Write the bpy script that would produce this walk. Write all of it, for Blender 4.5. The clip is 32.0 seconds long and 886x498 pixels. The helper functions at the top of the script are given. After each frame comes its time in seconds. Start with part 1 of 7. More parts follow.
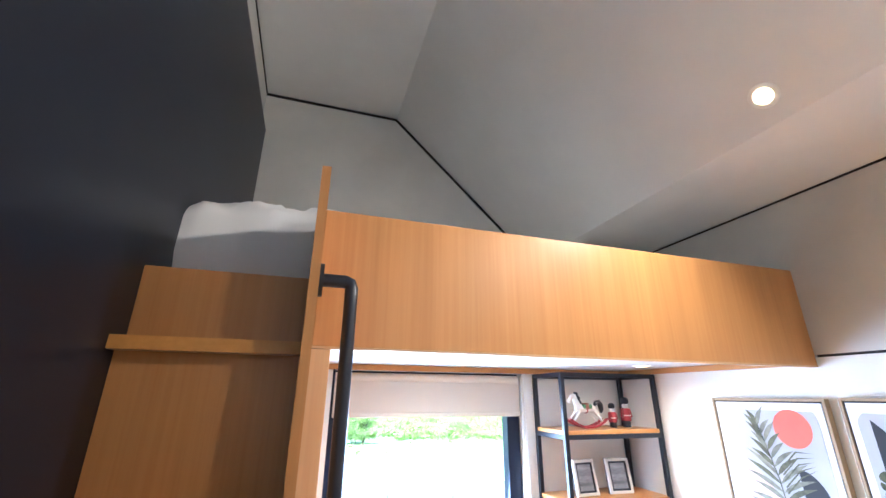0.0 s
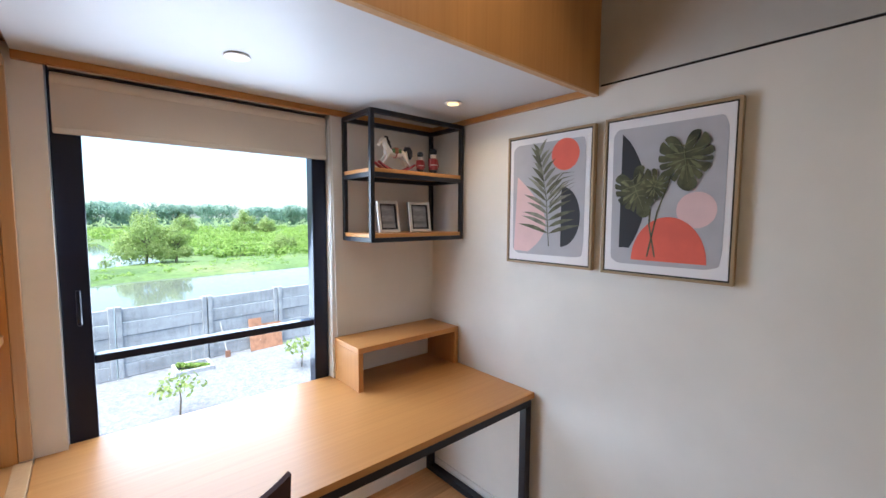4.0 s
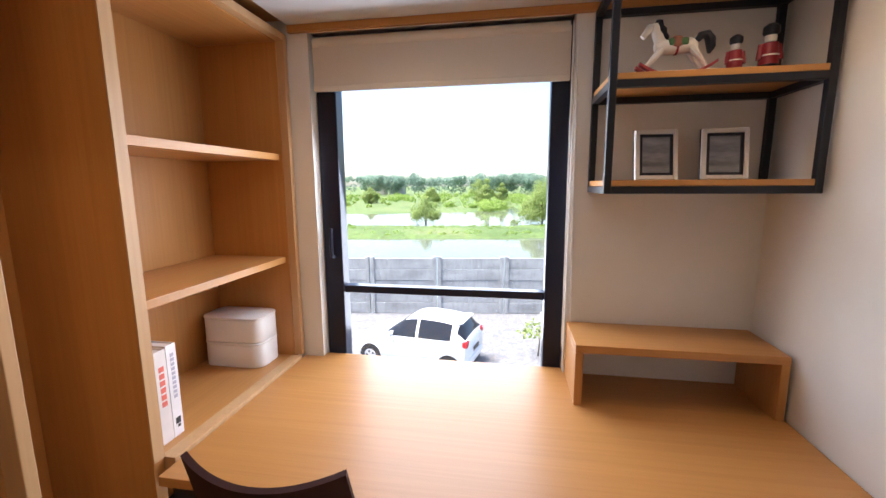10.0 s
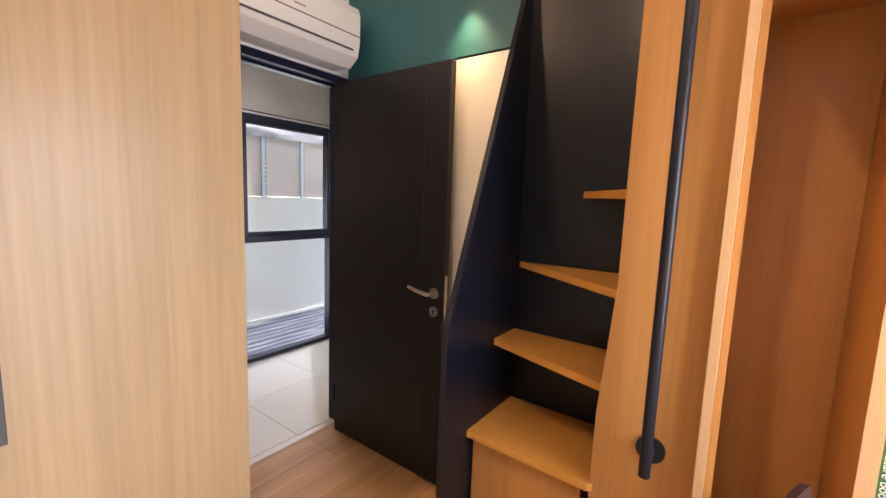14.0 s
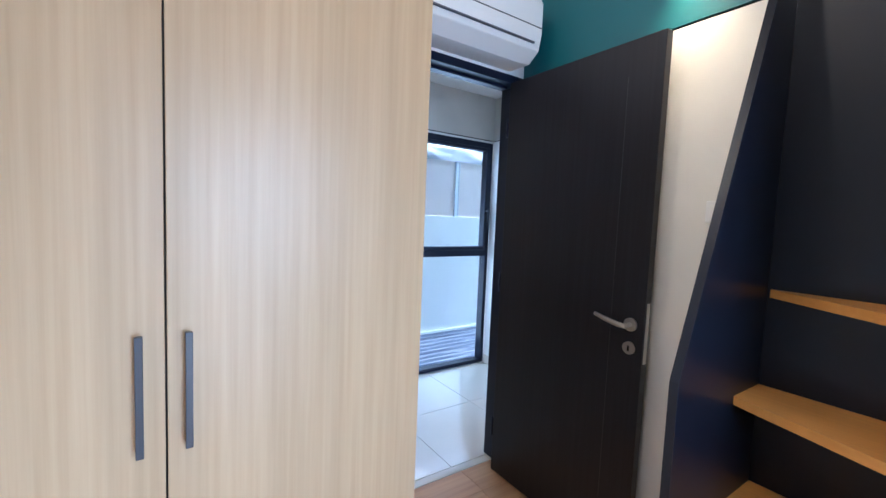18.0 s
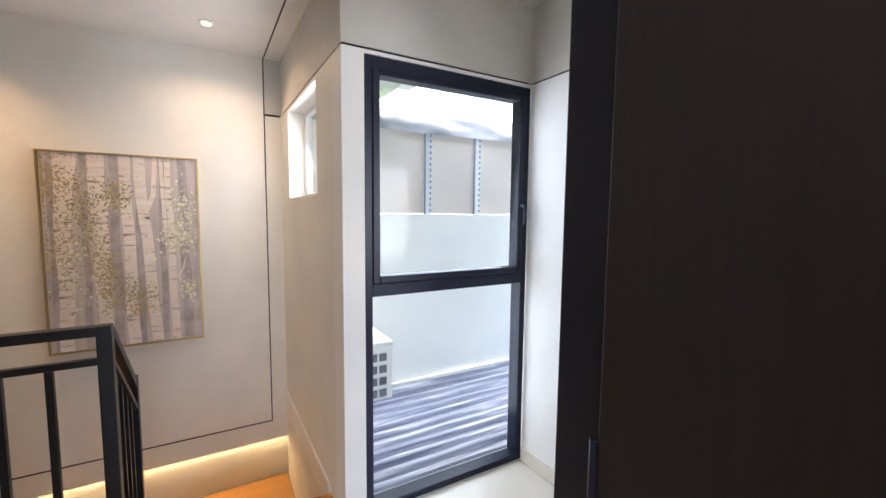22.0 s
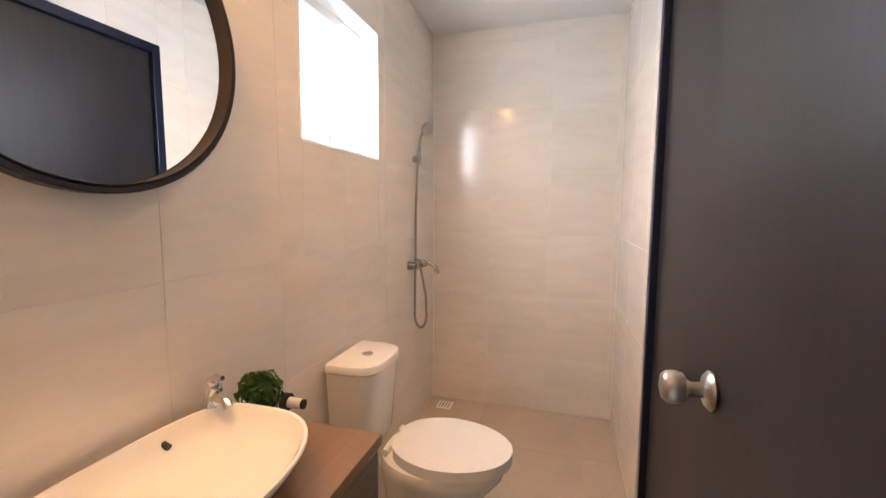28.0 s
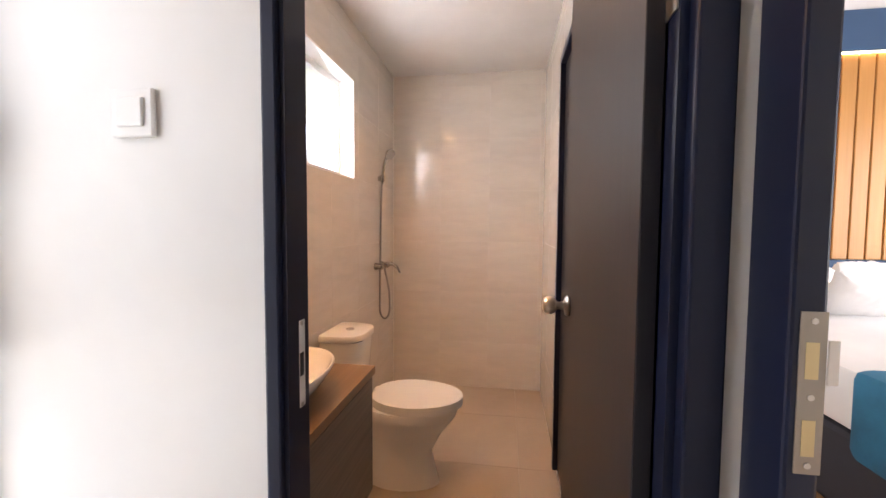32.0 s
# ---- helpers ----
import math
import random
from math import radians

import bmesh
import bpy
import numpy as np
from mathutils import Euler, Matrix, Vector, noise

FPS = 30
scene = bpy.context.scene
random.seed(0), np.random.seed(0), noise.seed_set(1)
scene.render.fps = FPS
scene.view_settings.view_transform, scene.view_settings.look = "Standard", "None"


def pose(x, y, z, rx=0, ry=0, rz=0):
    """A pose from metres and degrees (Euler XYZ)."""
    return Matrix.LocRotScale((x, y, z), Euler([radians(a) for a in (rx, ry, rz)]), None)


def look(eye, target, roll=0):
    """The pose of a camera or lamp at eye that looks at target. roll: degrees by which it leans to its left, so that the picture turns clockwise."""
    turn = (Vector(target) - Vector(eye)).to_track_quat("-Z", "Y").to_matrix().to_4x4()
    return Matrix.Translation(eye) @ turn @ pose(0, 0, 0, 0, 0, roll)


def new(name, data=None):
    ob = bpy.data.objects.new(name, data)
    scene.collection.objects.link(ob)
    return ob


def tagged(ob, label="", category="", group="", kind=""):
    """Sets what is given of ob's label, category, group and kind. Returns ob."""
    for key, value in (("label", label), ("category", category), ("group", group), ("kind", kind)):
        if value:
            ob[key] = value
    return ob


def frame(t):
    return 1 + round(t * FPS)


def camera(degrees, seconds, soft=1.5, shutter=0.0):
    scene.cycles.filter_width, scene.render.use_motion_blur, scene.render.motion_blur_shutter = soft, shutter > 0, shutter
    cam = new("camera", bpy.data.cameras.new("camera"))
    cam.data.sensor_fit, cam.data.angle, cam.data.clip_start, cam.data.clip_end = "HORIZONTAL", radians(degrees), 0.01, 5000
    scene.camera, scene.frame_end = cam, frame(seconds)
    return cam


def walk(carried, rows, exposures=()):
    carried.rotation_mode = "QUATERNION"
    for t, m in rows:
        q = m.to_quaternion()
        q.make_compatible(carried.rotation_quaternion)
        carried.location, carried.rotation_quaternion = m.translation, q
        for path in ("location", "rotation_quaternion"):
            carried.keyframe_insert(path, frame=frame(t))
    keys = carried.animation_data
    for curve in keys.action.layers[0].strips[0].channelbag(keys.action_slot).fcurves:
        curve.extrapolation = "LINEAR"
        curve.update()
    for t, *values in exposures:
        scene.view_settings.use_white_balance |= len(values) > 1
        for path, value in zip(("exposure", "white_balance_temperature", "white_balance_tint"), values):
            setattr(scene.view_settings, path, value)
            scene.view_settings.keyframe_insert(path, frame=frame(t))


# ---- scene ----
cam = camera(94.5, 32.0)
PATH = [
    (0, (-1.853, -2.191, 2.004), (-1.282, -0.396, 2.675), 0.4),
    (0.5, (-1.765, -2.091, 1.923), (-1.169, -0.324, 2.644), 0.8),
    (1, (-1.725, -2.03, 1.88), (-0.986, -0.293, 2.541), 0.5),
    (1.5, (-1.723, -2.02, 1.81), (-0.788, -0.341, 2.364), 0.6),
    (2, (-1.701, -2.024, 1.759), (-0.621, -0.388, 2.158), 0.5),
    (2.5, (-1.661, -2.027, 1.727), (-0.494, -0.419, 1.955), 0.4),
    (3, (-1.653, -2.015, 1.69), (-0.412, -0.451, 1.793), 0.4),
    (3.5, (-1.639, -2.001, 1.643), (-0.356, -0.467, 1.618), 0.3),
    (4, (-1.629, -1.987, 1.607), (-0.326, -0.477, 1.453), 0.3),
    (4.5, (-1.612, -1.982, 1.581), (-0.31, -0.489, 1.309), 0.2),
    (6.5, (-1.599, -2.037, 1.445), (-0.302, -0.598, 0.946), -0.2),
    (7, (-1.591, -2.109, 1.435), (-0.313, -0.665, 0.907), -0.3),
    (7.5, (-1.556, -2.129, 1.442), (-0.305, -0.665, 0.904), -0.5),
    (8, (-1.494, -2.021, 1.444), (-0.331, -0.485, 0.908), -0.5),
    (8.5, (-1.385, -1.874, 1.46), (-0.375, -0.218, 0.974), -0.7),
    (9, (-1.215, -1.739, 1.476), (-0.465, 0.069, 1.068), -0.7),
    (9.5, (-1.067, -1.683, 1.489), (-0.863, 0.278, 1.154), -0.6),
    (10, (-0.897, -1.646, 1.514), (-1.226, 0.303, 1.205), -0.3),
    (10.5, (-0.765, -1.511, 1.496), (-1.539, 0.313, 1.225), -0.0),
    (11, (-0.684, -1.413, 1.487), (-1.875, 0.176, 1.249), 0.4),
    (11.5, (-0.649, -1.296, 1.505), (-2.197, -0.051, 1.276), 0.8),
    (12, (-0.7, -1.131, 1.506), (-2.549, -0.406, 1.269), 1.0),
    (12.5, (-0.655, -1.051, 1.501), (-2.63, -0.846, 1.264), 1.1),
    (13, (-0.627, -1.058, 1.478), (-2.601, -1.295, 1.263), 1.3),
    (13.5, (-0.621, -1.044, 1.475), (-2.453, -1.806, 1.227), 1.5),
    (14, (-0.55, -1.046, 1.459), (-2.153, -2.217, 1.217), 2.1),
    (14.5, (-0.514, -1.003, 1.463), (-1.92, -2.41, 1.249), 2.1),
    (15, (-0.483, -0.983, 1.461), (-1.746, -2.527, 1.316), 2.1),
    (15.5, (-0.484, -0.982, 1.456), (-1.661, -2.597, 1.388), 2.1),
    (17.5, (-0.636, -1.253, 1.367), (-1.741, -2.916, 1.25), 2.2),
    (18, (-0.628, -1.361, 1.379), (-1.753, -3.008, 1.228), 2.4),
    (18.5, (-0.627, -1.484, 1.375), (-1.771, -3.118, 1.217), 2.4),
    (19, (-0.683, -1.597, 1.372), (-1.893, -3.181, 1.209), 2.7),
    (19.5, (-0.886, -1.67, 1.402), (-2.103, -3.248, 1.235), 1.8),
    (20, (-1.051, -1.78, 1.422), (-2.249, -3.372, 1.241), 0.8),
    (20.5, (-1.179, -1.98, 1.406), (-2.368, -3.58, 1.238), 1.0),
    (21, (-1.351, -2.193, 1.42), (-2.534, -3.796, 1.248), 0.7),
    (21.5, (-1.503, -2.388, 1.413), (-2.576, -4.066, 1.236), 0.6),
    (22, (-1.645, -2.612, 1.418), (-2.645, -4.335, 1.243), 0.6),
    (22.5, (-1.796, -2.841, 1.408), (-2.758, -4.586, 1.236), 0.6),
    (23, (-1.873, -3.04, 1.391), (-2.822, -4.792, 1.224), 0.6),
    (23.5, (-1.945, -3.192, 1.382), (-2.971, -4.902, 1.234), 0.5),
    (24, (-2.071, -3.344, 1.374), (-3.294, -4.922, 1.252), 0.6),
    (24.5, (-2.162, -3.47, 1.356), (-3.611, -4.844, 1.243), 0.6),
    (25, (-2.28, -3.542, 1.338), (-3.967, -4.611, 1.246), 0.6),
    (25.5, (-2.478, -3.547, 1.333), (-4.318, -4.321, 1.21), 0.8),
    (26, (-2.641, -3.539, 1.298), (-4.539, -4.154, 1.156), 0.6),
    (26.5, (-2.815, -3.54, 1.279), (-4.735, -4.076, 1.12), 0.3),
    (28.5, (-3.182, -3.446, 1.349), (-5.076, -4.043, 1.113), 0.0),
    (29, (-3.194, -3.421, 1.389), (-5.036, -4.164, 1.148), -0.1),
    (29.5, (-3.19, -3.396, 1.423), (-4.981, -4.264, 1.221), -0.2),
    (30, (-3.175, -3.388, 1.405), (-4.919, -4.36, 1.277), -0.2),
    (30.3, (-3.163, -3.377, 1.378), (-4.891, -4.379, 1.283), -0.7),
    (30.5, (-3.115, -3.393, 1.36), (-4.847, -4.389, 1.279), -0.1),
    (31, (-2.978, -3.436, 1.282), (-4.754, -4.355, 1.231), -0.1),
    (31.5, (-2.798, -3.453, 1.216), (-4.686, -4.112, 1.167), -0.1),
    (32, (-2.601, -3.427, 1.265), (-4.575, -3.729, 1.157), 0.4),
]
# seconds, stops, kelvin, tint
EXPOSURE = [(0, 3.4, 4750, 11), (1, 2.9, 4750, 11), (2, 2.15, 5000, 11), (3, 1.72, 5300, 10), (4.5, 1.66, 5750, 13), (7, 1.8, 6300, 15), (9, 1.5, 6300, 17), (10, 1.6, 6300, 20), (11.5, 1.6, 6900, 26), (12.2, 1.55, 7300, 37), (13, 2.65, 4750, 9), (14, 2.4, 7000, 26), (15, 2.5, 4950, 13), (18, 2.55, 4750, 12), (20, 2.55, 5000, 9), (21, 3.0, 6000, 15), (22, 2.82, 6400, 18), (23, 2.38, 7100, 23), (24, 2.08, 7100, 23), (25, 2.08, 7700, 24), (26, 2.62, 7600, 29), (28.5, 3.38, 6300, 14), (30.5, 3.45, 5700, 12), (31.2, 3.38, 5300, 12), (32, 3.0, 7400, 26)]
walk(cam, [(t, look(eye, target, roll)) for t, eye, target, roll in PATH], EXPOSURE)

# ---- world, sun and lamps ----
world = bpy.data.worlds.new("sky")
scene.world = world
world.use_nodes = True
wn = world.node_tree
sky = wn.nodes.new("ShaderNodeTexSky")
sky.sky_type = "NISHITA"
sky.sun_disc = False
sky.sun_elevation, sky.sun_rotation = radians(67.5), radians(248.2)
sky.air_density, sky.dust_density, sky.ozone_density = 1.0, 1.5, 1.0
wn.links.new(sky.outputs[0], wn.nodes["Background"].inputs[0])
wn.nodes["Background"].inputs[1].default_value = 0.15
sun = new("sun", bpy.data.lights.new("sun", "SUN"))
sun.data.energy, sun.data.angle, sun.data.color = 5.0, radians(28), (1.0, 0.96, 0.9)
sun.matrix_world = look((-10, -4, 26), (0, 0, 0))


def lamp(name, place, target, watts, colour, size=0.08, spread=150.0):
    """A downlight's light: a disc that shines one way."""
    d = bpy.data.lights.new(name, "AREA")
    d.shape, d.size, d.energy, d.color, d.spread = "DISK", size, watts, colour, radians(spread)
    ob = new(name, d)
    ob.matrix_world = look(place, target)
    return ob


WARM = (1.0, 0.80, 0.56)
SOFT = (1.0, 0.76, 0.48)
lamp("lamp_loft_slope", (-0.640, -1.52, 2.855), (-1.32, -1.50, 2.125), 2.1, WARM, 0.08, 172.0)
lamp("lamp_loft_slope", (-0.640, -2.50, 2.855), (-1.32, -2.48, 2.125), 1.3, (1.0, 0.74, 0.46), 0.08, 172.0)
lamp("lamp_soffit", (-1.225, -0.45, 2.138), (-1.225, -0.45, 0), 0.4, SOFT)
lamp("lamp_soffit", (-0.30, -0.515, 2.138), (-0.30, -0.515, 0), 0.4, SOFT)
lamp("lamp_spot", (-2.15, -2.15, 2.385), (-2.15, -2.15, 0.0), 0.38, (1.0, 0.68, 0.34), 0.05, 84.0)
lamp("lamp_hall_stair", (-1.69, -5.44, 2.465), (-1.69, -5.30, 0), 0.75, (1.0, 0.70, 0.42), 0.08, 150.0)
lamp("lamp_hall_stair", (-0.42, -5.44, 2.465), (-0.42, -5.46, 0), 1.0, (1.0, 0.62, 0.30), 0.08, 120.0)
lamp("lamp_bath", (-3.56, -4.17, 2.44), (-3.85, -4.02, 0), 1.2, (1.0, 0.54, 0.22), 0.08, 150.0)
lamp("lamp_bath", (-4.555, -3.765, 2.44), (-4.555, -3.765, 0), 0.45, (1.0, 0.54, 0.22), 0.08, 130.0)


def daylight(name, place, target, width, height, watts, colour=(0.86, 0.93, 1.0)):
    """Sky light standing in a window's opening."""
    d = bpy.data.lights.new(name, "AREA")
    d.shape, d.size, d.size_y, d.energy, d.color = "RECTANGLE", width, height, watts, colour
    ob = new(name, d)
    ob.matrix_world = look(place, target)
    return ob


daylight("daylight_study", (-1.2, 0.14, 1.35), (-1.2, -2.0, 0.7), 0.86, 1.2, 9)
daylight("daylight_study_low", (-1.2, 0.14, 0.40), (-1.2, -2.0, 0.1), 0.86, 0.62, 4.5)
daylight("daylight_landing", (-2.7, -4.455, 1.1), (-2.7, -3.0, 0.9), 0.78, 1.9, 1.95, (0.78, 0.89, 1.0))
daylight("daylight_bath", (-4.664, -4.445, 1.835), (-5.0, -3.0, 1.5), 0.52, 0.5, 1.6, (0.82, 0.91, 1.0))
daylight("daylight_stair", (-2.285, -5.15, 1.8), (-1.0, -5.15, 1.4), 0.66, 0.5, 1.2)
daylight("daylight_bedroom", (-4.1, 0.35, 1.4), (-4.4, -2.0, 1.0), 2.2, 1.5, 11)

# ---- materials ----


def nodes_of(name, rough=0.5, metal=0.0, colour=(0.8, 0.8, 0.8)):
    m = bpy.data.materials.new(name)
    m.use_nodes = True
    b = m.node_tree.nodes["Principled BSDF"]
    b.inputs["Base Color"].default_value = (*colour, 1)
    b.inputs["Roughness"].default_value = rough
    b.inputs["Metallic"].default_value = metal
    return m, m.node_tree, b


def ramp(nt, fac, stops):
    r = nt.nodes.new("ShaderNodeValToRGB")
    while len(r.color_ramp.elements) < len(stops):
        r.color_ramp.elements.new(0.5)
    for e, (p, c) in zip(r.color_ramp.elements, stops):
        e.position, e.color = p, (*c, 1)
    nt.links.new(fac, r.inputs[0])
    return r.outputs[0]


def coords(nt, scale, kind="Object", rnd=0.0):
    tc = nt.nodes.new("ShaderNodeTexCoord")
    mp = nt.nodes.new("ShaderNodeMapping")
    mp.inputs["Scale"].default_value = scale
    nt.links.new(tc.outputs[kind], mp.inputs[0])
    if rnd:
        oi = nt.nodes.new("ShaderNodeObjectInfo")
        mul = nt.nodes.new("ShaderNodeMath")
        mul.operation, mul.inputs[1].default_value = "MULTIPLY", rnd
        nt.links.new(oi.outputs["Random"], mul.inputs[0])
        cb = nt.nodes.new("ShaderNodeCombineXYZ")
        for n in range(3):
            nt.links.new(mul.outputs[0], cb.inputs[n])
        nt.links.new(cb.outputs[0], mp.inputs["Location"])
    return mp.outputs[0]


def noise_tex(nt, vec, scale, detail=4, rough=0.55):
    n = nt.nodes.new("ShaderNodeTexNoise")
    n.inputs["Scale"].default_value, n.inputs["Detail"].default_value, n.inputs["Roughness"].default_value = scale, detail, rough
    nt.links.new(vec, n.inputs["Vector"])
    return n.outputs["Fac"]


def bump(nt, b, height, strength, dist=0.002):
    n = nt.nodes.new("ShaderNodeBump")
    n.inputs["Strength"].default_value, n.inputs["Distance"].default_value = strength, dist
    nt.links.new(height, n.inputs["Height"])
    nt.links.new(n.outputs[0], b.inputs["Normal"])


def mixed(nt, a, b, fac, mode="MULTIPLY"):
    n = nt.nodes.new("ShaderNodeMix")
    n.data_type, n.blend_type = "RGBA", mode
    n.inputs[0].default_value = fac
    nt.links.new(a, n.inputs[6])
    nt.links.new(b, n.inputs[7])
    return n.outputs[2]


def wood(name, dark, light, axis="z", fine=0.8, rough=0.42, contrast=1.15, coat=0.0, streaks=0.14, rnd=0.0):
    m, nt, b = nodes_of(name, rough)
    s = {"x": (1.2, 60, 60), "y": (60, 1.2, 60), "z": (60, 60, 1.2)}[axis]
    t = {"x": (0.5, 9, 9), "y": (9, 0.5, 9), "z": (9, 9, 0.5)}[axis]
    a = noise_tex(nt, coords(nt, [v * fine for v in s], rnd=rnd), 1.6, 5, 0.6)
    lo, hi = 0.5 - contrast / 2, 0.5 + contrast / 2
    c = ramp(nt, a, [(lo, dark), (hi, light)])
    w = noise_tex(nt, coords(nt, t, rnd=rnd), 1.0, 3)
    v = ramp(nt, w, [(0.3, (1 - streaks,) * 3), (0.7, (1, 1, 1))])
    g = noise_tex(nt, coords(nt, [q * 0.16 for q in t], rnd=rnd), 1.3, 3)
    u = ramp(nt, g, [(0.35, (0.93, 0.92, 0.91)), (0.65, (1, 1, 1))])
    nt.links.new(mixed(nt, mixed(nt, c, v, 1.0), u, 1.0), b.inputs["Base Color"])
    b.inputs["Specular IOR Level"].default_value = 0.32
    bump(nt, b, a, 0.12, 0.001)
    if coat:
        b.inputs["Coat Weight"].default_value, b.inputs["Coat Roughness"].default_value = coat, 0.3
    return m


def paint(name, colour, rough=0.6, spread=0.06, bumpy=0.06, scale=2.0, gloss=0.5):
    m, nt, b = nodes_of(name, rough)
    b.inputs["Specular IOR Level"].default_value = gloss
    a = noise_tex(nt, coords(nt, (1, 1, 1)), scale, 4)
    lo, hi = [v * (1 - spread) for v in colour], [min(1, v * (1 + spread)) for v in colour]
    nt.links.new(ramp(nt, a, [(0.3, lo), (0.7, hi)]), b.inputs["Base Color"])
    f = noise_tex(nt, coords(nt, (1, 1, 1)), 160.0, 3)
    bump(nt, b, f, bumpy, 0.001)
    return m


def metal(name, colour, rough=0.25):
    m, nt, b = nodes_of(name, rough, 1.0, colour)
    a = noise_tex(nt, coords(nt, (1, 1, 1)), 25.0, 3)
    r = nt.nodes.new("ShaderNodeMapRange")
    r.inputs[3].default_value, r.inputs[4].default_value = rough * 0.8, rough * 1.25
    nt.links.new(a, r.inputs[0])
    nt.links.new(r.outputs[0], b.inputs["Roughness"])
    return m


def glass(name, colour=(1, 1, 1), rough=0.0):
    m, nt, b = nodes_of(name, rough, 0, colour)
    b.inputs["Transmission Weight"].default_value = 1.0
    b.inputs["IOR"].default_value = 1.45
    return m


def pane_glass(name, colour=(0.97, 0.99, 0.98)):
    """Thin window glass: clear, with a faint gloss by angle."""
    m = bpy.data.materials.new(name)
    m.use_nodes = True
    nt = m.node_tree
    nt.nodes.remove(nt.nodes["Principled BSDF"])
    tr, gl, mx, fr = (nt.nodes.new("ShaderNode" + k) for k in ("BsdfTransparent", "BsdfGlossy", "MixShader", "LayerWeight"))
    tr.inputs[0].default_value = (*colour, 1)
    gl.inputs["Roughness"].default_value = 0.02
    pw = nt.nodes.new("ShaderNodeMath")
    pw.operation, pw.inputs[1].default_value = "POWER", 4.0
    ml = nt.nodes.new("ShaderNodeMath")
    ml.operation, ml.inputs[1].default_value, ml.inputs[2].default_value = "MULTIPLY_ADD", 0.3, 0.015
    nt.links.new(fr.outputs["Facing"], pw.inputs[0])
    nt.links.new(pw.outputs[0], ml.inputs[0])
    nt.links.new(ml.outputs[0], mx.inputs[0])
    nt.links.new(tr.outputs[0], mx.inputs[1])
    nt.links.new(gl.outputs[0], mx.inputs[2])
    nt.links.new(mx.outputs[0], nt.nodes["Material Output"].inputs[0])
    return m


def glow(name, colour, strength):
    m, nt, b = nodes_of(name, 0.5, 0, colour)
    b.inputs["Emission Color"].default_value = (*colour, 1)
    b.inputs["Emission Strength"].default_value = strength
    return m


OAK = wood("oak_laminate", (0.44, 0.190, 0.050), (0.60, 0.303, 0.094), rough=0.40, coat=0.11)
OAK_X = wood("oak_laminate_long", (0.44, 0.190, 0.050), (0.60, 0.303, 0.094), "x", rough=0.40, contrast=1.7, coat=0.16, streaks=0.09)
OAK_Y = wood("oak_laminate_cross", (0.45, 0.200, 0.056), (0.61, 0.315, 0.100), "y", rough=0.38, coat=0.15)
PANELM = wood("oak_panel_matt", (0.44, 0.190, 0.050), (0.60, 0.303, 0.094), rough=0.62)
TREADM = wood("oak_tread", (0.60, 0.265, 0.050), (0.76, 0.380, 0.085), "y", rough=0.40, coat=0.1)
OAK_EDGE = wood("oak_edge_band", (0.50, 0.30, 0.14), (0.64, 0.41, 0.21))
PALE = wood("pale_oak_veneer", (0.42, 0.290, 0.150), (0.58, 0.435, 0.258), fine=0.75, rough=0.40, contrast=0.9, coat=0.28, streaks=0.13)
PALE.node_tree.nodes["Principled BSDF"].inputs["Coat Roughness"].default_value = 0.32
FLOORWOOD = wood("oak_floor", (0.53, 0.278, 0.117), (0.71, 0.418, 0.194), "x", fine=0.55, rough=0.42, contrast=0.5, streaks=0.3, rnd=40)
CREAM = paint("cream_paint", (0.76, 0.74, 0.68), 0.55)
WHITE = paint("white_paint", (0.80, 0.80, 0.78), 0.5)
GREY = paint("grey_paint", (0.59, 0.575, 0.525), 0.65, 0.10)
GREYCEIL = paint("pale_grey_paint", (0.78, 0.765, 0.73), 0.6)
TEAL = paint("teal_paint", (0.016, 0.122, 0.145), 0.45)
BLACKP = paint("black_laminate", (0.0055, 0.0072, 0.0135), 0.36, 0.2, 0.02, gloss=0.42)
GROOVE = paint("black_groove", (0.012, 0.012, 0.012), 0.7)
BLACKM = paint("black_steel", (0.012, 0.014, 0.021), 0.38, 0.2, 0.03, gloss=0.35)
FRAMEM = paint("black_aluminium", (0.007, 0.011, 0.030), 0.35, 0.2, 0.02, gloss=0.22)
for bk in (BLACKP, FRAMEM, BLACKM):
    bk.node_tree.nodes["Principled BSDF"].inputs["Specular IOR Level"].default_value = 0.35
HANDLEM = paint("dark_grey_metal", (0.050, 0.052, 0.060), 0.35, 0.1, 0.02)
DOORM = wood("dark_door_veneer", (0.012, 0.0115, 0.0155), (0.019, 0.018, 0.023), fine=0.9, rough=0.42, contrast=0.4, coat=0.05)
SOFFITM = paint("white_laminate", (0.60, 0.62, 0.64), 0.5, 0.02, 0.01)
LINEN = paint("white_linen", (0.78, 0.76, 0.73), 0.85, 0.05, 0.3)
CHROME = metal("chrome", (0.78, 0.78, 0.78), 0.14)
STEEL = metal("brushed_steel", (0.60, 0.57, 0.52), 0.3)
CERAMIC = paint("white_ceramic", (0.86, 0.85, 0.82), 0.08, 0.01, 0.0)
PLASTIC = paint("white_plastic", (0.82, 0.82, 0.80), 0.35, 0.02, 0.02)
WINDOWGLASS = pane_glass("window_glass")
MIRRORM, _, _ = nodes_of("mirror", 0.01, 1.0, (0.92, 0.93, 0.93))
LAMPGLOW = glow("lamp_glow", (1.0, 0.64, 0.24), 0.7)
COVEGLOW = glow("cove_glow", (1.0, 0.78, 0.40), 2.6)

# ---- building helpers ----


def place_of(ob):
    p = Vector((0, 0, 0))
    while ob is not None:
        p = p + ob.location
        ob = ob.parent
    return p


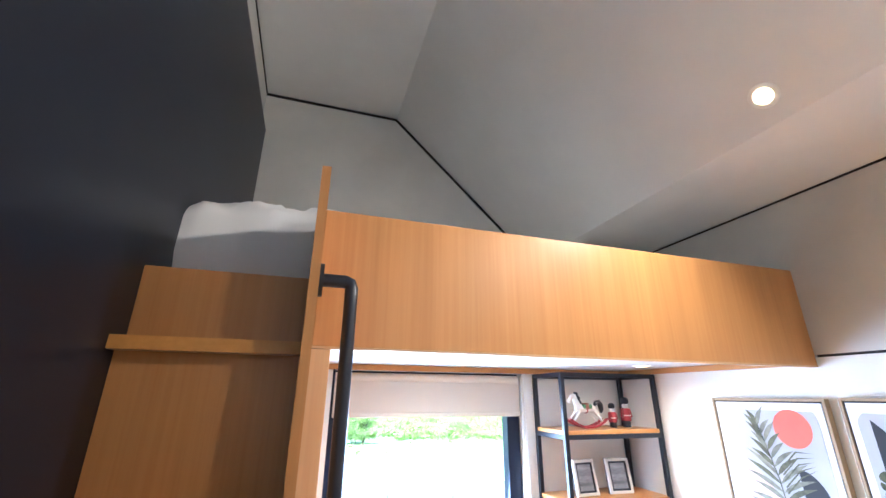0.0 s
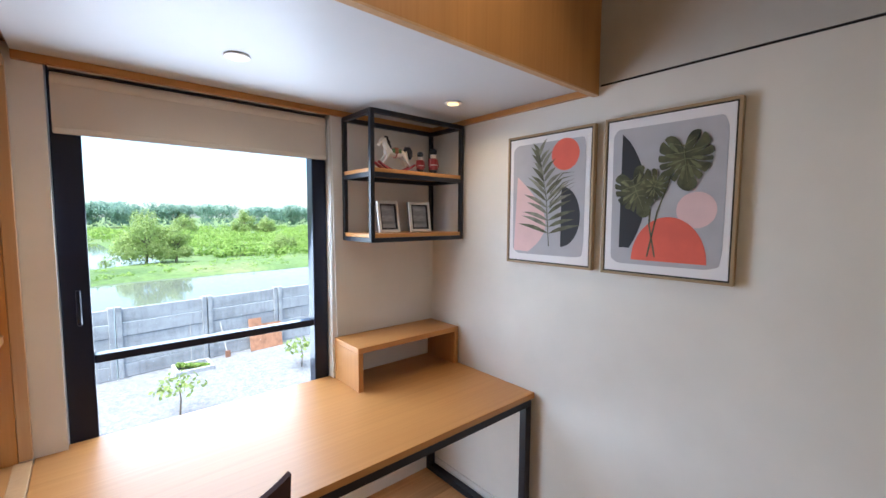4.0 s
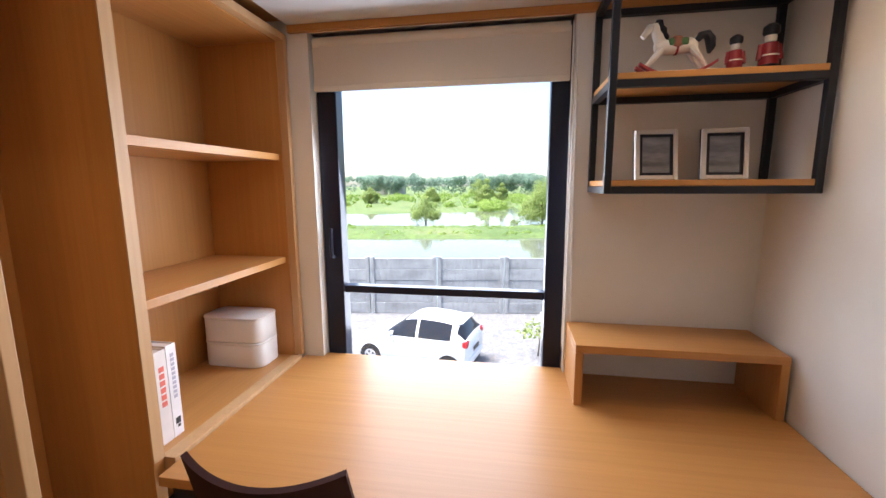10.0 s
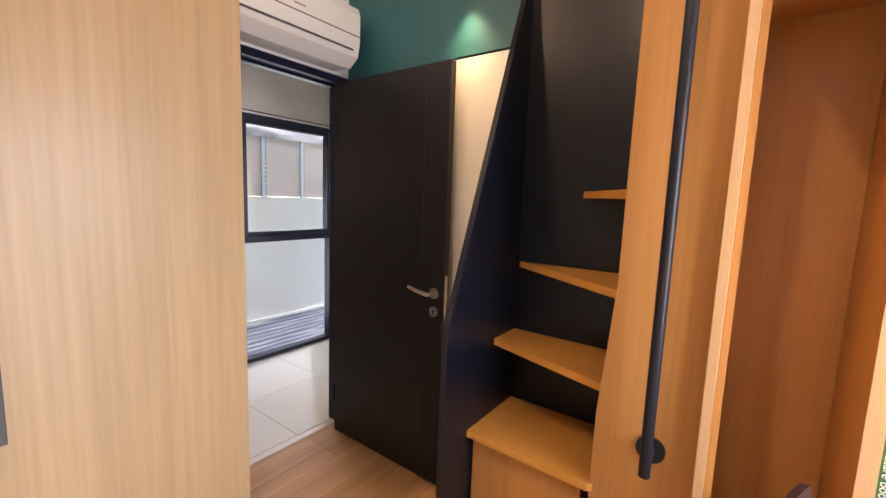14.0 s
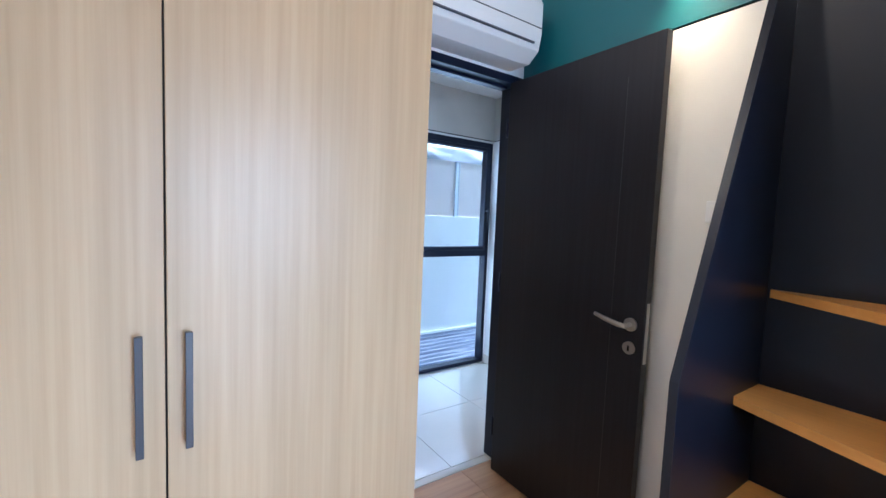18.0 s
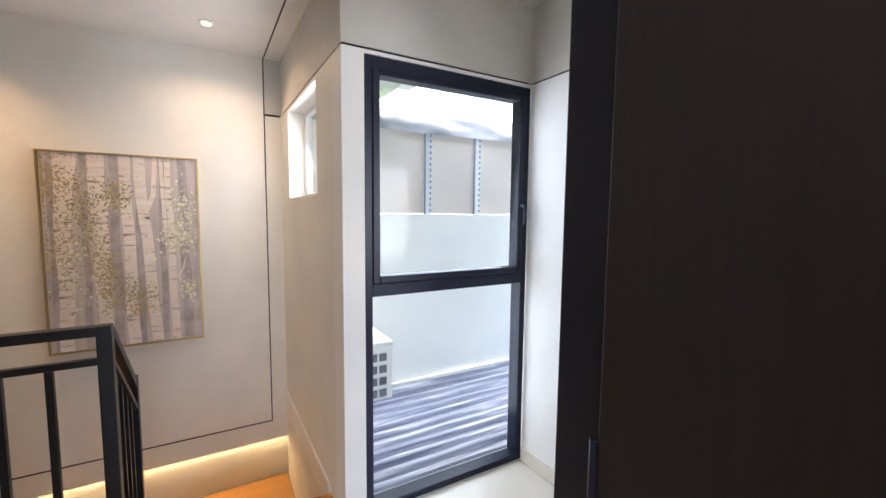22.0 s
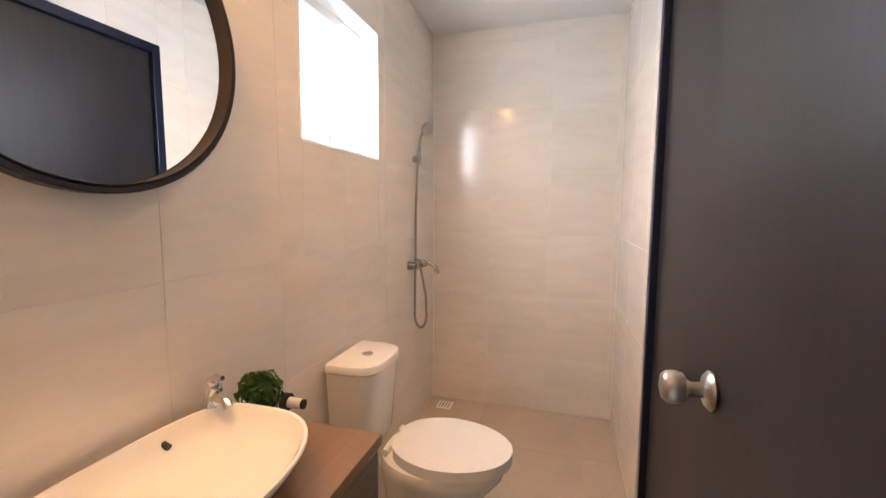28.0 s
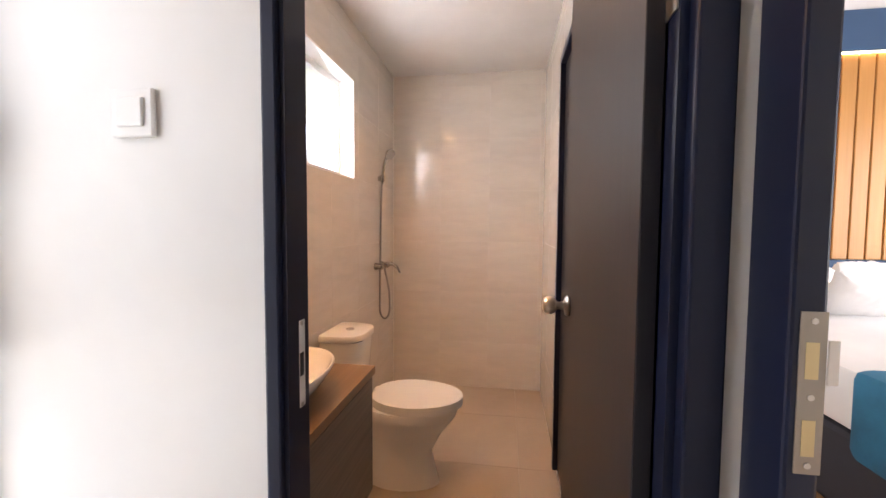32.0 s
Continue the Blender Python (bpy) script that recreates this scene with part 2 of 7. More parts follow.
def mesh_from(bm, name, material, smooth=False):
    bmesh.ops.recalc_face_normals(bm, faces=bm.faces)
    if smooth:
        for f in bm.faces:
            f.smooth = True
    me = bpy.data.meshes.new(name)
    bm.to_mesh(me)
    bm.free()
    for mm in material if isinstance(material, (list, tuple)) else [material]:
        me.materials.append(mm)
    if smooth:
        me.set_sharp_from_angle(angle=radians(40))
    return me


def part(name, bm, material, parent, label="", smooth=False):
    """One mesh object under a thing or a part; bm is in world coordinates."""
    bm.transform(Matrix.Translation(-place_of(parent)))
    ob = new(name, mesh_from(bm, name, material, smooth))
    ob.parent = parent
    if label:
        ob["label"] = label
    return ob


def thing(name, base, label, category, group="", kind=""):
    ob = new(name)
    ob.location = base
    ob.empty_display_size = 0.05
    return tagged(ob, label, category, group, kind)


def solo(name, bm, material, label, category="", group="", kind="", smooth=False):
    """A thing or piece of the setting that is one mesh."""
    return tagged(new(name, mesh_from(bm, name, material, smooth)), label, category, group, kind)


def bx(bm, a, b, bev=0.0):
    lo, hi = [min(p, q) for p, q in zip(a, b)], [max(p, q) for p, q in zip(a, b)]
    m = Matrix.Translation([(p + q) / 2 for p, q in zip(lo, hi)]) @ Matrix.Diagonal([max(q - p, 1e-4) for p, q in zip(lo, hi)] + [1])
    made = bmesh.ops.create_cube(bm, size=1, matrix=m)["verts"]
    if bev:
        edges = list({e for v in made for e in v.link_edges})
        bmesh.ops.bevel(bm, geom=edges, offset=min(bev, 0.45 * min(q - p for p, q in zip(lo, hi))), segments=2, affect="EDGES", profile=0.5)
    return bm


def boxes(*pairs, bev=0.0):
    bm = bmesh.new()
    for a, b in pairs:
        bx(bm, a, b, bev)
    return bm


def cyl(bm, p, q, r, r2=None, seg=20, caps=True):
    p, q = Vector(p), Vector(q)
    d = q - p
    m = Matrix.Translation((p + q) / 2) @ d.to_track_quat("Z", "Y").to_matrix().to_4x4()
    bmesh.ops.create_cone(bm, cap_ends=caps, segments=seg, radius1=r, radius2=r if r2 is None else r2, depth=d.length, matrix=m)
    return bm


def sweep(bm, pts, r, seg=12):
    """A round bar along a line of points."""
    pts = [Vector(p) for p in pts]
    rings, up = [], None
    for n, p in enumerate(pts):
        d = (pts[min(n + 1, len(pts) - 1)] - pts[max(n - 1, 0)]).normalized()
        if up is None:
            up = d.orthogonal().normalized()
        up = (up - d * up.dot(d)).normalized()
        side = d.cross(up)
        rr = r[n] if isinstance(r, (list, tuple)) else r
        rings.append([bm.verts.new(p + rr * (math.cos(a) * up + math.sin(a) * side)) for a in [2 * math.pi * k / seg for k in range(seg)]])
    for a, b in zip(rings, rings[1:]):
        for k in range(seg):
            bm.faces.new((a[k], a[(k + 1) % seg], b[(k + 1) % seg], b[k]))
    bm.faces.new(rings[0][::-1])
    bm.faces.new(rings[-1])
    return bm


def prism(bm, outline, axis, lo, hi):
    """A flat outline pushed along an axis. Outlines are (y, z) for x, (x, z) for y, (x, y) for z."""
    def at(p, v):
        return {"x": (v, p[0], p[1]), "y": (p[0], v, p[1]), "z": (p[0], p[1], v)}[axis]
    a = [bm.verts.new(at(p, lo)) for p in outline]
    b = [bm.verts.new(at(p, hi)) for p in outline]
    bm.faces.new(a)
    bm.faces.new(b[::-1])
    for n in range(len(a)):
        k = (n + 1) % len(a)
        bm.faces.new((a[n], a[k], b[k], b[n]))
    return bm


def lathe(bm, profile, centre, seg=28, sx=1.0, sy=1.0):
    """Rings of (radius, height) about a centre, stretched by sx, sy."""
    rings = []
    for r, z in profile:
        rings.append([bm.verts.new((centre[0] + sx * r * math.cos(a), centre[1] + sy * r * math.sin(a), centre[2] + z)) for a in [2 * math.pi * k / seg for k in range(seg)]])
    for a, b in zip(rings, rings[1:]):
        for k in range(seg):
            bm.faces.new((a[k], a[(k + 1) % seg], b[(k + 1) % seg], b[k]))
    bm.faces.new(rings[0][::-1])
    bm.faces.new(rings[-1])
    return bm


def structure(name, material, label, *pairs, bev=0.0):
    return solo(name, boxes(*pairs, bev=bev), material, label, kind="structure")


# ---- study: the setting ----
structure("floor_study", FLOORWOOD, "oak plank floor of the study", ((-2.25, -3.06, -0.12), (0, 0.0, -0.008)))
structure("wall_east", CREAM, "cream painted wall with two framed prints", ((0, -3.12, -0.12), (0.14, 0.15, 2.148)))
structure("wall_east_upper", GREY, "grey painted wall above a black groove", ((0, -3.12, 2.158), (0.14, 0.15, 2.80)))
structure("trim_groove_east", GROOVE, "black shadow groove in the wall", ((0.006, -3.0, 2.140), (0.12, -1.09, 2.166)))
structure("wall_north", CREAM, "cream painted window wall", ((-2.37, 0, -0.12), (-1.725, 0.15, 2.30)), ((-0.68, 0, -0.12), (0, 0.15, 2.30)), ((-1.725, 0, 2.148), (-0.68, 0.15, 2.30)), ((-1.725, 0.0, -0.12), (-0.68, 0.15, -0.004)))
bm = prism(bmesh.new(), [(-2.37, 2.30), (-2.37, 3.70), (-1.48, 3.70), (-0.545, 2.82), (0.0, 2.82), (0.0, 2.30)], "y", 0.0, 0.15)
solo("wall_north_gable", bm, GREY, "grey painted gable wall over the loft bed", kind="structure")
structure("wall_west", CREAM, "cream painted wall behind the door", ((-2.37, -3.0, -0.12), (-2.222, -1.86, 2.118)))
structure("wall_west_upper", TEAL, "teal painted upper wall", ((-2.37, -3.0, 2.128), (-2.222, -1.86, 3.74)))
structure("trim_groove_west", GROOVE, "black shadow groove under the teal wall", ((-2.36, -2.99, 2.110), (-2.230, -1.86, 2.136)))
structure("wall_west_stair", GREY, "grey wall above the stair", ((-2.37, -1.86, -0.12), (-2.25, 0, 3.74)))
structure("wall_south", WHITE, "pale wall with the doorway", ((-2.37, -3.12, 2.135), (0, -3.0, 3.74)), ((-1.235, -3.12, -0.12), (0, -3.0, 2.135)), ((-2.37, -3.12, -0.12), (-2.2225, -3.0, 2.135)))
bm = prism(bmesh.new(), [(-2.37, 3.67), (-1.475, 3.67), (-0.55, 2.80), (0.02, 2.80), (0.02, 2.95), (-0.50, 2.95), (-1.42, 3.82), (-2.37, 3.82)], "y", -3.12, 0.0)
solo("ceiling_study", bm, GREYCEIL, "pale grey folded ceiling", kind="structure")
structure("trim_groove_ceiling", GROOVE, "black shadow groove along the ceiling edge", ((-0.004, -3.0, 2.792), (0.01, 0, 2.806)), ((-2.252, -1.86, 3.660), (-2.245, 0, 3.674)))
bm = bmesh.new()
prism(bm, [(-2.25, 3.656), (-1.480, 3.656), (-0.552, 2.784), (-0.552, 2.80), (-1.474, 3.672), (-2.25, 3.672)], "y", -0.006, 0.002)
solo("trim_groove_gable", bm, GROOVE, "black shadow groove along the gable", kind="structure")
structure("baseboard_east", GREYCEIL, "pale grey skirting board", ((-0.012, -2.36, 0), (0, -0.0, 0.07)))
structure("baseboard_north", GREYCEIL, "pale grey skirting board", ((-0.68, -0.012, 0), (-0.012, 0, 0.07)), ((-1.80, -0.012, 0), (-1.725, 0, 0.07)))
structure("wall_soffit", SOFFITM, "glossy white underside of the loft bed", ((-1.80, -1.06, 2.148), (0, 0, 2.170)))
structure("trim_soffit", OAK_X, "oak strip under the soffit", ((-1.80, -0.022, 2.120), (-0.022, -0.002, 2.147)))
structure("trim_soffit_side", OAK_Y, "oak strip under the soffit", ((-0.022, -1.06, 2.120), (-0.002, -0.002, 2.147)))

# window of the study
win = thing("window_1", (-1.2, 0.08, 0), "tall black aluminium window looking over a canal", "window", kind="structure")
X0, X1 = -1.722, -0.683
part("window_frame", boxes(((X0, 0.05, 0.0), (X0 + 0.085, 0.12, 2.146)), ((X1 - 0.075, 0.05, 0.0), (X1, 0.12, 2.146)), ((X0 + 0.085, 0.05, 0.0), (X1 - 0.075, 0.12, 0.075)), ((X0 + 0.085, 0.05, 2.06), (X1 - 0.075, 0.12, 2.146)), bev=0.004), FRAMEM, win)
part("transom", boxes(((X0 + 0.085, 0.06, 1.035), (X1 - 0.075, 0.11, 1.068)), bev=0.004), FRAMEM, win)
for z0, z1 in ((0.07, 1.04), (1.06, 2.065)):
    p = part("pane", boxes(((X0 + 0.08, 0.082, z0), (X1 - 0.07, 0.087, z1))), WINDOWGLASS, win)
    p.visible_shadow = False
bm = sweep(bmesh.new(), [(X0 + 0.05, 0.045, 1.20), (X0 + 0.05, 0.02, 1.205), (X0 + 0.05, 0.015, 1.25), (X0 + 0.05, 0.02, 1.33)], 0.008, 8)
part("handle", bm, FRAMEM, win, smooth=True)
blind = thing("roller_blind", (-1.2, 0.02, 2.1), "half-lowered cream roller blind in the window head", "blind")
bm = boxes(((-1.712, 0.012, 1.905), (-0.695, 0.016, 2.09)))
part("fabric", bm, paint("blind_cloth", (0.62, 0.55, 0.45), 0.8, 0.04, 0.3), blind)
part("bottom_bar", boxes(((-1.712, 0.006, 1.895), (-0.695, 0.022, 1.918)), bev=0.005), paint("blind_bar", (0.66, 0.60, 0.50), 0.6), blind)
part("roller", cyl(bmesh.new(), (-1.71, 0.028, 2.085), (-0.70, 0.028, 2.085), 0.024), paint("blind_roll", (0.66, 0.59, 0.48), 0.8), blind, smooth=True)
part("rail", boxes(((-1.715, 0.0, 2.118), (-0.69, 0.05, 2.140)), bev=0.003), metal("aluminium", (0.75, 0.74, 0.72), 0.35), blind)
part("chain", sweep(bmesh.new(), [(-0.690, -0.004, 2.10), (-0.690, -0.006, 1.5), (-0.688, -0.012, 0.86), (-0.672, -0.014, 0.82), (-0.658, -0.012, 0.86), (-0.668, -0.008, 1.5), (-0.674, -0.004, 2.10)], 0.0025, 6), PLASTIC, blind)

# ---- study: loft bed and stair ----
loft = thing("loft_bed", (-0.9, -0.55, 2.148), "oak-fronted loft bed over the desk", "loft bed")
part("fascia", boxes(((-1.8475, -1.088, 2.118), (-0.003, -1.062, 2.495)), bev=0.002), OAK, loft, "oak laminate front board")
part("edge", boxes(((-1.8475, -1.0885, 2.112), (-0.003, -1.062, 2.1185))), OAK_EDGE, loft)
part("deck", boxes(((-2.245, -1.05, 2.172), (-0.003, -0.003, 2.27))), OAK_X, loft)
mat_bm = boxes(((-2.235, -0.98, 2.272), (-0.02, -0.02, 2.40)), bev=0.03)
solo("mattress", mat_bm, LINEN, "white mattress on the loft bed", "mattress", smooth=True)


def pillow(name, c, size, tilt, label, seed):
    bm = bmesh.new()
    bmesh.ops.create_grid(bm, x_segments=40, y_segments=32, size=1)
    top = list(bm.verts)
    rnd = random.Random(seed)
    ph = [rnd.uniform(0, 6) for _ in range(4)]
    low = {}
    for v in top:
        x, y = v.co.x, v.co.y
        puff = max(0.0, (1 - x**8) * (1 - y**6)) ** 0.40
        fold = 0.007 * noise.noise(Vector((x * 3 + ph[0], y * 2.4, ph[1]))) + 0.006 * math.sin(9 * x + 5 * y + ph[0]) * (0.5 + noise.noise(Vector((x * 2, y * 2, ph[2])))) + 0.030 * abs(noise.noise(Vector((x * 2.4 + y * 2.0, y * 6 - x * 2 + ph[3], 0)))) + 0.016 * abs(noise.noise(Vector((x * 9 + y * 4, y * 5 + ph[2], 2.0))))
        k = 1 - 0.05 * (1 - abs(x)) * abs(y) - 0.05 * (1 - abs(y)) * abs(x)
        low[v] = (x * k * size[0] / 2, y * k * size[1] / 2, puff, fold)
    new_v = {}
    for v in top:
        x, y, puff, fold = low[v]
        new_v[v] = bm.verts.new((x, y, -puff * size[2] * 0.45 + fold * 0.3)) if puff > 1e-3 else v
    for f in list(bm.faces):
        bm.faces.new([new_v[v] for v in reversed(f.verts)])
    for v in top:
        x, y, puff, fold = low[v]
        v.co = (x, y, puff * (size[2] * 0.55 + fold))
    bm.transform(pose(*c, *tilt))
    return solo(name, bm, LINEN, label, "pillow", smooth=True)


pillow("pillow", (-1.945, -0.74, 2.385), (0.60, 0.56, 0.33), (6, 1, -4), "boxy creased white pillow on the loft bed", 3)

stair = thing("loft_stair", (-2.0, -1.5, 0), "winding oak loft stair in a black recess", "stair")
part("back_panel", boxes(((-2.249, -1.86, 0), (-2.222, -0.002, 3.42))), BLACKP, stair, "black laminate back panel")
side = prism(bmesh.new(), [(-2.2215, 0.0), (-1.685, 0.0), (-1.685, 0.99), (-2.2215, 2.46)], "y", -1.862, -1.845)
part("side_panel", side, BLACKP, stair, "black laminate panel with a slanting edge")
part("lining", prism(bmesh.new(), [(-1.690, 0.0), (-1.683, 0.0), (-1.683, 0.992), (-2.2215, 2.475), (-2.2215, 2.455), (-1.690, 0.988)], "y", -1.865, -1.842), BLACKM, stair)
post = prism(bmesh.new(), [(-1.372, 0.0), (-1.366, 0.80), (-1.335, 1.22), (-1.33, 2.495), (-1.0885, 2.495), (-1.0885, 0.0)], "x", -1.868, -1.848)
part("newel_panel", post, PANELM, stair, "oak panel that carries the handrail")
part("newel_edge", boxes(((-1.868, -1.0884, 0), (-1.800, -1.064, 2.111)), bev=0.002), OAK_EDGE, stair)
PIV = (-1.8685, -1.325)
TREADS = [
    (0.557, [PIV, (-1.838, -1.374), (-1.846, -1.844), (-2.2205, -1.844), (-2.2205, -1.10), (-1.8685, -1.10)]),
    (0.885, [PIV, (-2.032, -1.844), (-2.2205, -1.844), (-2.2205, -1.10), (-1.8685, -1.10)]),
    (1.197, [PIV, (-2.2205, -1.838), (-2.2205, -1.10), (-1.8685, -1.10)]),
    (1.509, [PIV, (-2.2205, -1.577), (-2.2205, -1.10), (-1.8685, -1.10)]),
    (1.80, [PIV, (-2.2205, -1.29), (-2.2205, -1.06), (-1.8685, -1.06)]),
    (2.11, [(-1.8685, -1.24), (-2.2205, -1.24), (-2.2205, -1.05), (-1.8685, -1.05)]),
]
for z, outline in TREADS:
    part("tread", prism(bmesh.new(), outline, "z", z - 0.027, z), TREADM, stair)
part("riser", prism(bmesh.new(), [(-1.87, -1.40), (-1.885, -1.835), (-2.2, -1.835), (-2.2, -1.40)], "z", 0.0, 0.529), OAK, stair)
part("riser", boxes(((-2.2205, -1.200, 1.803), (-1.8690, -1.180, 2.083))), OAK, stair)
part("riser", boxes(((-2.2205, -1.160, 2.112), (-1.8690, -1.140, 2.272))), OAK, stair)
part("riser", boxes(((-2.2205, -1.200, 1.512), (-1.8690, -1.180, 1.773))), OAK, stair)
rail = thing("handrail", (-1.82, -1.2, 0.75), "round black steel handrail on the oak panel", "handrail")
HX = -1.770
part("bar", sweep(bmesh.new(), [(HX, -1.203, 0.70), (HX, -1.203, 2.2), (HX, -1.203, 2.244), (HX - 0.004, -1.203, 2.256), (HX - 0.015, -1.203, 2.26), (-1.848, -1.203, 2.26)], 0.0158, 14), BLACKM, rail, smooth=True)
for z in (2.26, 0.745):
    part("rosette", cyl(bmesh.new(), (-1.8475, -1.203, z), (-1.838, -1.203, z), 0.04), BLACKM, rail, smooth=True)
part("bracket", cyl(bmesh.new(), (-1.838, -1.203, 0.745), (HX, -1.203, 0.745), 0.013), BLACKM, rail, smooth=True)

# ---- study: bookcase, desk and things on them ----
bc = thing("bookcase", (-2.03, -0.39, 0), "built-in open oak bookcase beside the window", "bookcase")
part("side", boxes(((-2.219, -0.777, 0), (-1.85, -0.742, 2.117)), bev=0.002), OAK, bc)
part("side", boxes(((-2.219, -0.030, 0), (-1.85, -0.003, 2.117)), bev=0.002), OAK, bc)
part("back", boxes(((-2.2195, -0.7415, 0), (-2.206, -0.0305, 2.117))), OAK, bc)
part("top_panel", boxes(((-2.2055, -0.7415, 2.085), (-1.85, -0.0305, 2.117))), OAK_Y, bc)
for z in (0.760, 1.210, 1.645):
    part("shelf", boxes(((-2.2055, -0.7415, z - 0.026), (-1.862, -0.0305, z)), bev=0.001), OAK_Y, bc)
part("ledge", boxes(((-1.862, -0.7415, 0.700), (-1.815, -0.0305, 0.762)), bev=0.002), OAK_EDGE, bc)
part("face_frame", boxes(((-1.849, -0.0295, 0.763), (-1.815, -0.003, 2.117)), bev=0.002), OAK_EDGE, bc)
part("head_rail", boxes(((-1.849, -0.777, 2.088), (-1.815, -0.030, 2.117)), bev=0.002), OAK_EDGE, bc)
part("edge_strip", boxes(((-1.8495, -0.777, 0.763), (-1.846, -0.742, 2.087))), OAK_EDGE, bc)
for y in (-0.56, -0.24):
    part("divider", boxes(((-2.2055, y - 0.013, 0.0), (-1.862, y + 0.013, 0.699))), OAK, bc)
tall = thing("tall_niche", (-2.02, -0.92, 0), "narrow tall oak niche between stair and bookcase", "niche")
part("back", boxes(((-2.2195, -1.0635, 0), (-2.206, -0.7775, 2.115))), OAK, tall)
part("side", boxes(((-2.2055, -1.0635, 0), (-1.863, -1.045, 2.115))), OAK, tall)
part("top_panel", boxes(((-2.2055, -1.0445, 2.03), (-1.86, -0.7775, 2.115))), OAK_Y, tall)

desk = thing("desk", (-0.9, -0.4, 0), "oak-topped desk on a black steel frame under the window", "desk")
part("desk_top", boxes(((-1.813, -0.803, 0.722), (-0.006, 0.045, 0.75)), bev=0.002), OAK_X, desk)
part("top_rail", boxes(((-1.78, -0.795, 0.682), (-0.02, -0.755, 0.7215)), bev=0.003), BLACKM, desk)
part("top_rail", boxes(((-1.78, -0.05, 0.682), (-0.02, -0.014, 0.7215)), bev=0.003), BLACKM, desk)
for x in (-0.06, -1.80):
    part("leg", boxes(((x, -0.795, 0.0), (x + 0.04, -0.755, 0.6815)), bev=0.003), BLACKM, desk)
    part("leg", boxes(((x, -0.054, 0.0), (x + 0.04, -0.014, 0.6815)), bev=0.003), BLACKM, desk)
    part("foot_rail", boxes(((x, -0.7545, 0.0), (x + 0.04, -0.0545, 0.04)), bev=0.003), BLACKM, desk)
riser = thing("desk_shelf", (-0.33, -0.13, 0.75), "open oak box shelf on the desk", "shelf")
part("top_panel", boxes(((-0.672, -0.256, 0.942), (-0.014, -0.003, 0.970)), bev=0.002), OAK_X, riser)
part("side", boxes(((-0.672, -0.256, 0.7505), (-0.645, -0.003, 0.9415)), bev=0.002), OAK, riser)
part("side", boxes(((-0.041, -0.256, 0.7505), (-0.014, -0.003, 0.9415)), bev=0.002), OAK, riser)

sh = thing("wall_shelf", (-0.31, -0.14, 1.485), "black steel wall shelf with two oak boards", "wall shelf")
T = 0.022
SX0, SX1, SY0, SY1, SZ0, SZ1 = -0.617, -0.016, -0.292, -0.003, 1.484, 2.118
for x in (SX0, SX1 - T):
    for y in (SY0, SY1 - T):
        part("post", boxes(((x, y, SZ0), (x + T, y + T, SZ1)), bev=0.002), BLACKM, sh)
for z in (SZ0, 1.800, SZ1 - T):
    for y in (SY0, SY1 - T):
        part("rail", boxes(((SX0 + T, y, z), (SX1 - T, y + T, z + T))), BLACKM, sh)
    for x in (SX0, SX1 - T):
        part("rail", boxes(((x, SY0 + T, z), (x + T, SY1 - T, z + T))), BLACKM, sh)
for z in (SZ0 + T, 1.800 + T):
    part("board", boxes(((SX0 + 0.003, SY0 + 0.003, z + 0.0005), (SX1 - 0.003, SY1 - 0.003, z + 0.02)), bev=0.002), OAK_X, sh)

# ---- study: wardrobe, door, air conditioner ----
wd = thing("wardrobe", (-0.63, -2.7, 0), "tall pale oak wardrobe with two doors", "wardrobe")
part("body", boxes(((-1.250, -2.988, 0.0), (-0.004, -2.392, 2.115))), PALE, wd)
part("seam", boxes(((-0.6320, -2.3905, 0.03), (-0.6260, -2.3895, 2.113))), GROOVE, wd)
for x0, x1, hx in ((-1.250, -0.6308, -0.669), (-0.6272, -0.004, -0.584)):
    dr = part("door", boxes(((x0, -2.391, 0.03), (x1, -2.370, 2.113)), bev=0.002), PALE, wd)
    bm = boxes(((hx - 0.007, -2.346, 0.871), (hx + 0.007, -2.338, 1.121)), ((hx - 0.006, -2.3695, 0.876), (hx + 0.006, -2.346, 0.886)), ((hx - 0.006, -2.3695, 1.106), (hx + 0.006, -2.346, 1.116)), bev=0.0015)
    part("handle", bm, HANDLEM, dr, "slim dark grey bar handle")


def lever(parent, x, y, z, out, along):
    """Lever handle on a rose: out is the side it stands off to, along the way the lever points (y)."""
    part("rose", cyl(bmesh.new(), (x, y, z), (x + out * 0.008, y, z), 0.026), STEEL, parent, smooth=True)
    pts = [(x + out * 0.008, y, z), (x + out * 0.05, y, z), (x + out * 0.055, y + along * 0.02, z + 0.002), (x + out * 0.055, y + along * 0.08, z + 0.012), (x + out * 0.055, y + along * 0.125, z + 0.024)]
    part("lever", sweep(bmesh.new(), pts, [0.010, 0.010, 0.010, 0.009, 0.007], 10), STEEL, parent, "curved steel lever", smooth=True)
    part("key_rose", cyl(bmesh.new(), (x, y, z - 0.092), (x + out * 0.007, y, z - 0.092), 0.025), STEEL, parent, smooth=True)
    part("keyhole", boxes(((x + out * 0.0072, y - 0.004, z - 0.104), (x + out * 0.009, y + 0.004, z - 0.082))), BLACKM, parent)


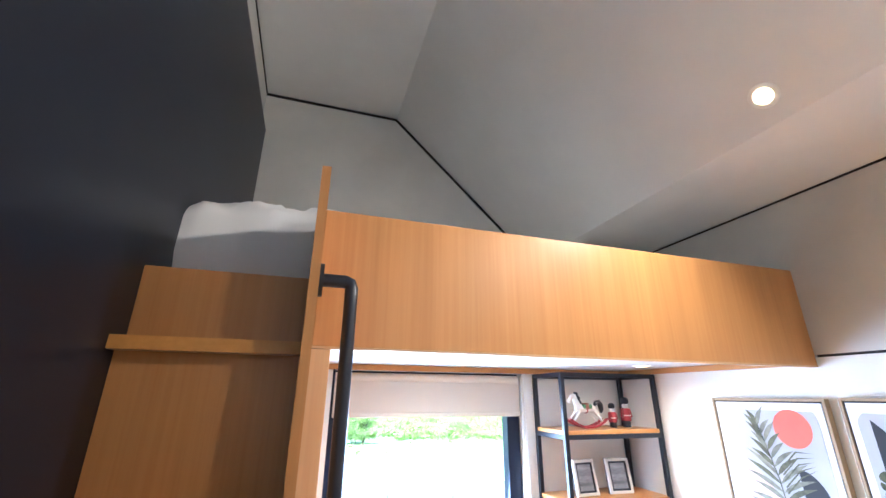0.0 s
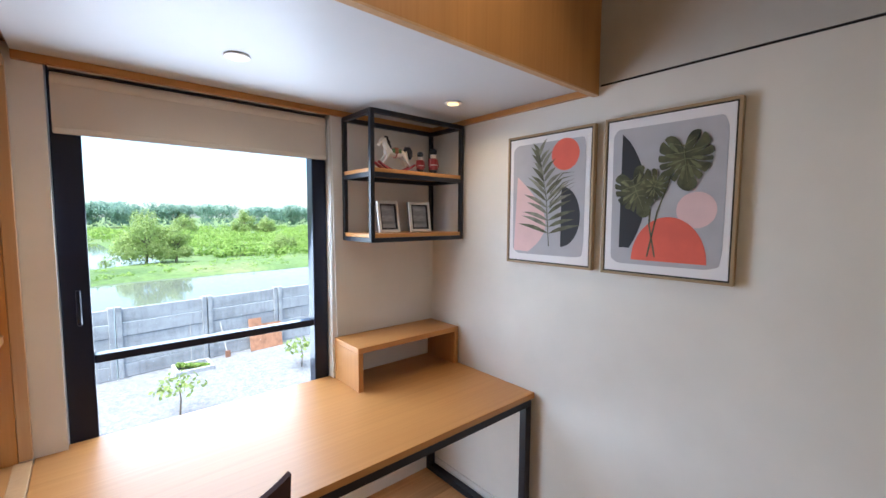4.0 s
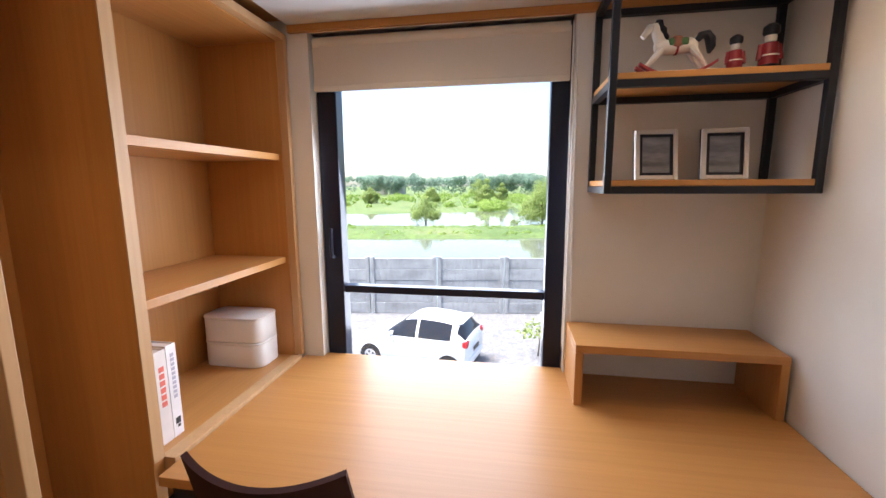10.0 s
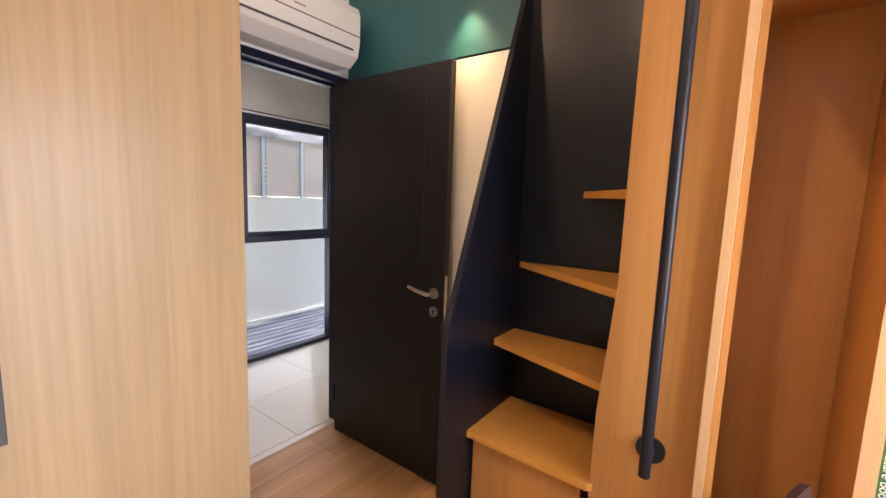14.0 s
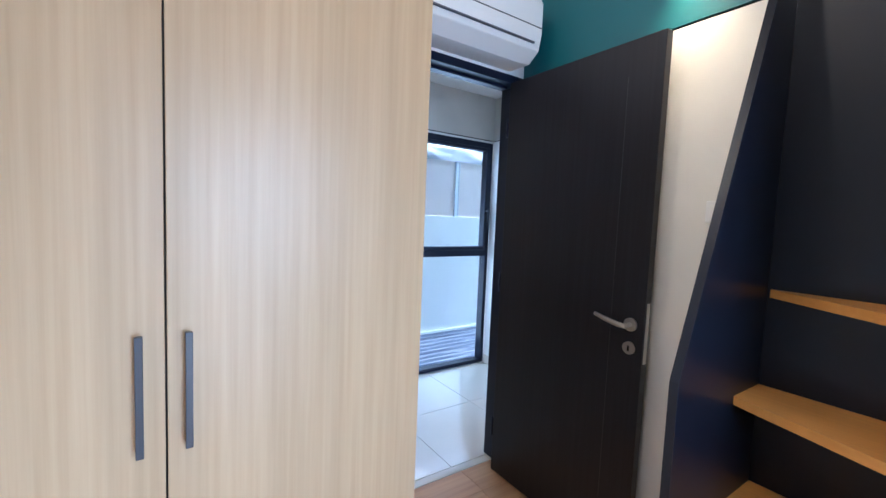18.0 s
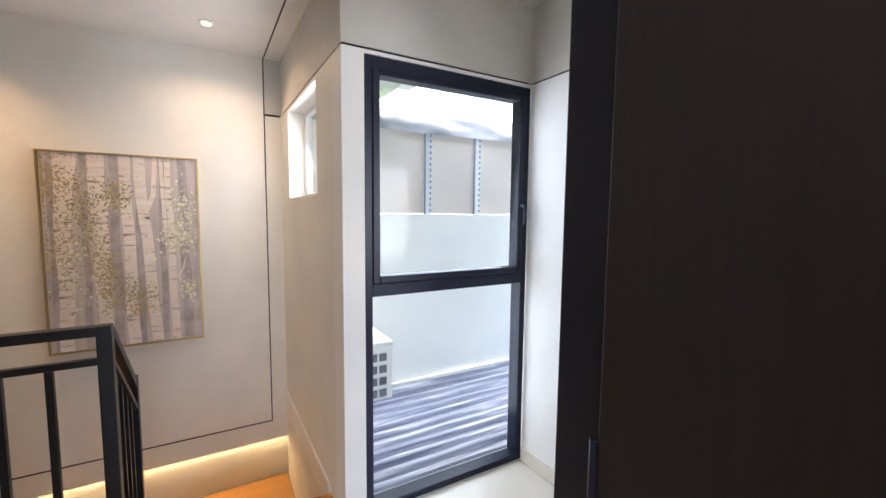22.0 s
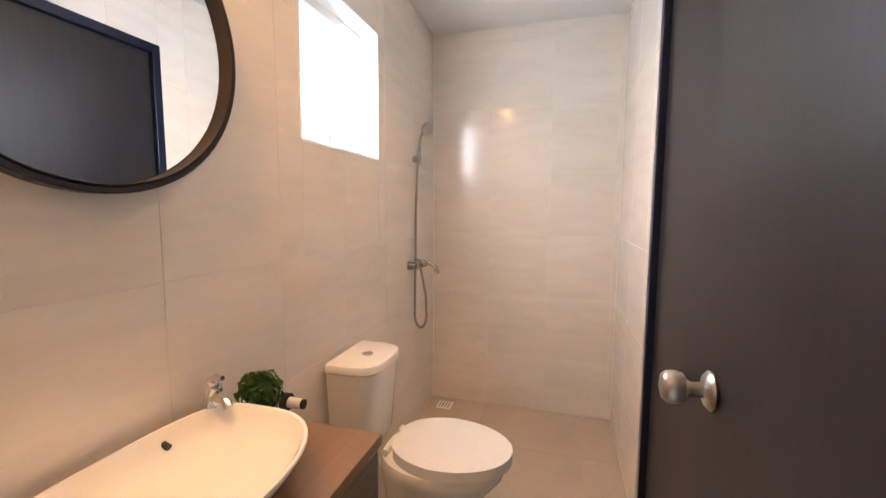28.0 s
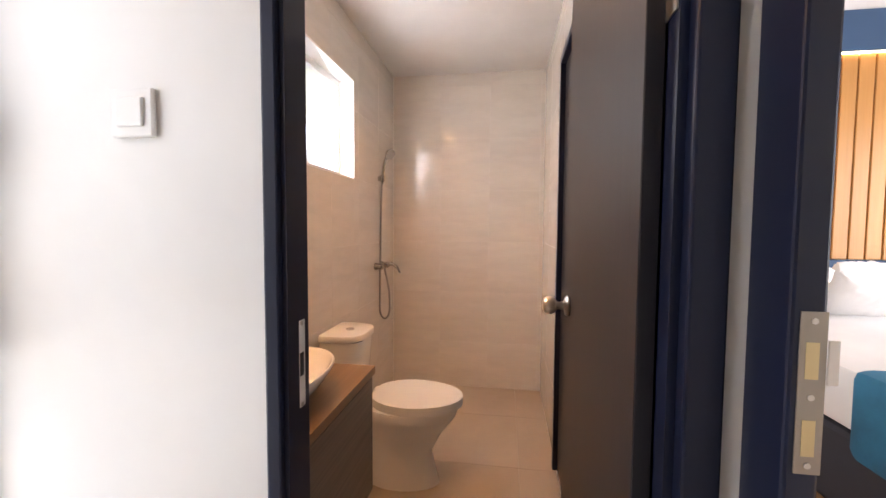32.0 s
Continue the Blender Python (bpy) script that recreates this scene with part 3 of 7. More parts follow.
d1 = thing("door_1", (-2.13, -2.98, 0), "dark brown study door standing open against the wall", "door", kind="structure")
part("leaf", boxes(((-2.153, -2.978, 0.008), (-2.113, -2.178, 2.086)), bev=0.002), DOORM, d1)
part("moulding", boxes(((-2.1128, -2.317, 0.25), (-2.1122, -2.315, 1.95))), paint("door_line", (0.05, 0.045, 0.045), 0.4), d1)
part("lock_plate", boxes(((-2.143, -2.1778, 0.855), (-2.123, -2.176, 1.09))), STEEL, d1)
lever(d1, -2.113, -2.230, 1.0, 1, -1)
f1 = thing("door_frame_1", (-1.7, -3.06, 0), "black door frame of the study", "door frame", kind="structure")
part("jamb", boxes(((-2.222, -3.13, 0), (-2.188, -2.99, 2.134)), bev=0.004), FRAMEM, f1)
part("jamb", boxes(((-1.285, -3.13, 0), (-1.236, -2.99, 2.134)), bev=0.004), FRAMEM, f1)
part("head", boxes(((-2.1875, -3.13, 2.094), (-1.2855, -2.99, 2.134)), bev=0.004), FRAMEM, f1)
part("stop", boxes(((-1.298, -3.09, 0), (-1.2855, -3.05, 2.0935)), ((-2.156, -3.09, 2.081), (-1.298, -3.05, 2.0935))), FRAMEM, f1)
for z in (0.25, 1.05, 1.86):
    part("hinge", cyl(bmesh.new(), (-2.112, -2.984, z - 0.05), (-2.112, -2.984, z + 0.05), 0.006, seg=10), FRAMEM, f1)

ac = thing("air_conditioner", (-1.72, -2.9, 2.17), "white split air conditioner over the doorway", "air conditioner")
prof = [(-2.998, 2.150), (-2.86, 2.145), (-2.80, 2.19), (-2.785, 2.26), (-2.785, 2.40), (-2.80, 2.435), (-2.998, 2.44)]
part("body", prism(bmesh.new(), prof, "x", -2.115, -1.31), PLASTIC, ac)
part("seam", boxes(((-2.112, -2.787, 2.288), (-1.313, -2.7845, 2.294))), paint("seam", (0.12, 0.12, 0.12), 0.6), ac)
part("louvre", prism(bmesh.new(), [(-2.862, 2.142), (-2.802, 2.186), (-2.806, 2.192), (-2.866, 2.148)], "x", -2.07, -1.36), PLASTIC, ac)
part("louvre_gap", boxes(((-2.07, -2.792, 2.214), (-1.36, -2.783, 2.221))), paint("slot", (0.10, 0.10, 0.11), 0.6), ac)
part("badge", boxes(((-1.78, -2.7848, 2.318), (-1.72, -2.7835, 2.326))), paint("badge", (0.35, 0.35, 0.36), 0.5), ac)
part("pipe_cover", boxes(((-1.31, -2.995, 2.36), (-1.20, -2.94, 2.42)), bev=0.01), PLASTIC, ac)

spot = thing("spotlight", (-2.15, -2.15, 2.39), "black cylinder spotlight on a bracket by the teal wall", "spotlight")
bm = cyl(bmesh.new(), (-2.15, -2.15, 2.392), (-2.15, -2.15, 2.57), 0.036, seg=28)
part("housing", bm, BLACKM, spot, smooth=True)
part("lens", cyl(bmesh.new(), (-2.15, -2.15, 2.388), (-2.15, -2.15, 2.3915), 0.028), LAMPGLOW, spot)
part("bracket", boxes(((-2.2045, -2.158, 2.50), (-2.184, -2.142, 2.52))), BLACKM, spot)
part("wall_plate", boxes(((-2.2218, -2.18, 2.47), (-2.205, -2.12, 2.55)), bev=0.004), BLACKM, spot)



def downlight(name, x, y, z, label, tilt=0.0):
    t = thing(name, (x, y, z), label, "downlight", group="downlights")
    bm = bmesh.new()
    lathe(bm, [(0.030, 0.0), (0.040, -0.001), (0.042, -0.004), (0.040, -0.006), (0.030, -0.006)], (0, 0, 0), 28)
    bm.transform(Matrix.Translation((x, y, z)))
    part("rim", bm, PLASTIC, t, smooth=True)
    part("lens", cyl(bmesh.new(), (x, y, z - 0.0085), (x, y, z - 0.0062), 0.027), LAMPGLOW, t)
    t.rotation_euler = (0, radians(tilt), 0)
    return t


downlight("downlight", -1.225, -0.45, 2.1475, "small round downlight in the white soffit")
downlight("downlight", -0.30, -0.515, 2.1475, "small round downlight in the white soffit")
downlight("downlight", -0.62, -1.52, 2.868, "warm round downlight in the sloping ceiling", 45)
downlight("downlight", -0.62, -2.50, 2.868, "warm round downlight in the sloping ceiling", 45)
downlight("downlight", -1.69, -5.44, 2.4995, "warm round downlight over the stairwell")
downlight("downlight", -0.42, -5.44, 2.4995, "warm round downlight over the stairwell")
downlight("downlight", -4.555, -3.765, 2.4595, "warm round downlight in the bathroom ceiling")
downlight("downlight", -3.56, -4.17, 2.4595, "warm round downlight in the bathroom ceiling")

# ---- hall: the setting ----
TILE = paint("cream_floor_tile", (0.70, 0.66, 0.58), 0.10, 0.04, 0.0)
structure("floor_hall", TILE, "glossy cream tiled landing", ((-3.25, -4.335, -0.14), (0.9, -3.06, -0.004)), ((-2.150, -4.545, -0.14), (0.9, -4.335, -0.004)))
structure("wall_hall_west", WHITE, "white wall with a light switch", ((-3.26, -4.335, -0.14), (-3.186, -3.797, 2.105)), ((-3.26, -3.147, -0.14), (-3.17, -3.05, 2.105)), ((-3.26, -3.05, -0.14), (-3.22, -3.0, 2.105)))
structure("wall_hall_west_upper", GREY, "grey band above the groove", ((-3.26, -4.335, 2.115), (-3.186, -3.05, 2.53)))
structure("trim_groove_hall", GROOVE, "black shadow groove", ((-3.25, -4.335, 2.103), (-3.192, -3.12, 2.117)), ((-3.17, -4.425, 2.103), (-2.157, -4.341, 2.117)), ((-2.25, -5.873, 2.103), (-2.156, -4.341, 2.117)))
structure("wall_hall_south", WHITE, "white pier beside the tall window", ((-2.249, -4.475, -0.9), (-2.150, -4.335, 2.105)), ((-3.26, -4.475, 2.09), (-2.249, -4.335, 2.105)), ((-3.26, -4.475, -0.9), (-2.249, -4.335, -0.004)))
structure("wall_hall_south_upper", GREY, "grey band above the window", ((-3.26, -4.475, 2.115), (-2.150, -4.335, 2.53)))
structure("wall_stair_west", CREAM, "cream stairwell wall with a small high window", ((-2.30, -5.883, -1.6), (-2.150, -4.475, 1.508)), ((-2.30, -4.78, 1.508), (-2.150, -4.475, 2.105)), ((-2.30, -5.883, 1.508), (-2.150, -5.58, 2.105)), ((-2.30, -5.58, 2.085), (-2.150, -4.78, 2.105)))
structure("wall_stair_west_upper", GREY, "grey band above the groove", ((-2.30, -5.883, 2.115), (-2.150, -4.475, 2.53)))
structure("wall_stair_south", CREAM, "cream stairwell wall with a painting", ((-2.30, -6.023, -0.34), (0.9, -5.883, 2.53)), ((-2.30, -6.083, -1.6), (0.9, -5.963, -0.34)))
structure("trim_groove_stair", GROOVE, "black shadow line on the wall", ((-2.043, -5.8832, -0.19), (-2.035, -5.8805, 2.50)), ((-2.035, -5.8832, -0.19), (0.9, -5.8805, -0.182)), ((-2.149, -5.8832, 2.103), (-2.043, -5.8805, 2.117)))
structure("wall_stair_corner", GREY, "grey patch above the groove", ((-2.149, -5.8831, 2.118), (-2.044, -5.8815, 2.50)))
structure("wall_hall_north", CREAM, "cream wall of the landing", ((-2.37, -3.126, -0.12), (-2.216, -3.121, 2.5)), ((-1.234, -3.126, -0.12), (0.9, -3.121, 2.5)), ((-2.216, -3.126, 2.136), (-1.234, -3.121, 2.5)))
structure("wall_hall_bedroom", CREAM, "cream wall over the bedroom doorway", ((-3.17, -3.12, 2.135), (-2.37, -3.0, 2.53)), ((-2.42, -3.12, -0.12), (-2.37, -3.0, 2.135)))
structure("wall_hall_east", CREAM, "cream wall at the end of the landing", ((0.9, -6.083, -1.6), (1.02, -3.0, 2.53)))
structure("ceiling_hall", WHITE, "white landing ceiling", ((-3.26, -6.033, 2.50), (1.02, -3.03, 2.62)))
structure("trim_groove_ceiling_hall", GROOVE, "black line in the ceiling", ((-2.045, -5.883, 2.4975), (-2.037, -4.06, 2.5005)), ((-3.17, -4.068, 2.4975), (-2.037, -4.06, 2.5005)))
structure("baseboard_hall", TILE, "tiled skirting", ((-3.186, -4.335, 0), (-3.176, -3.797, 0.08)), ((-2.249, -4.335, 0), (-2.150, -4.325, 0.08)))

hw = thing("window_2", (-2.7, -4.385, 0), "tall black aluminium landing window over a metal roof", "window", kind="structure")
A, B = -3.185, -2.252
part("window_frame", boxes(((A, -4.425, 0.0), (A + 0.036, -4.343, 2.09)), ((B - 0.036, -4.425, 0.0), (B, -4.343, 2.09)), ((A + 0.036, -4.425, 0.0), (B - 0.036, -4.343, 0.034)), ((A + 0.036, -4.425, 2.04), (B - 0.036, -4.343, 2.09)), ((A + 0.036, -4.425, 1.036), (B - 0.036, -4.343, 1.094)), bev=0.004), FRAMEM, hw)
sash = part("sash", boxes(((A + 0.0365, -4.41, 1.0945), (A + 0.070, -4.336, 2.0395)), ((B - 0.070, -4.41, 1.0945), (B - 0.0365, -4.336, 2.0395)), ((A + 0.070, -4.41, 1.0945), (B - 0.070, -4.336, 1.129)), ((A + 0.070, -4.41, 2.012), (B - 0.070, -4.336, 2.0395)), bev=0.006), FRAMEM, hw)
bm = sweep(bmesh.new(), [(A + 0.055, -4.335, 1.46), (A + 0.055, -4.305, 1.46), (A + 0.055, -4.298, 1.44), (A + 0.055, -4.302, 1.36)], 0.009, 8)
part("handle", bm, FRAMEM, sash, smooth=True)
for z0, z1, e in ((0.0345, 1.0355, 0.0365), (1.1295, 2.0115, 0.0705)):
    p = part("pane", boxes(((A + e, -4.387, z0), (B - e, -4.381, z1))), WINDOWGLASS, hw)
    p.visible_shadow = False
sw3 = thing("window_3", (-2.23, -5.15, 1.5), "small high white-framed window in the stairwell", "window", kind="structure")
part("window_frame", boxes(((-2.29, -5.578, 1.51), (-2.255, -5.515, 2.083)), ((-2.29, -4.815, 1.51), (-2.255, -4.782, 2.083)), ((-2.29, -5.515, 1.51), (-2.255, -4.815, 1.54)), ((-2.29, -5.515, 2.053), (-2.255, -4.815, 2.083)), ((-2.285, -5.17, 1.54), (-2.26, -5.14, 2.053))), PLASTIC, sw3)
p = part("pane", boxes(((-2.275, -5.515, 1.54), (-2.271, -4.815, 2.053))), WINDOWGLASS, sw3)
p.visible_shadow = False

# stair down and balustrade
down = thing("staircase_down", (-1.7, -5.2, -1.0), "oak stair going down from the landing", "stair", kind="structure")
part("nosing", boxes(((-2.149, -4.59, -0.05), (-1.30, -4.545, 0.0)), bev=0.006), OAK_X, down)
for n in range(4):
    z = -0.17 * (n + 1)
    y = -4.59 - 0.22 * n
    part("step", boxes(((-2.149, y - (0.24 if n < 3 else 0.65), z - 0.04), (-1.32, y, z)), bev=0.005), OAK_X, down)
    part("step_riser", boxes(((-2.149, y - 0.012, z), (-1.32, y, z + 0.13))), CREAM, down)
part("landing", boxes(((-2.149, -5.953, -0.78), (0.88, -5.25, -0.685))), OAK_X, down)
part("well_wall", boxes(((-1.32, -5.25, -1.5), (-1.25, -4.55, -0.145))), CREAM, down)
structure("trim_stair_skirt", WHITE, "sloping white stair skirting", ((-2.1495, -5.8825, -0.10), (-2.138, -4.59, 0.042)))
cove = thing("cove_light", (-0.6, -5.933, -0.36), "warm strip light hidden in the foot of the wall", "strip light")
part("strip", boxes(((-2.15, -5.958, -0.355), (0.85, -5.933, -0.345))), COVEGLOW, cove)

bal = thing("balustrade", (-1.0, -4.475, 0), "black steel balustrade round the stairwell", "balustrade")
part("post", boxes(((-1.345, -4.465, 0), (-1.30, -4.42, 1.01)), bev=0.003), BLACKM, bal)
part("top_rail", boxes(((-1.2995, -4.465, 0.975), (0.88, -4.42, 1.01)), bev=0.003), BLACKM, bal)
part("mid_rail", boxes(((-1.2995, -4.455, 0.87), (0.88, -4.43, 0.895)), bev=0.003), BLACKM, bal)
part("bottom_rail", boxes(((-1.2995, -4.455, 0.08), (0.88, -4.43, 0.105)), bev=0.003), BLACKM, bal)
for n in range(17):
    x = -1.18 + 0.125 * n
    part("baluster", boxes(((x, -4.453, 0.1055), (x + 0.022, -4.432, 0.8695))), BLACKM, bal)
for dz, h in ((0.0, 0.045), (-0.11, 0.025), (-0.87, 0.025)):
    bm = prism(bmesh.new(), [(-4.465, 0.965 + dz), (-4.465, 0.965 + h + dz), (-4.92, 0.965 + h + dz - 0.37), (-4.92, 0.965 + dz - 0.37)], "x", -1.343, -1.302)
    part("sloping_rail", bm, BLACKM, bal)
part("end_post", boxes(((-1.345, -4.965, -0.50), (-1.30, -4.9205, 0.64)), bev=0.003), BLACKM, bal)
for n in range(4):
    y = -4.53 - 0.095 * n
    zt = 0.865 - 0.81 * (-4.465 - y)
    part("baluster", boxes(((-1.333, y - 0.02, zt - 0.74), (-1.312, y, zt + 0.012))), BLACKM, bal)

# ---- bathroom: the setting ----


def tile_mat(name, lo, hi, rough, vein):
    m, nt, b = nodes_of(name, rough)
    mp = coords(nt, (0.8, 0.8, 4.2), rnd=30)
    mp.node.inputs["Rotation"].default_value = (radians(14), radians(14), 0)
    a = noise_tex(nt, mp, 1.3, 6, 0.62)
    c = ramp(nt, a, [(0.35, lo), (0.65, hi)])
    f = noise_tex(nt, coords(nt, (3, 3, 14), rnd=30), 1.5, 4)
    v = ramp(nt, f, [(0.35, (1 - vein,) * 3), (0.6, (1, 1, 1))])
    nt.links.new(mixed(nt, c, v, 1.0), b.inputs["Base Color"])
    b.inputs["Coat Weight"].default_value, b.inputs["Coat Roughness"].default_value = 0.5, 0.05
    return m


WALLTILE = tile_mat("cream_stone_tile", (0.765, 0.715, 0.645), (0.82, 0.773, 0.703), 0.20, 0.05)
BATHFLOOR = tile_mat("beige_floor_tile", (0.46, 0.38, 0.29), (0.55, 0.46, 0.36), 0.35, 0.05)
GROUT = paint("pale_grout", (0.88, 0.86, 0.82), 0.7)
BX0, BX1, BY0, BY1, BZ = -5.845, -3.26, -4.332, -3.145, 2.46
structure("floor_bath", GROUT, "beige tiled bathroom floor", ((BX0 - 0.1, BY0 - 0.1, -0.14), (BX1 + 0.02, BY1 + 0.1, -0.026)))
wn_b = structure("wall_bath_south", GROUT, "cream tiled bathroom wall with a window", ((BX0 - 0.12, BY0 - 0.12, -0.14), (-4.975, BY0 - 0.0014, 2.50)), ((-4.353, BY0 - 0.12, -0.14), (-3.262, BY0 - 0.0014, 2.50)), ((-4.975, BY0 - 0.12, -0.14), (-4.353, BY0 - 0.0014, 1.541)), ((-4.975, BY0 - 0.12, 2.132), (-4.353, BY0 - 0.0014, 2.50)))
wf_b = structure("wall_bath_west", GROUT, "cream tiled bathroom end wall", ((BX0 - 0.12, BY0 - 0.12, -0.14), (BX0 - 0.0014, BY1 + 0.12, 2.50)))
we_b = structure("wall_bath_north", GROUT, "cream tiled bathroom wall with a dark door", ((BX0 - 0.12, BY1 + 0.0014, -0.14), (-4.817, BY1 + 0.07, 2.50)), ((-4.111, BY1 + 0.0014, -0.14), (-3.25, BY1 + 0.07, 2.50)), ((-4.817, BY1 + 0.0014, 2.132), (-4.111, BY1 + 0.07, 2.50)))
structure("ceiling_bath", WHITE, "white bathroom ceiling", ((BX0 - 0.12, BY0 - 0.12, BZ), (-3.255, BY1 + 0.1, BZ + 0.08)))

w4 = thing("window_4", (-4.64, -4.4, 1.552), "white-framed bathroom window with bright frosted glass", "window", kind="structure")
part("reveal", boxes(((-4.963, -4.449, 1.544), (-4.365, -4.33, 1.552)), ((-4.963, -4.449, 2.12), (-4.365, -4.33, 2.129)), ((-4.972, -4.449, 1.552), (-4.963, -4.33, 2.12)), ((-4.365, -4.449, 1.552), (-4.356, -4.33, 2.12))), PLASTIC, w4)
part("window_frame", boxes(((-4.962, -4.448, 1.554), (-4.927, -4.42, 2.119)), ((-4.401, -4.448, 1.554), (-4.366, -4.42, 2.119)), ((-4.927, -4.448, 1.554), (-4.401, -4.42, 1.587)), ((-4.927, -4.448, 2.082), (-4.401, -4.42, 2.119))), PLASTIC, w4)
p = part("pane", boxes(((-4.927, -4.438, 1.587), (-4.401, -4.434, 2.082))), WINDOWGLASS, w4)
p.visible_shadow = False

# door frame and leaf of the bathroom
f2 = thing("door_frame_2", (-3.2, -3.45, 0), "black door frame of the bathroom", "door frame", kind="structure")
part("jamb", boxes(((-3.277, -3.796, -0.02), (-3.180, -3.770, 2.114)), bev=0.004), FRAMEM, f2)
part("jamb", boxes(((-3.275, -3.196, -0.02), (-3.160, -3.148, 2.114)), bev=0.004), FRAMEM, f2)
part("head", boxes(((-3.275, -3.7695, 2.091), (-3.162, -3.1965, 2.114)), bev=0.004), FRAMEM, f2)
part("stop", boxes(((-3.225, -3.7695, -0.02), (-3.190, -3.762, 2.0905)), ((-3.222, -3.209, -0.02), (-3.185, -3.1965, 2.0905))), FRAMEM, f2)
strike = part("strike_plate", boxes(((-3.256, -3.7693, 0.955), (-3.230, -3.7675, 1.105)), bev=0.0005), PLASTIC, f2, "pale steel strike plate")
part("latch_hole", boxes(((-3.250, -3.7672, 1.01), (-3.237, -3.7668, 1.05))), BLACKM, strike)
for z in (0.96, 1.10):
    part("screw", cyl(bmesh.new(), (-3.243, -3.7674, z), (-3.243, -3.7660, z), 0.004, seg=8), STEEL, strike)
for z in (0.25, 1.60, 1.88):
    part("hinge", boxes(((-3.227, -3.2125, z - 0.05), (-3.188, -3.2095, z + 0.05)), bev=0.001), STEEL, f2)
d2 = thing("door_2", (-3.27, -3.21, -0.01), "dark brown bathroom door standing open", "door", kind="structure")
part("leaf", boxes(((-3.929, -3.237, 0.0), (-3.228, -3.2095, 2.088)), bev=0.002), DOORM, d2)


def knob(parent, x, y, z, out):
    bm = bmesh.new()
    lathe(bm, [(0.030, 0.0), (0.032, 0.004), (0.026, 0.010), (0.013, 0.014), (0.011, 0.030), (0.014, 0.036), (0.024, 0.042), (0.0275, 0.054), (0.026, 0.066), (0.020, 0.073), (0.008, 0.076)], (0, 0, 0), 24)
    bm.transform(pose(x, y, z, 90 * out, 0, 0))
    part("knob", bm, STEEL, parent, "polished steel ball knob", smooth=True)


knob(d2, -3.868, -3.2375, 1.03, 1)
f3 = thing("door_frame_3", (-4.46, -3.17, 0), "black frame of the second bathroom door", "door frame", kind="structure")
part("jamb", boxes(((-4.815, -3.165, -0.02), (-4.772, -3.10, 2.13)), bev=0.003), FRAMEM, f3)
part("jamb", boxes(((-4.156, -3.165, -0.02), (-4.113, -3.10, 2.13)), bev=0.003), FRAMEM, f3)
part("head", boxes(((-4.7715, -3.165, 2.087), (-4.1565, -3.10, 2.13)), bev=0.003), FRAMEM, f3)
d3 = thing("door_3", (-4.46, -3.15, 0), "closed dark brown door in the bathroom wall", "door", kind="structure")
part("leaf", boxes(((-4.771, -3.14, -0.015), (-4.157, -3.10, 2.086)), bev=0.002), DOORM, d3)
f4 = thing("door_frame_4", (-2.75, -3.06, 0), "black door frame of the bedroom", "door frame", kind="structure")
part("jamb", boxes(((-3.1685, -3.124, 0), (-3.087, -3.088, 2.134)), bev=0.004), FRAMEM, f4)
part("jamb", boxes(((-2.50, -3.13, 0), (-2.4205, -2.99, 2.134)), bev=0.004), FRAMEM, f4)
part("head", boxes(((-3.0865, -3.13, 2.09), (-2.5005, -3.088, 2.134)), bev=0.004), FRAMEM, f4)
pl = part("strike_plate", boxes(((-3.0868, -3.115, 1.00), (-3.0850, -3.0885, 1.178)), bev=0.0005), metal("dull_steel", (0.36, 0.32, 0.27), 0.45), f4, "brushed steel strike plate")
part("lip", boxes(((-3.0849, -3.0884, 1.10), (-3.0825, -3.078, 1.148)), bev=0.0005), STEEL, pl)
for z in (1.02, 1.105):
    part("latch_box", boxes(((-3.0849, -3.109, z), (-3.0845, -3.096, z + 0.04))), metal("brass", (0.62, 0.50, 0.28), 0.35), pl)
for z in (1.01, 1.085, 1.168):
    part("screw", cyl(bmesh.new(), (-3.0849, -3.102, z), (-3.0838, -3.102, z), 0.0035, seg=8), STEEL, pl)

# ---- bathroom: things ----
van = thing("vanity", (-3.67, -4.12, 0.0), "wall-hung taupe vanity with an oak top", "vanity")
TAUPE = wood("taupe_veneer", (0.135, 0.105, 0.085), (0.20, 0.16, 0.13), "x", rough=0.4, contrast=0.4)
part("worktop", boxes(((-4.062, -4.328, 0.712), (-3.262, -3.905, 0.742)), bev=0.002), wood("brown_oak_top", (0.22, 0.13, 0.065), (0.33, 0.205, 0.11), "x", rough=0.35), van)
part("carcass", boxes(((-4.056, -4.328, 0.27), (-3.264, -3.935, 0.7115))), TAUPE, van)
part("drawer_front", boxes(((-4.058, -3.9345, 0.265), (-3.264, -3.915, 0.698)), bev=0.002), TAUPE, van)

bas = thing("basin", (-3.73, -4.12, 0.742), "white oval ceramic basin on the vanity", "basin")


def basin_ring(k, z, bm):
    """One ring of the basin: straight along the wall, round to the front."""
    out = []
    for n in range(56):
        a = 2 * math.pi * n / 56
        c, s = math.cos(a), math.sin(a)
        e = 0.80 if s > 0 else 0.45
        x = 0.262 * k * math.copysign(abs(c) ** (0.9 if s > 0 else 0.7), c)
        y = (0.20 if s > 0 else 0.165) * (k if s > 0 else 0.25 + 0.75 * k) * math.copysign(abs(s) ** e, s)
        out.append(bm.verts.new((-3.670 + x, -4.135 + y, 0.742 + z * 0.9)))
    return out


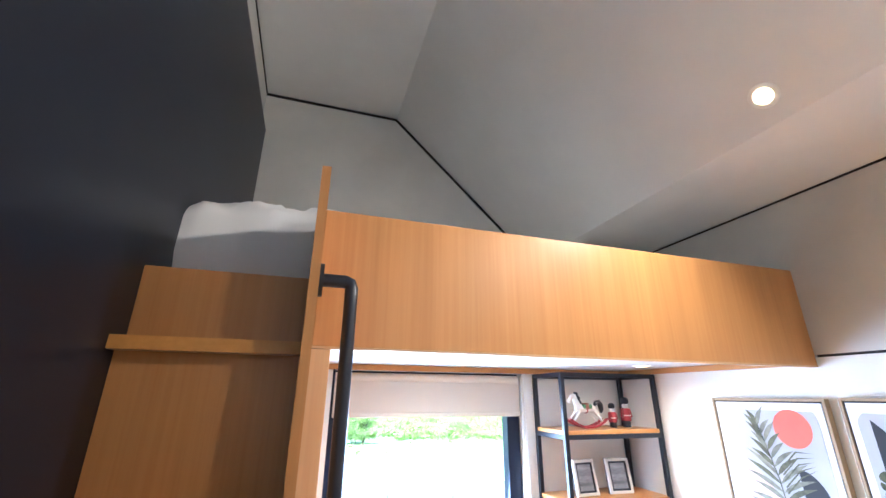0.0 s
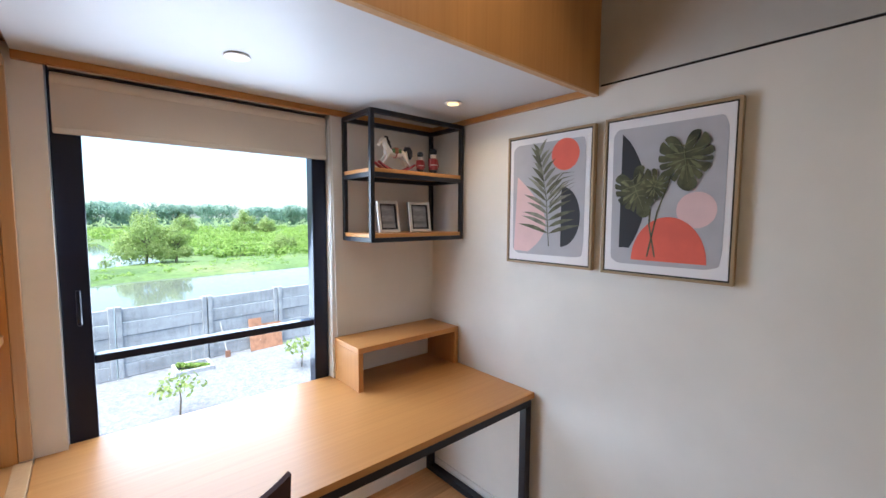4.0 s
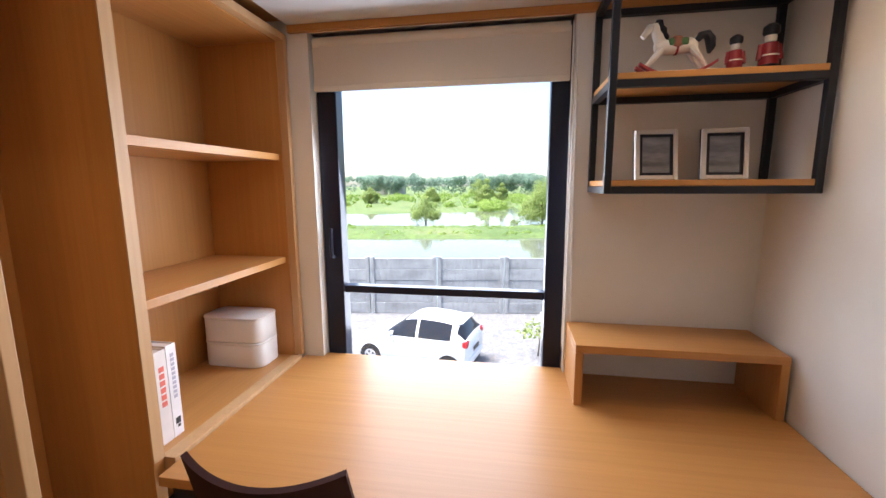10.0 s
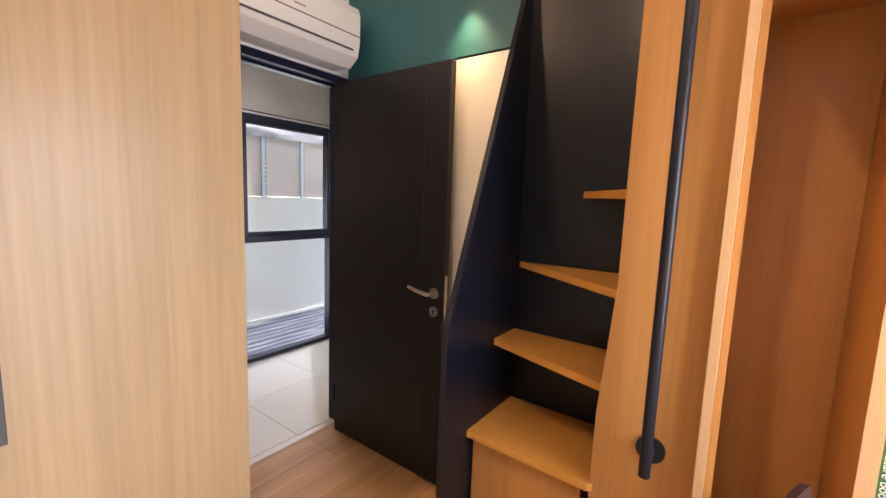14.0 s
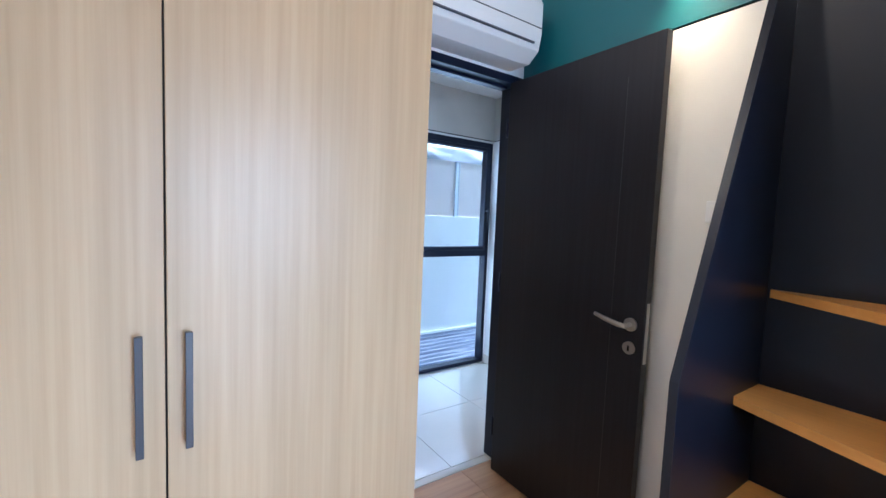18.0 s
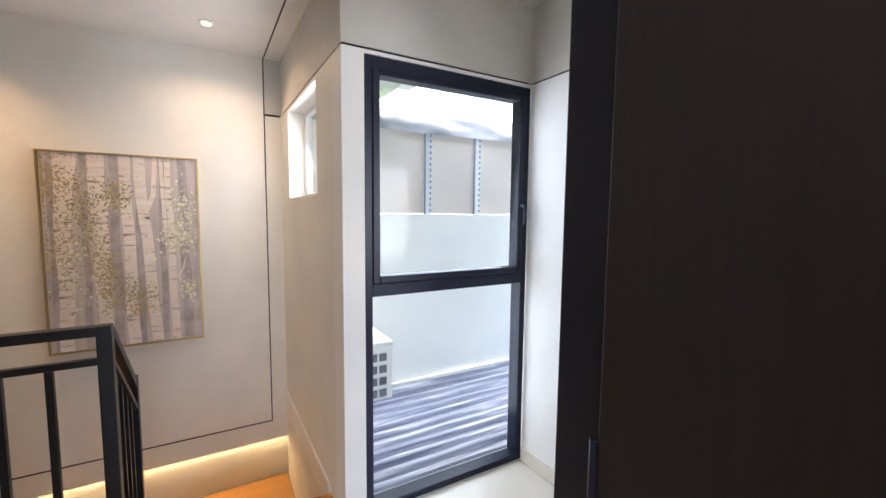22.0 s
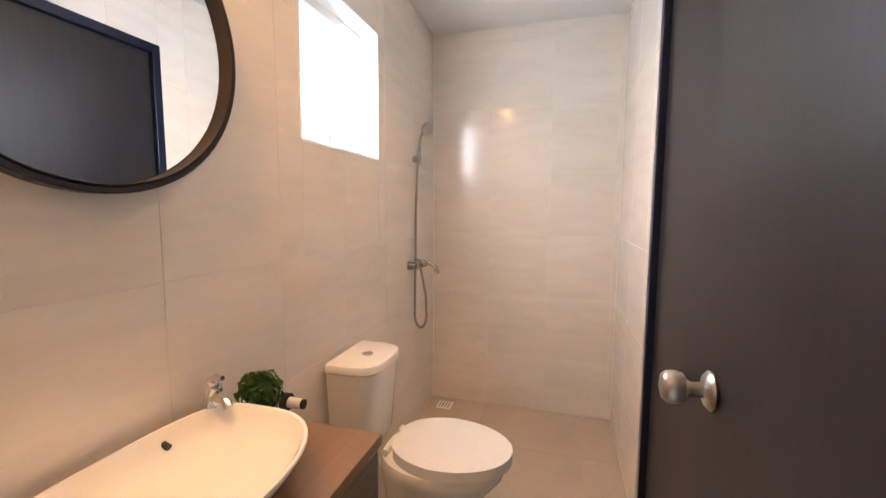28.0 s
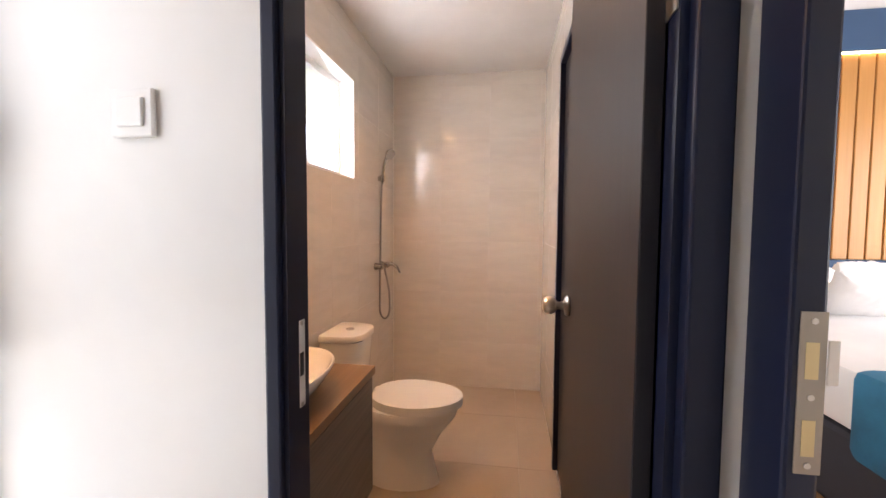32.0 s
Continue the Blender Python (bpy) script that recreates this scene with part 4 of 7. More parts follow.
bm = bmesh.new()
rings = [basin_ring(k, z, bm) for k, z in ((0.50, 0.0), (0.62, 0.012), (0.84, 0.05), (0.96, 0.09), (1.0, 0.106), (0.995, 0.112), (0.965, 0.112), (0.93, 0.100), (0.86, 0.07), (0.66, 0.036), (0.30, 0.022), (0.08, 0.019))]
for a, b in zip(rings, rings[1:]):
    for k in range(56):
        bm.faces.new((a[k], a[(k + 1) % 56], b[(k + 1) % 56], b[k]))
bm.faces.new(rings[0][::-1])
bm.faces.new(rings[-1])
part("bowl", bm, CERAMIC, bas, smooth=True)
part("overflow", cyl(bmesh.new(), (-3.775, -4.285, 0.812), (-3.775, -4.269, 0.806), 0.007), BLACKM, bas)
part("waste", cyl(bmesh.new(), (-3.67, -4.13, 0.7585), (-3.67, -4.13, 0.7622), 0.021), CHROME, bas)
tap = thing("basin_tap", (-3.900, -4.285, 0.85), "small chrome mixer tap on the basin", "tap")
part("body", sweep(bmesh.new(), [(-3.900, -4.278, 0.842), (-3.900, -4.278, 0.850), (-3.900, -4.276, 0.858), (-3.899, -4.270, 0.882), (-3.899, -4.266, 0.892)], [0.024, 0.023, 0.018, 0.0195, 0.015], 18), CHROME, tap, smooth=True)
part("spout", sweep(bmesh.new(), [(-3.899, -4.272, 0.866), (-3.890, -4.245, 0.868), (-3.882, -4.218, 0.862), (-3.880, -4.210, 0.853)], [0.015, 0.014, 0.012, 0.011], 12), CHROME, tap, smooth=True)
part("lever", sweep(bmesh.new(), [(-3.899, -4.270, 0.893), (-3.899, -4.276, 0.906), (-3.898, -4.262, 0.914), (-3.892, -4.236, 0.917)], [0.015, 0.012, 0.008, 0.006], 10), CHROME, tap, smooth=True)

mir = thing("round_mirror", (-3.708, -4.32, 1.70), "round mirror in a deep black frame", "mirror")
bm = bmesh.new()
lathe(bm, [(0.320, 0.0), (0.320, 0.024), (0.323, 0.032), (0.331, 0.033), (0.335, 0.029), (0.335, 0.0)], (0, 0, 0), 72)
bmesh.ops.delete(bm, geom=[f for f in bm.faces if len(f.verts) > 10], context="FACES")
bm.transform(pose(-3.708, -4.327, 1.678, -90, 0, 0))
part("frame", bm, BLACKM, mir, smooth=True)
bm = bmesh.new()
lathe(bm, [(0.316, 0.012), (0.3195, 0.012), (0.3198, 0.0325), (0.3175, 0.033)], (0, 0, 0), 72)
bmesh.ops.delete(bm, geom=[f for f in bm.faces if len(f.verts) > 10], context="FACES")
bm.transform(pose(-3.708, -4.327, 1.678, -90, 0, 0))
part("inner_rim", bm, wood("rim_wood", (0.030, 0.020, 0.015), (0.055, 0.036, 0.025)), mir, "thin dark brown inner rim", smooth=True)
part("mirror_glass", cyl(bmesh.new(), (-3.708, -4.326, 1.678), (-3.708, -4.314, 1.678), 0.319, seg=72), MIRRORM, mir)

wc = thing("toilet", (-4.55, -3.95, -0.02), "white ceramic close-coupled toilet", "toilet")
CX = -4.575


def tank_ring(bm, w, d, z):
    """A cistern's outline: flat on the wall, rounded to the room."""
    pts = [(-w, 0), (w, 0)] + [(w * math.copysign(abs(math.cos(a)) ** 0.55, math.cos(a)), 0.05 + (d - 0.05) * math.sin(a) ** 0.6) for a in [math.pi * k / 20 for k in range(21)]]
    return [bm.verts.new((CX - 0.030 + x, -4.318 + y, z)) for x, y in pts]


for nm, levels in (("tank", ((0.120, 0.165, 0.380), (0.130, 0.176, 0.404), (0.149, 0.196, 0.686), (0.149, 0.196, 0.694))), ("tank_lid", ((0.151, 0.198, 0.6945), (0.158, 0.208, 0.702), (0.158, 0.208, 0.718), (0.153, 0.202, 0.729), (0.140, 0.188, 0.733)))):
    bm = bmesh.new()
    rings = [tank_ring(bm, *lv) for lv in levels]
    for a, b in zip(rings, rings[1:]):
        for k in range(len(a)):
            bm.faces.new((a[k], a[(k + 1) % len(a)], b[(k + 1) % len(a)], b[k]))
    bm.faces.new(rings[0][::-1])
    bm.faces.new(rings[-1])
    part(nm, bm, CERAMIC, wc, smooth=True)
part("flush_button", cyl(bmesh.new(), (CX - 0.018, -4.213, 0.732), (CX - 0.018, -4.213, 0.738), 0.022), CHROME, wc)


def oval(w, y0, y1, n=40):
    """A toilet seat's outline: square at the back (y0), round at the front (y1)."""
    pts = []
    mid = y0 + (y1 - y0) * 0.42
    for k in range(n):
        a = 2 * math.pi * k / n
        c, q = math.cos(a), math.sin(a)
        if q > 0:
            pts.append((w * c, mid + (y1 - mid) * q))
        else:
            pts.append((w * (1 - 0.16 * abs(q)) * math.copysign(abs(c) ** 0.62, c), mid - (mid - y0) * abs(q) ** 0.85))
    return pts


bm = bmesh.new()
rings = []
for z, w, y0, y1 in ((-0.02, 0.105, -4.10, -3.74), (0.02, 0.10, -4.10, -3.75), (0.14, 0.095, -4.11, -3.78), (0.24, 0.125, -4.12, -3.73), (0.33, 0.172, -4.125, -3.66), (0.375, 0.183, -4.125, -3.645), (0.388, 0.178, -4.12, -3.65)):
    rings.append([bm.verts.new((CX + x, y, z)) for x, y in oval(w, y0, y1)])
for a, b in zip(rings, rings[1:]):
    for k in range(len(a)):
        bm.faces.new((a[k], a[(k + 1) % len(a)], b[(k + 1) % len(a)], b[k]))
bm.faces.new(rings[0][::-1])
bm.faces.new(rings[-1])
part("bowl", bm, CERAMIC, wc, smooth=True)
bm = prism(bmesh.new(), [(CX + x, y) for x, y in oval(0.181, -4.075, -3.625, 64)], "z", 0.390, 0.430)
bmesh.ops.bevel(bm, geom=[e for e in bm.edges if abs(e.verts[0].co.z - e.verts[1].co.z) < 1e-6 and e.verts[0].co.z > 0.42], offset=0.016, segments=4, affect="EDGES")
part("seat_lid", bm, PLASTIC, wc, smooth=True)
for dx in (-0.075, 0.075):
    part("hinge", cyl(bmesh.new(), (CX + dx - 0.02, -4.090, 0.402), (CX + dx + 0.02, -4.090, 0.402), 0.013), PLASTIC, wc, smooth=True)

shw = thing("shower_set", (-5.42, -4.31, 0.97), "chrome shower rail with hand shower and mixer", "shower")
# Base colour set darker than CHROME, which vanishes mirroring the pale tiles.
SHOWERM = metal("darkened_chrome", (0.48, 0.46, 0.44), 0.16)
SXX = -5.43
part("bracket", cyl(bmesh.new(), (SXX - 0.012, -4.331, 1.605), (SXX - 0.012, -4.312, 1.605), 0.019), SHOWERM, shw, smooth=True)
part("holder", lathe(bmesh.new(), [(0.012, -0.024), (0.017, -0.021), (0.019, 0.021), (0.013, 0.024)], (SXX - 0.012, -4.302, 1.605), 16), SHOWERM, shw, smooth=True)
part("holder_knob", cyl(bmesh.new(), (SXX - 0.012, -4.302, 1.600), (SXX + 0.042, -4.302, 1.600), 0.010), SHOWERM, shw, smooth=True)
hd = part("hand_shower", sweep(bmesh.new(), [(SXX - 0.012, -4.304, 1.565), (SXX - 0.014, -4.300, 1.64), (SXX - 0.020, -4.290, 1.71), (SXX - 0.030, -4.272, 1.77)], [0.009, 0.011, 0.013, 0.015], 12), SHOWERM, shw, smooth=True)
bm = lathe(bmesh.new(), [(0.014, -0.014), (0.036, 0.0), (0.042, 0.012), (0.039, 0.022)], (0, 0, 0), 20)
bm.transform(pose(SXX - 0.034, -4.262, 1.785, -118, 0, -28))
part("head", bm, SHOWERM, hd, smooth=True)
part("mixer", cyl(bmesh.new(), (SXX - 0.075, -4.285, 0.985), (SXX + 0.075, -4.285, 0.985), 0.024), SHOWERM, shw, smooth=True)
for dx in (-0.07, 0.07):
    part("inlet", cyl(bmesh.new(), (SXX + dx, -4.331, 0.985), (SXX + dx, -4.285, 0.985), 0.026, 0.018), SHOWERM, shw, smooth=True)
part("lever", sweep(bmesh.new(), [(SXX, -4.265, 0.99), (SXX, -4.235, 1.0), (SXX, -4.19, 0.975), (SXX, -4.17, 0.935)], [0.018, 0.014, 0.010, 0.008], 10), SHOWERM, shw, smooth=True)
hose = [(SXX - 0.012, -4.304, 1.567), (SXX - 0.006, -4.308, 1.45), (SXX + 0.003, -4.310, 1.22), (SXX + 0.008, -4.311, 1.02), (SXX + 0.010, -4.313, 0.80)] + [(SXX + 0.012 - 0.006 * k / 12, -4.278 - 0.036 * math.cos(a), 0.68 - 0.075 * math.sin(a)) for k, a in [(k, math.pi * k / 12) for k in range(13)]] + [(SXX + 0.004, -4.246, 0.80), (SXX + 0.002, -4.266, 0.90), (SXX, -4.282, 0.965)]
part("hose", sweep(bmesh.new(), hose, 0.0078, 8), metal("hose_steel", (0.36, 0.34, 0.32), 0.3), shw, smooth=True)
drain = thing("floor_drain", (-5.72, -4.21, -0.018), "square white floor drain", "drain")
part("frame", boxes(((-5.77, -4.26, -0.018), (-5.67, -4.16, -0.014)), bev=0.001), PLASTIC, drain)
for n in range(4):
    part("slot", boxes(((-5.755, -4.245 + 0.02 * n, -0.0138), (-5.685, -4.238 + 0.02 * n, -0.0130))), paint("slot_grey", (0.2, 0.2, 0.2), 0.6), drain)
tp = thing("paper_holder", (-4.23, -4.3, 0.69), "white paper tube on a dark wall holder", "holder")
part("tube", cyl(bmesh.new(), (-4.228, -4.31, 0.69), (-4.228, -4.262, 0.69), 0.017), PLASTIC, tp, smooth=True)
part("end_cap", cyl(bmesh.new(), (-4.228, -4.2615, 0.69), (-4.228, -4.255, 0.69), 0.0155), BLACKM, tp)
part("wall_plate", cyl(bmesh.new(), (-4.228, -4.329, 0.69), (-4.228, -4.311, 0.69), 0.028), BLACKM, tp)


def leafy(bm, c, r, n, size, seed, flat=0.8):
    """Small two-triangle leaves over a ball-shaped bush with gaps."""
    rnd = random.Random(seed)
    for _ in range(n):
        d = Vector((rnd.gauss(0, 1), rnd.gauss(0, 1), rnd.gauss(0, 1) * flat + 0.2)).normalized()
        p = Vector(c) + d * r * (0.55 + 0.5 * rnd.random())
        nrm = (d + Vector((rnd.uniform(-0.7, 0.7), rnd.uniform(-0.7, 0.7), rnd.uniform(-0.2, 0.9)))).normalized()
        u = nrm.orthogonal().normalized()
        u.rotate(Matrix.Rotation(rnd.uniform(0, 6.3), 3, nrm))
        w = nrm.cross(u)
        s = size * rnd.uniform(0.7, 1.3)
        vs = [bm.verts.new(q) for q in (p - u * s, p + w * s * 0.55 + nrm * s * 0.12, p + u * s, p - w * s * 0.55 + nrm * s * 0.12)]
        bm.faces.new(vs)


def leaf_mat(name, dark, light, thin=True):
    m, nt, b = nodes_of(name, 0.55)
    g = nt.nodes.new("ShaderNodeNewGeometry")
    c = ramp(nt, g.outputs["Random Per Island"], [(0.0, dark), (1.0, light)])
    nt.links.new(c, b.inputs["Base Color"])
    if thin:
        tl, mx = nt.nodes.new("ShaderNodeBsdfTranslucent"), nt.nodes.new("ShaderNodeMixShader")
        mx.inputs[0].default_value = 0.6
        nt.links.new(c, tl.inputs[0])
        nt.links.new(b.outputs[0], mx.inputs[1])
        nt.links.new(tl.outputs[0], mx.inputs[2])
        nt.links.new(mx.outputs[0], nt.nodes["Material Output"].inputs[0])
    return m


plant = thing("potted_plant", (-4.0, -4.22, 0.742), "small green box plant in a grey pot on the vanity", "plant")
part("pot", lathe(bmesh.new(), [(0.034, 0.0), (0.042, 0.05), (0.044, 0.056), (0.038, 0.056), (0.036, 0.048)], (-4.0, -4.225, 0.742), 20), paint("grey_pot", (0.30, 0.29, 0.27), 0.7), plant, smooth=True)
bm = bmesh.new()
leafy(bm, (-4.0, -4.225, 0.838), 0.056, 520, 0.011, 5)
part("foliage", bm, leaf_mat("box_leaf", (0.02, 0.065, 0.015), (0.10, 0.23, 0.05)), plant)


def switch(name, c, face, label):
    """A white rocker switch on a wall; face is the axis and side it looks to."""
    t = thing(name, c, label, "light switch")
    s = 0.038
    x, y, z = c
    o = face
    part("plate", boxes(((x, y - s, z - s), (x + o * 0.009, y + s, z + s)), bev=0.003), PLASTIC, t)
    part("rocker", boxes(((x + o * 0.0092, y - 0.023, z - 0.023), (x + o * 0.014, y + 0.023, z + 0.023)), bev=0.003), PLASTIC, t)


switch("light_switch", (-3.185, -4.015, 1.442), 1, "white light switch on the white landing wall")
switch("light_switch", (-2.221, -2.007, 1.44), 1, "white light switch on the cream wall behind the door")

# painting on the stairwell wall
ptg = thing("birch_painting", (-1.25, -5.873, 0.55), "framed painting of pale birch trunks with golden leaves", "painting")
px0, px1, pz0, pz1 = -1.612, -0.811, 0.543, 1.761
part("frame", boxes(((px0, -5.881, pz0), (px0 + 0.01, -5.838, pz1)), ((px1 - 0.01, -5.881, pz0), (px1, -5.838, pz1)), ((px0 + 0.01, -5.881, pz0), (px1 - 0.01, -5.838, pz0 + 0.01)), ((px0 + 0.01, -5.881, pz1 - 0.01), (px1 - 0.01, -5.838, pz1))), metal("bronze_frame", (0.50, 0.37, 0.17), 0.4), ptg)
cm, cnt, cb = nodes_of("painted_canvas", 0.7)
a = noise_tex(cnt, coords(cnt, (7, 1, 0.7)), 1.5, 5)
cnt.links.new(ramp(cnt, a, [(0.3, (0.46, 0.405, 0.39)), (0.7, (0.62, 0.56, 0.52))]), cb.inputs["Base Color"])
part("canvas", boxes(((px0 + 0.011, -5.879, pz0 + 0.011), (px1 - 0.011, -5.848, pz1 - 0.011))), cm, ptg)
tm, tnt, tb = nodes_of("painted_bark", 0.7)
a = noise_tex(tnt, coords(tnt, (6, 1, 40)), 1.0, 5)
tnt.links.new(ramp(tnt, a, [(0.34, (0.24, 0.20, 0.18)), (0.42, (0.70, 0.62, 0.55)), (0.8, (0.84, 0.78, 0.72))]), tb.inputs["Base Color"])
rnd = random.Random(11)
PW, PH = px1 - px0 - 0.024, pz1 - pz0 - 0.024
DARKBARK = paint("painted_far_bark", (0.41, 0.36, 0.36), 0.7, 0.25, 0.03, 12)
PALEBARK = paint("painted_mid_bark", (0.50, 0.45, 0.45), 0.7, 0.2, 0.03, 12)


def painted(points, layer, material, name="painted_trunk"):
    """A brush-shaped stroke: (u, v, width) along the canvas, mirrored so that u runs as one faces it."""
    left, right = [], []
    for u, v, w in points:
        j = rnd.uniform(-0.003, 0.003)
        left.append((u + j - w / 2, v))
        right.append((u + j + w / 2, v))
    at = [(px1 - 0.012 - PW * min(max(u, 0.0), 1.0), pz0 + 0.012 + PH * min(max(v, 0.0), 1.0)) for u, v in left + right[::-1]]
    part(name, prism(bmesh.new(), at, "y", -5.8478, -5.8468 + 0.0003 * layer), material, ptg)


def trunk(u0, u1, w0, w1, layer, material, v0=0.0, v1=1.0):
    painted([(u0 + (u1 - u0) * k / 9 + 0.006 * math.sin(k * 1.3 + u0 * 40), v0 + (v1 - v0) * k / 9, w0 + (w1 - w0) * k / 9) for k in range(10)], layer, material)


for u, w in ((0.05, 0.05), (0.24, 0.05), (0.43, 0.07), (0.58, 0.05), (0.74, 0.05), (0.87, 0.04), (0.97, 0.04)):
    trunk(u, u + 0.01, w, w * 0.8, 0, PALEBARK if w < 0.05 else DARKBARK)
trunk(0.91, 0.90, 0.075, 0.06, 1, DARKBARK)
trunk(0.42, 0.44, 0.05, 0.04, 1, DARKBARK)
for u0, u1, w0, w1 in ((0.10, 0.13, 0.085, 0.11), (0.34, 0.33, 0.08, 0.105), (0.52, 0.51, 0.085, 0.07), (0.68, 0.60, 0.08, 0.075), (0.81, 0.80, 0.06, 0.04)):
    trunk(u0, u1, w0, w1, 2, tm)
for pts in ([(0.15, 0.80, 0.05), (0.18, 0.88, 0.04), (0.215, 1.0, 0.03)], [(0.36, 0.66, 0.04), (0.40, 0.78, 0.022), (0.41, 0.84, 0.01)], [(0.64, 0.72, 0.045), (0.69, 0.80, 0.035), (0.71, 1.0, 0.03)], [(0.82, 0.33, 0.012), (0.88, 0.40, 0.012), (0.90, 0.46, 0.006)], [(0.77, 0.60, 0.03), (0.76, 0.8, 0.028), (0.755, 1.0, 0.025)]):
    painted(pts, 3, tm, "painted_branch")


def painted_leaves(spots, count, lo, hi, name, material):
    bm = bmesh.new()
    for n in range(count):
        u, v, su, sv = spots[n % len(spots)]
        x = px1 - 0.012 - PW * min(0.985, max(0.015, rnd.gauss(u, su)))
        z = pz0 + 0.012 + PH * min(0.985, max(0.015, rnd.gauss(v, sv)))
        s, a = rnd.uniform(lo, hi), rnd.uniform(0, 3.1)
        ca, sa = math.cos(a) * s, math.sin(a) * s
        y = -5.8440 + 0.0006 * rnd.random()
        bm.faces.new([bm.verts.new((x + p, y, z + q)) for p, q in ((-ca, -sa), (sa * 0.6, -ca * 0.6), (ca, sa), (-sa * 0.6, ca * 0.6))])
    part(name, bm, material, ptg)["kind"] = "stuff"


painted_leaves(((0.22, 0.78, 0.05, 0.10), (0.25, 0.60, 0.06, 0.10), (0.36, 0.45, 0.05, 0.10), (0.44, 0.80, 0.05, 0.05), (0.05, 0.85, 0.05, 0.08), (0.40, 0.30, 0.05, 0.08), (0.08, 0.5, 0.06, 0.12), (0.56, 0.25, 0.06, 0.05)), 2200, 0.004, 0.010, "painted_leaves", leaf_mat("painted_gold", (0.30, 0.22, 0.10), (0.54, 0.44, 0.24), False))
painted_leaves(((0.89, 0.72, 0.05, 0.07), (0.90, 0.60, 0.05, 0.06), (0.82, 0.55, 0.06, 0.04), (0.92, 0.28, 0.03, 0.03), (0.2, 0.35, 0.1, 0.1)), 620, 0.006, 0.013, "painted_highlights", leaf_mat("painted_cream", (0.42, 0.38, 0.22), (0.85, 0.82, 0.66), False))

# ---- bedroom, seen through its doorway ----
structure("floor_bedroom", FLOORWOOD, "oak bedroom floor", ((-5.95, -2.998, -0.12), (-2.372, 0.3, -0.004)))
structure("wall_bedroom_west", WHITE, "white bedroom wall", ((-6.05, -3.10, -0.12), (-5.95, 0.3, 2.90)))
structure("wall_bedroom_north", WHITE, "white bedroom wall with a window opening", ((-6.05, 0.3, -0.12), (-5.3, 0.4, 2.90)), ((-2.9, 0.3, -0.12), (-2.37, 0.4, 2.90)), ((-5.3, 0.3, 2.2), (-2.9, 0.4, 2.90)), ((-5.3, 0.3, -0.12), (-2.9, 0.4, 0.6)))
structure("wall_bedroom_east", WHITE, "white bedroom wall", ((-2.3725, -2.998, -0.12), (-2.3705, 0.3, 2.90)))
structure("wall_bedroom_south", WHITE, "white bedroom wall", ((-5.95, -3.085, -0.12), (-3.262, -3.0, 2.90)), ((-3.262, -3.085, 2.54), (-2.372, -3.002, 2.90)))
structure("ceiling_bedroom", WHITE, "white bedroom ceiling", ((-6.05, -3.10, 2.90), (-2.37, 0.4, 3.0)))
BLUE = paint("blue_upholstery", (0.02, 0.07, 0.15), 0.6)
hb = thing("headboard_wall", (-5.93, -1.0, 0), "slatted oak and blue headboard panel", "headboard")
part("top_band", boxes(((-5.948, -2.3, 2.50), (-5.90, 0.2, 2.78)), bev=0.004), BLUE, hb)
part("lower_band", boxes(((-5.948, -2.3, 0.5), (-5.90, 0.2, 1.05)), bev=0.01), BLUE, hb)
part("cove_strip", boxes(((-5.93, -2.3, 2.493), (-5.91, 0.2, 2.498))), COVEGLOW, hb)
for n in range(23):
    y = -2.29 + 0.107 * n
    part("slat", boxes(((-5.948, y, 1.052), (-5.925, y + 0.098, 2.49)), bev=0.006), OAK, hb)
bed = thing("bed", (-4.9, -1.1, 0), "bed with white linen and a dark base", "bed")
part("base", boxes(((-5.88, -2.0, 0.05), (-3.85, -0.2, 0.42)), bev=0.03), paint("dark_fabric", (0.03, 0.03, 0.04), 0.8), bed)
part("mattress", boxes(((-5.89, -2.02, 0.42), (-3.86, -0.18, 0.70)), bev=0.06), LINEN, bed, smooth=True)
solo("bed_throw", boxes(((-4.45, -2.06, 0.34), (-3.83, -0.14, 0.72)), bev=0.05), paint("blue_velvet", (0.005, 0.14, 0.25), 0.7, 0.25, 0.3, 6), "blue quilted throw across the bed", "throw", smooth=True)
for y in (-1.75, -1.1):
    pillow("pillow", (-5.60, y, 0.86), (0.48, 0.62, 0.2), (0, -40, 0), "white pillow propped on the bed", int(-y * 10))

# ---- outside, before the study window ----
GZ = -3.7
gm, gnt, gb = nodes_of("marsh_grass", 0.9)
a = noise_tex(gnt, coords(gnt, (1, 1, 1)), 0.12, 6)
c = ramp(gnt, a, [(0.3, (0.08, 0.14, 0.03)), (0.5, (0.13, 0.20, 0.05)), (0.68, (0.19, 0.21, 0.08)), (0.78, (0.24, 0.21, 0.12))])
f = noise_tex(gnt, coords(gnt, (1, 1, 1)), 2.2, 5)
v = ramp(gnt, f, [(0.3, (0.55, 0.55, 0.55)), (0.7, (1, 1, 1))])
gnt.links.new(mixed(gnt, c, v, 1.0), gb.inputs["Base Color"])
bump(gnt, gb, f, 0.8, 0.3)
bm = bmesh.new()
bmesh.ops.create_grid(bm, x_segments=1, y_segments=1, size=1500, matrix=Matrix.Translation((0, 0, GZ - 0.35)))
solo("ground", bm, gm, "green marshland reaching to the horizon", kind="structure")
cobm, cnt2, cob = nodes_of("grey_cobbles", 0.85)
vo = cnt2.nodes.new("ShaderNodeTexVoronoi")
vo.inputs["Scale"].default_value = 11.0
cnt2.links.new(coords(cnt2, (1, 1, 1)), vo.inputs["Vector"])
hs = ramp(cnt2, vo.outputs["Color"], [(0.2, (0.14, 0.14, 0.143)), (0.8, (0.205, 0.205, 0.206))])
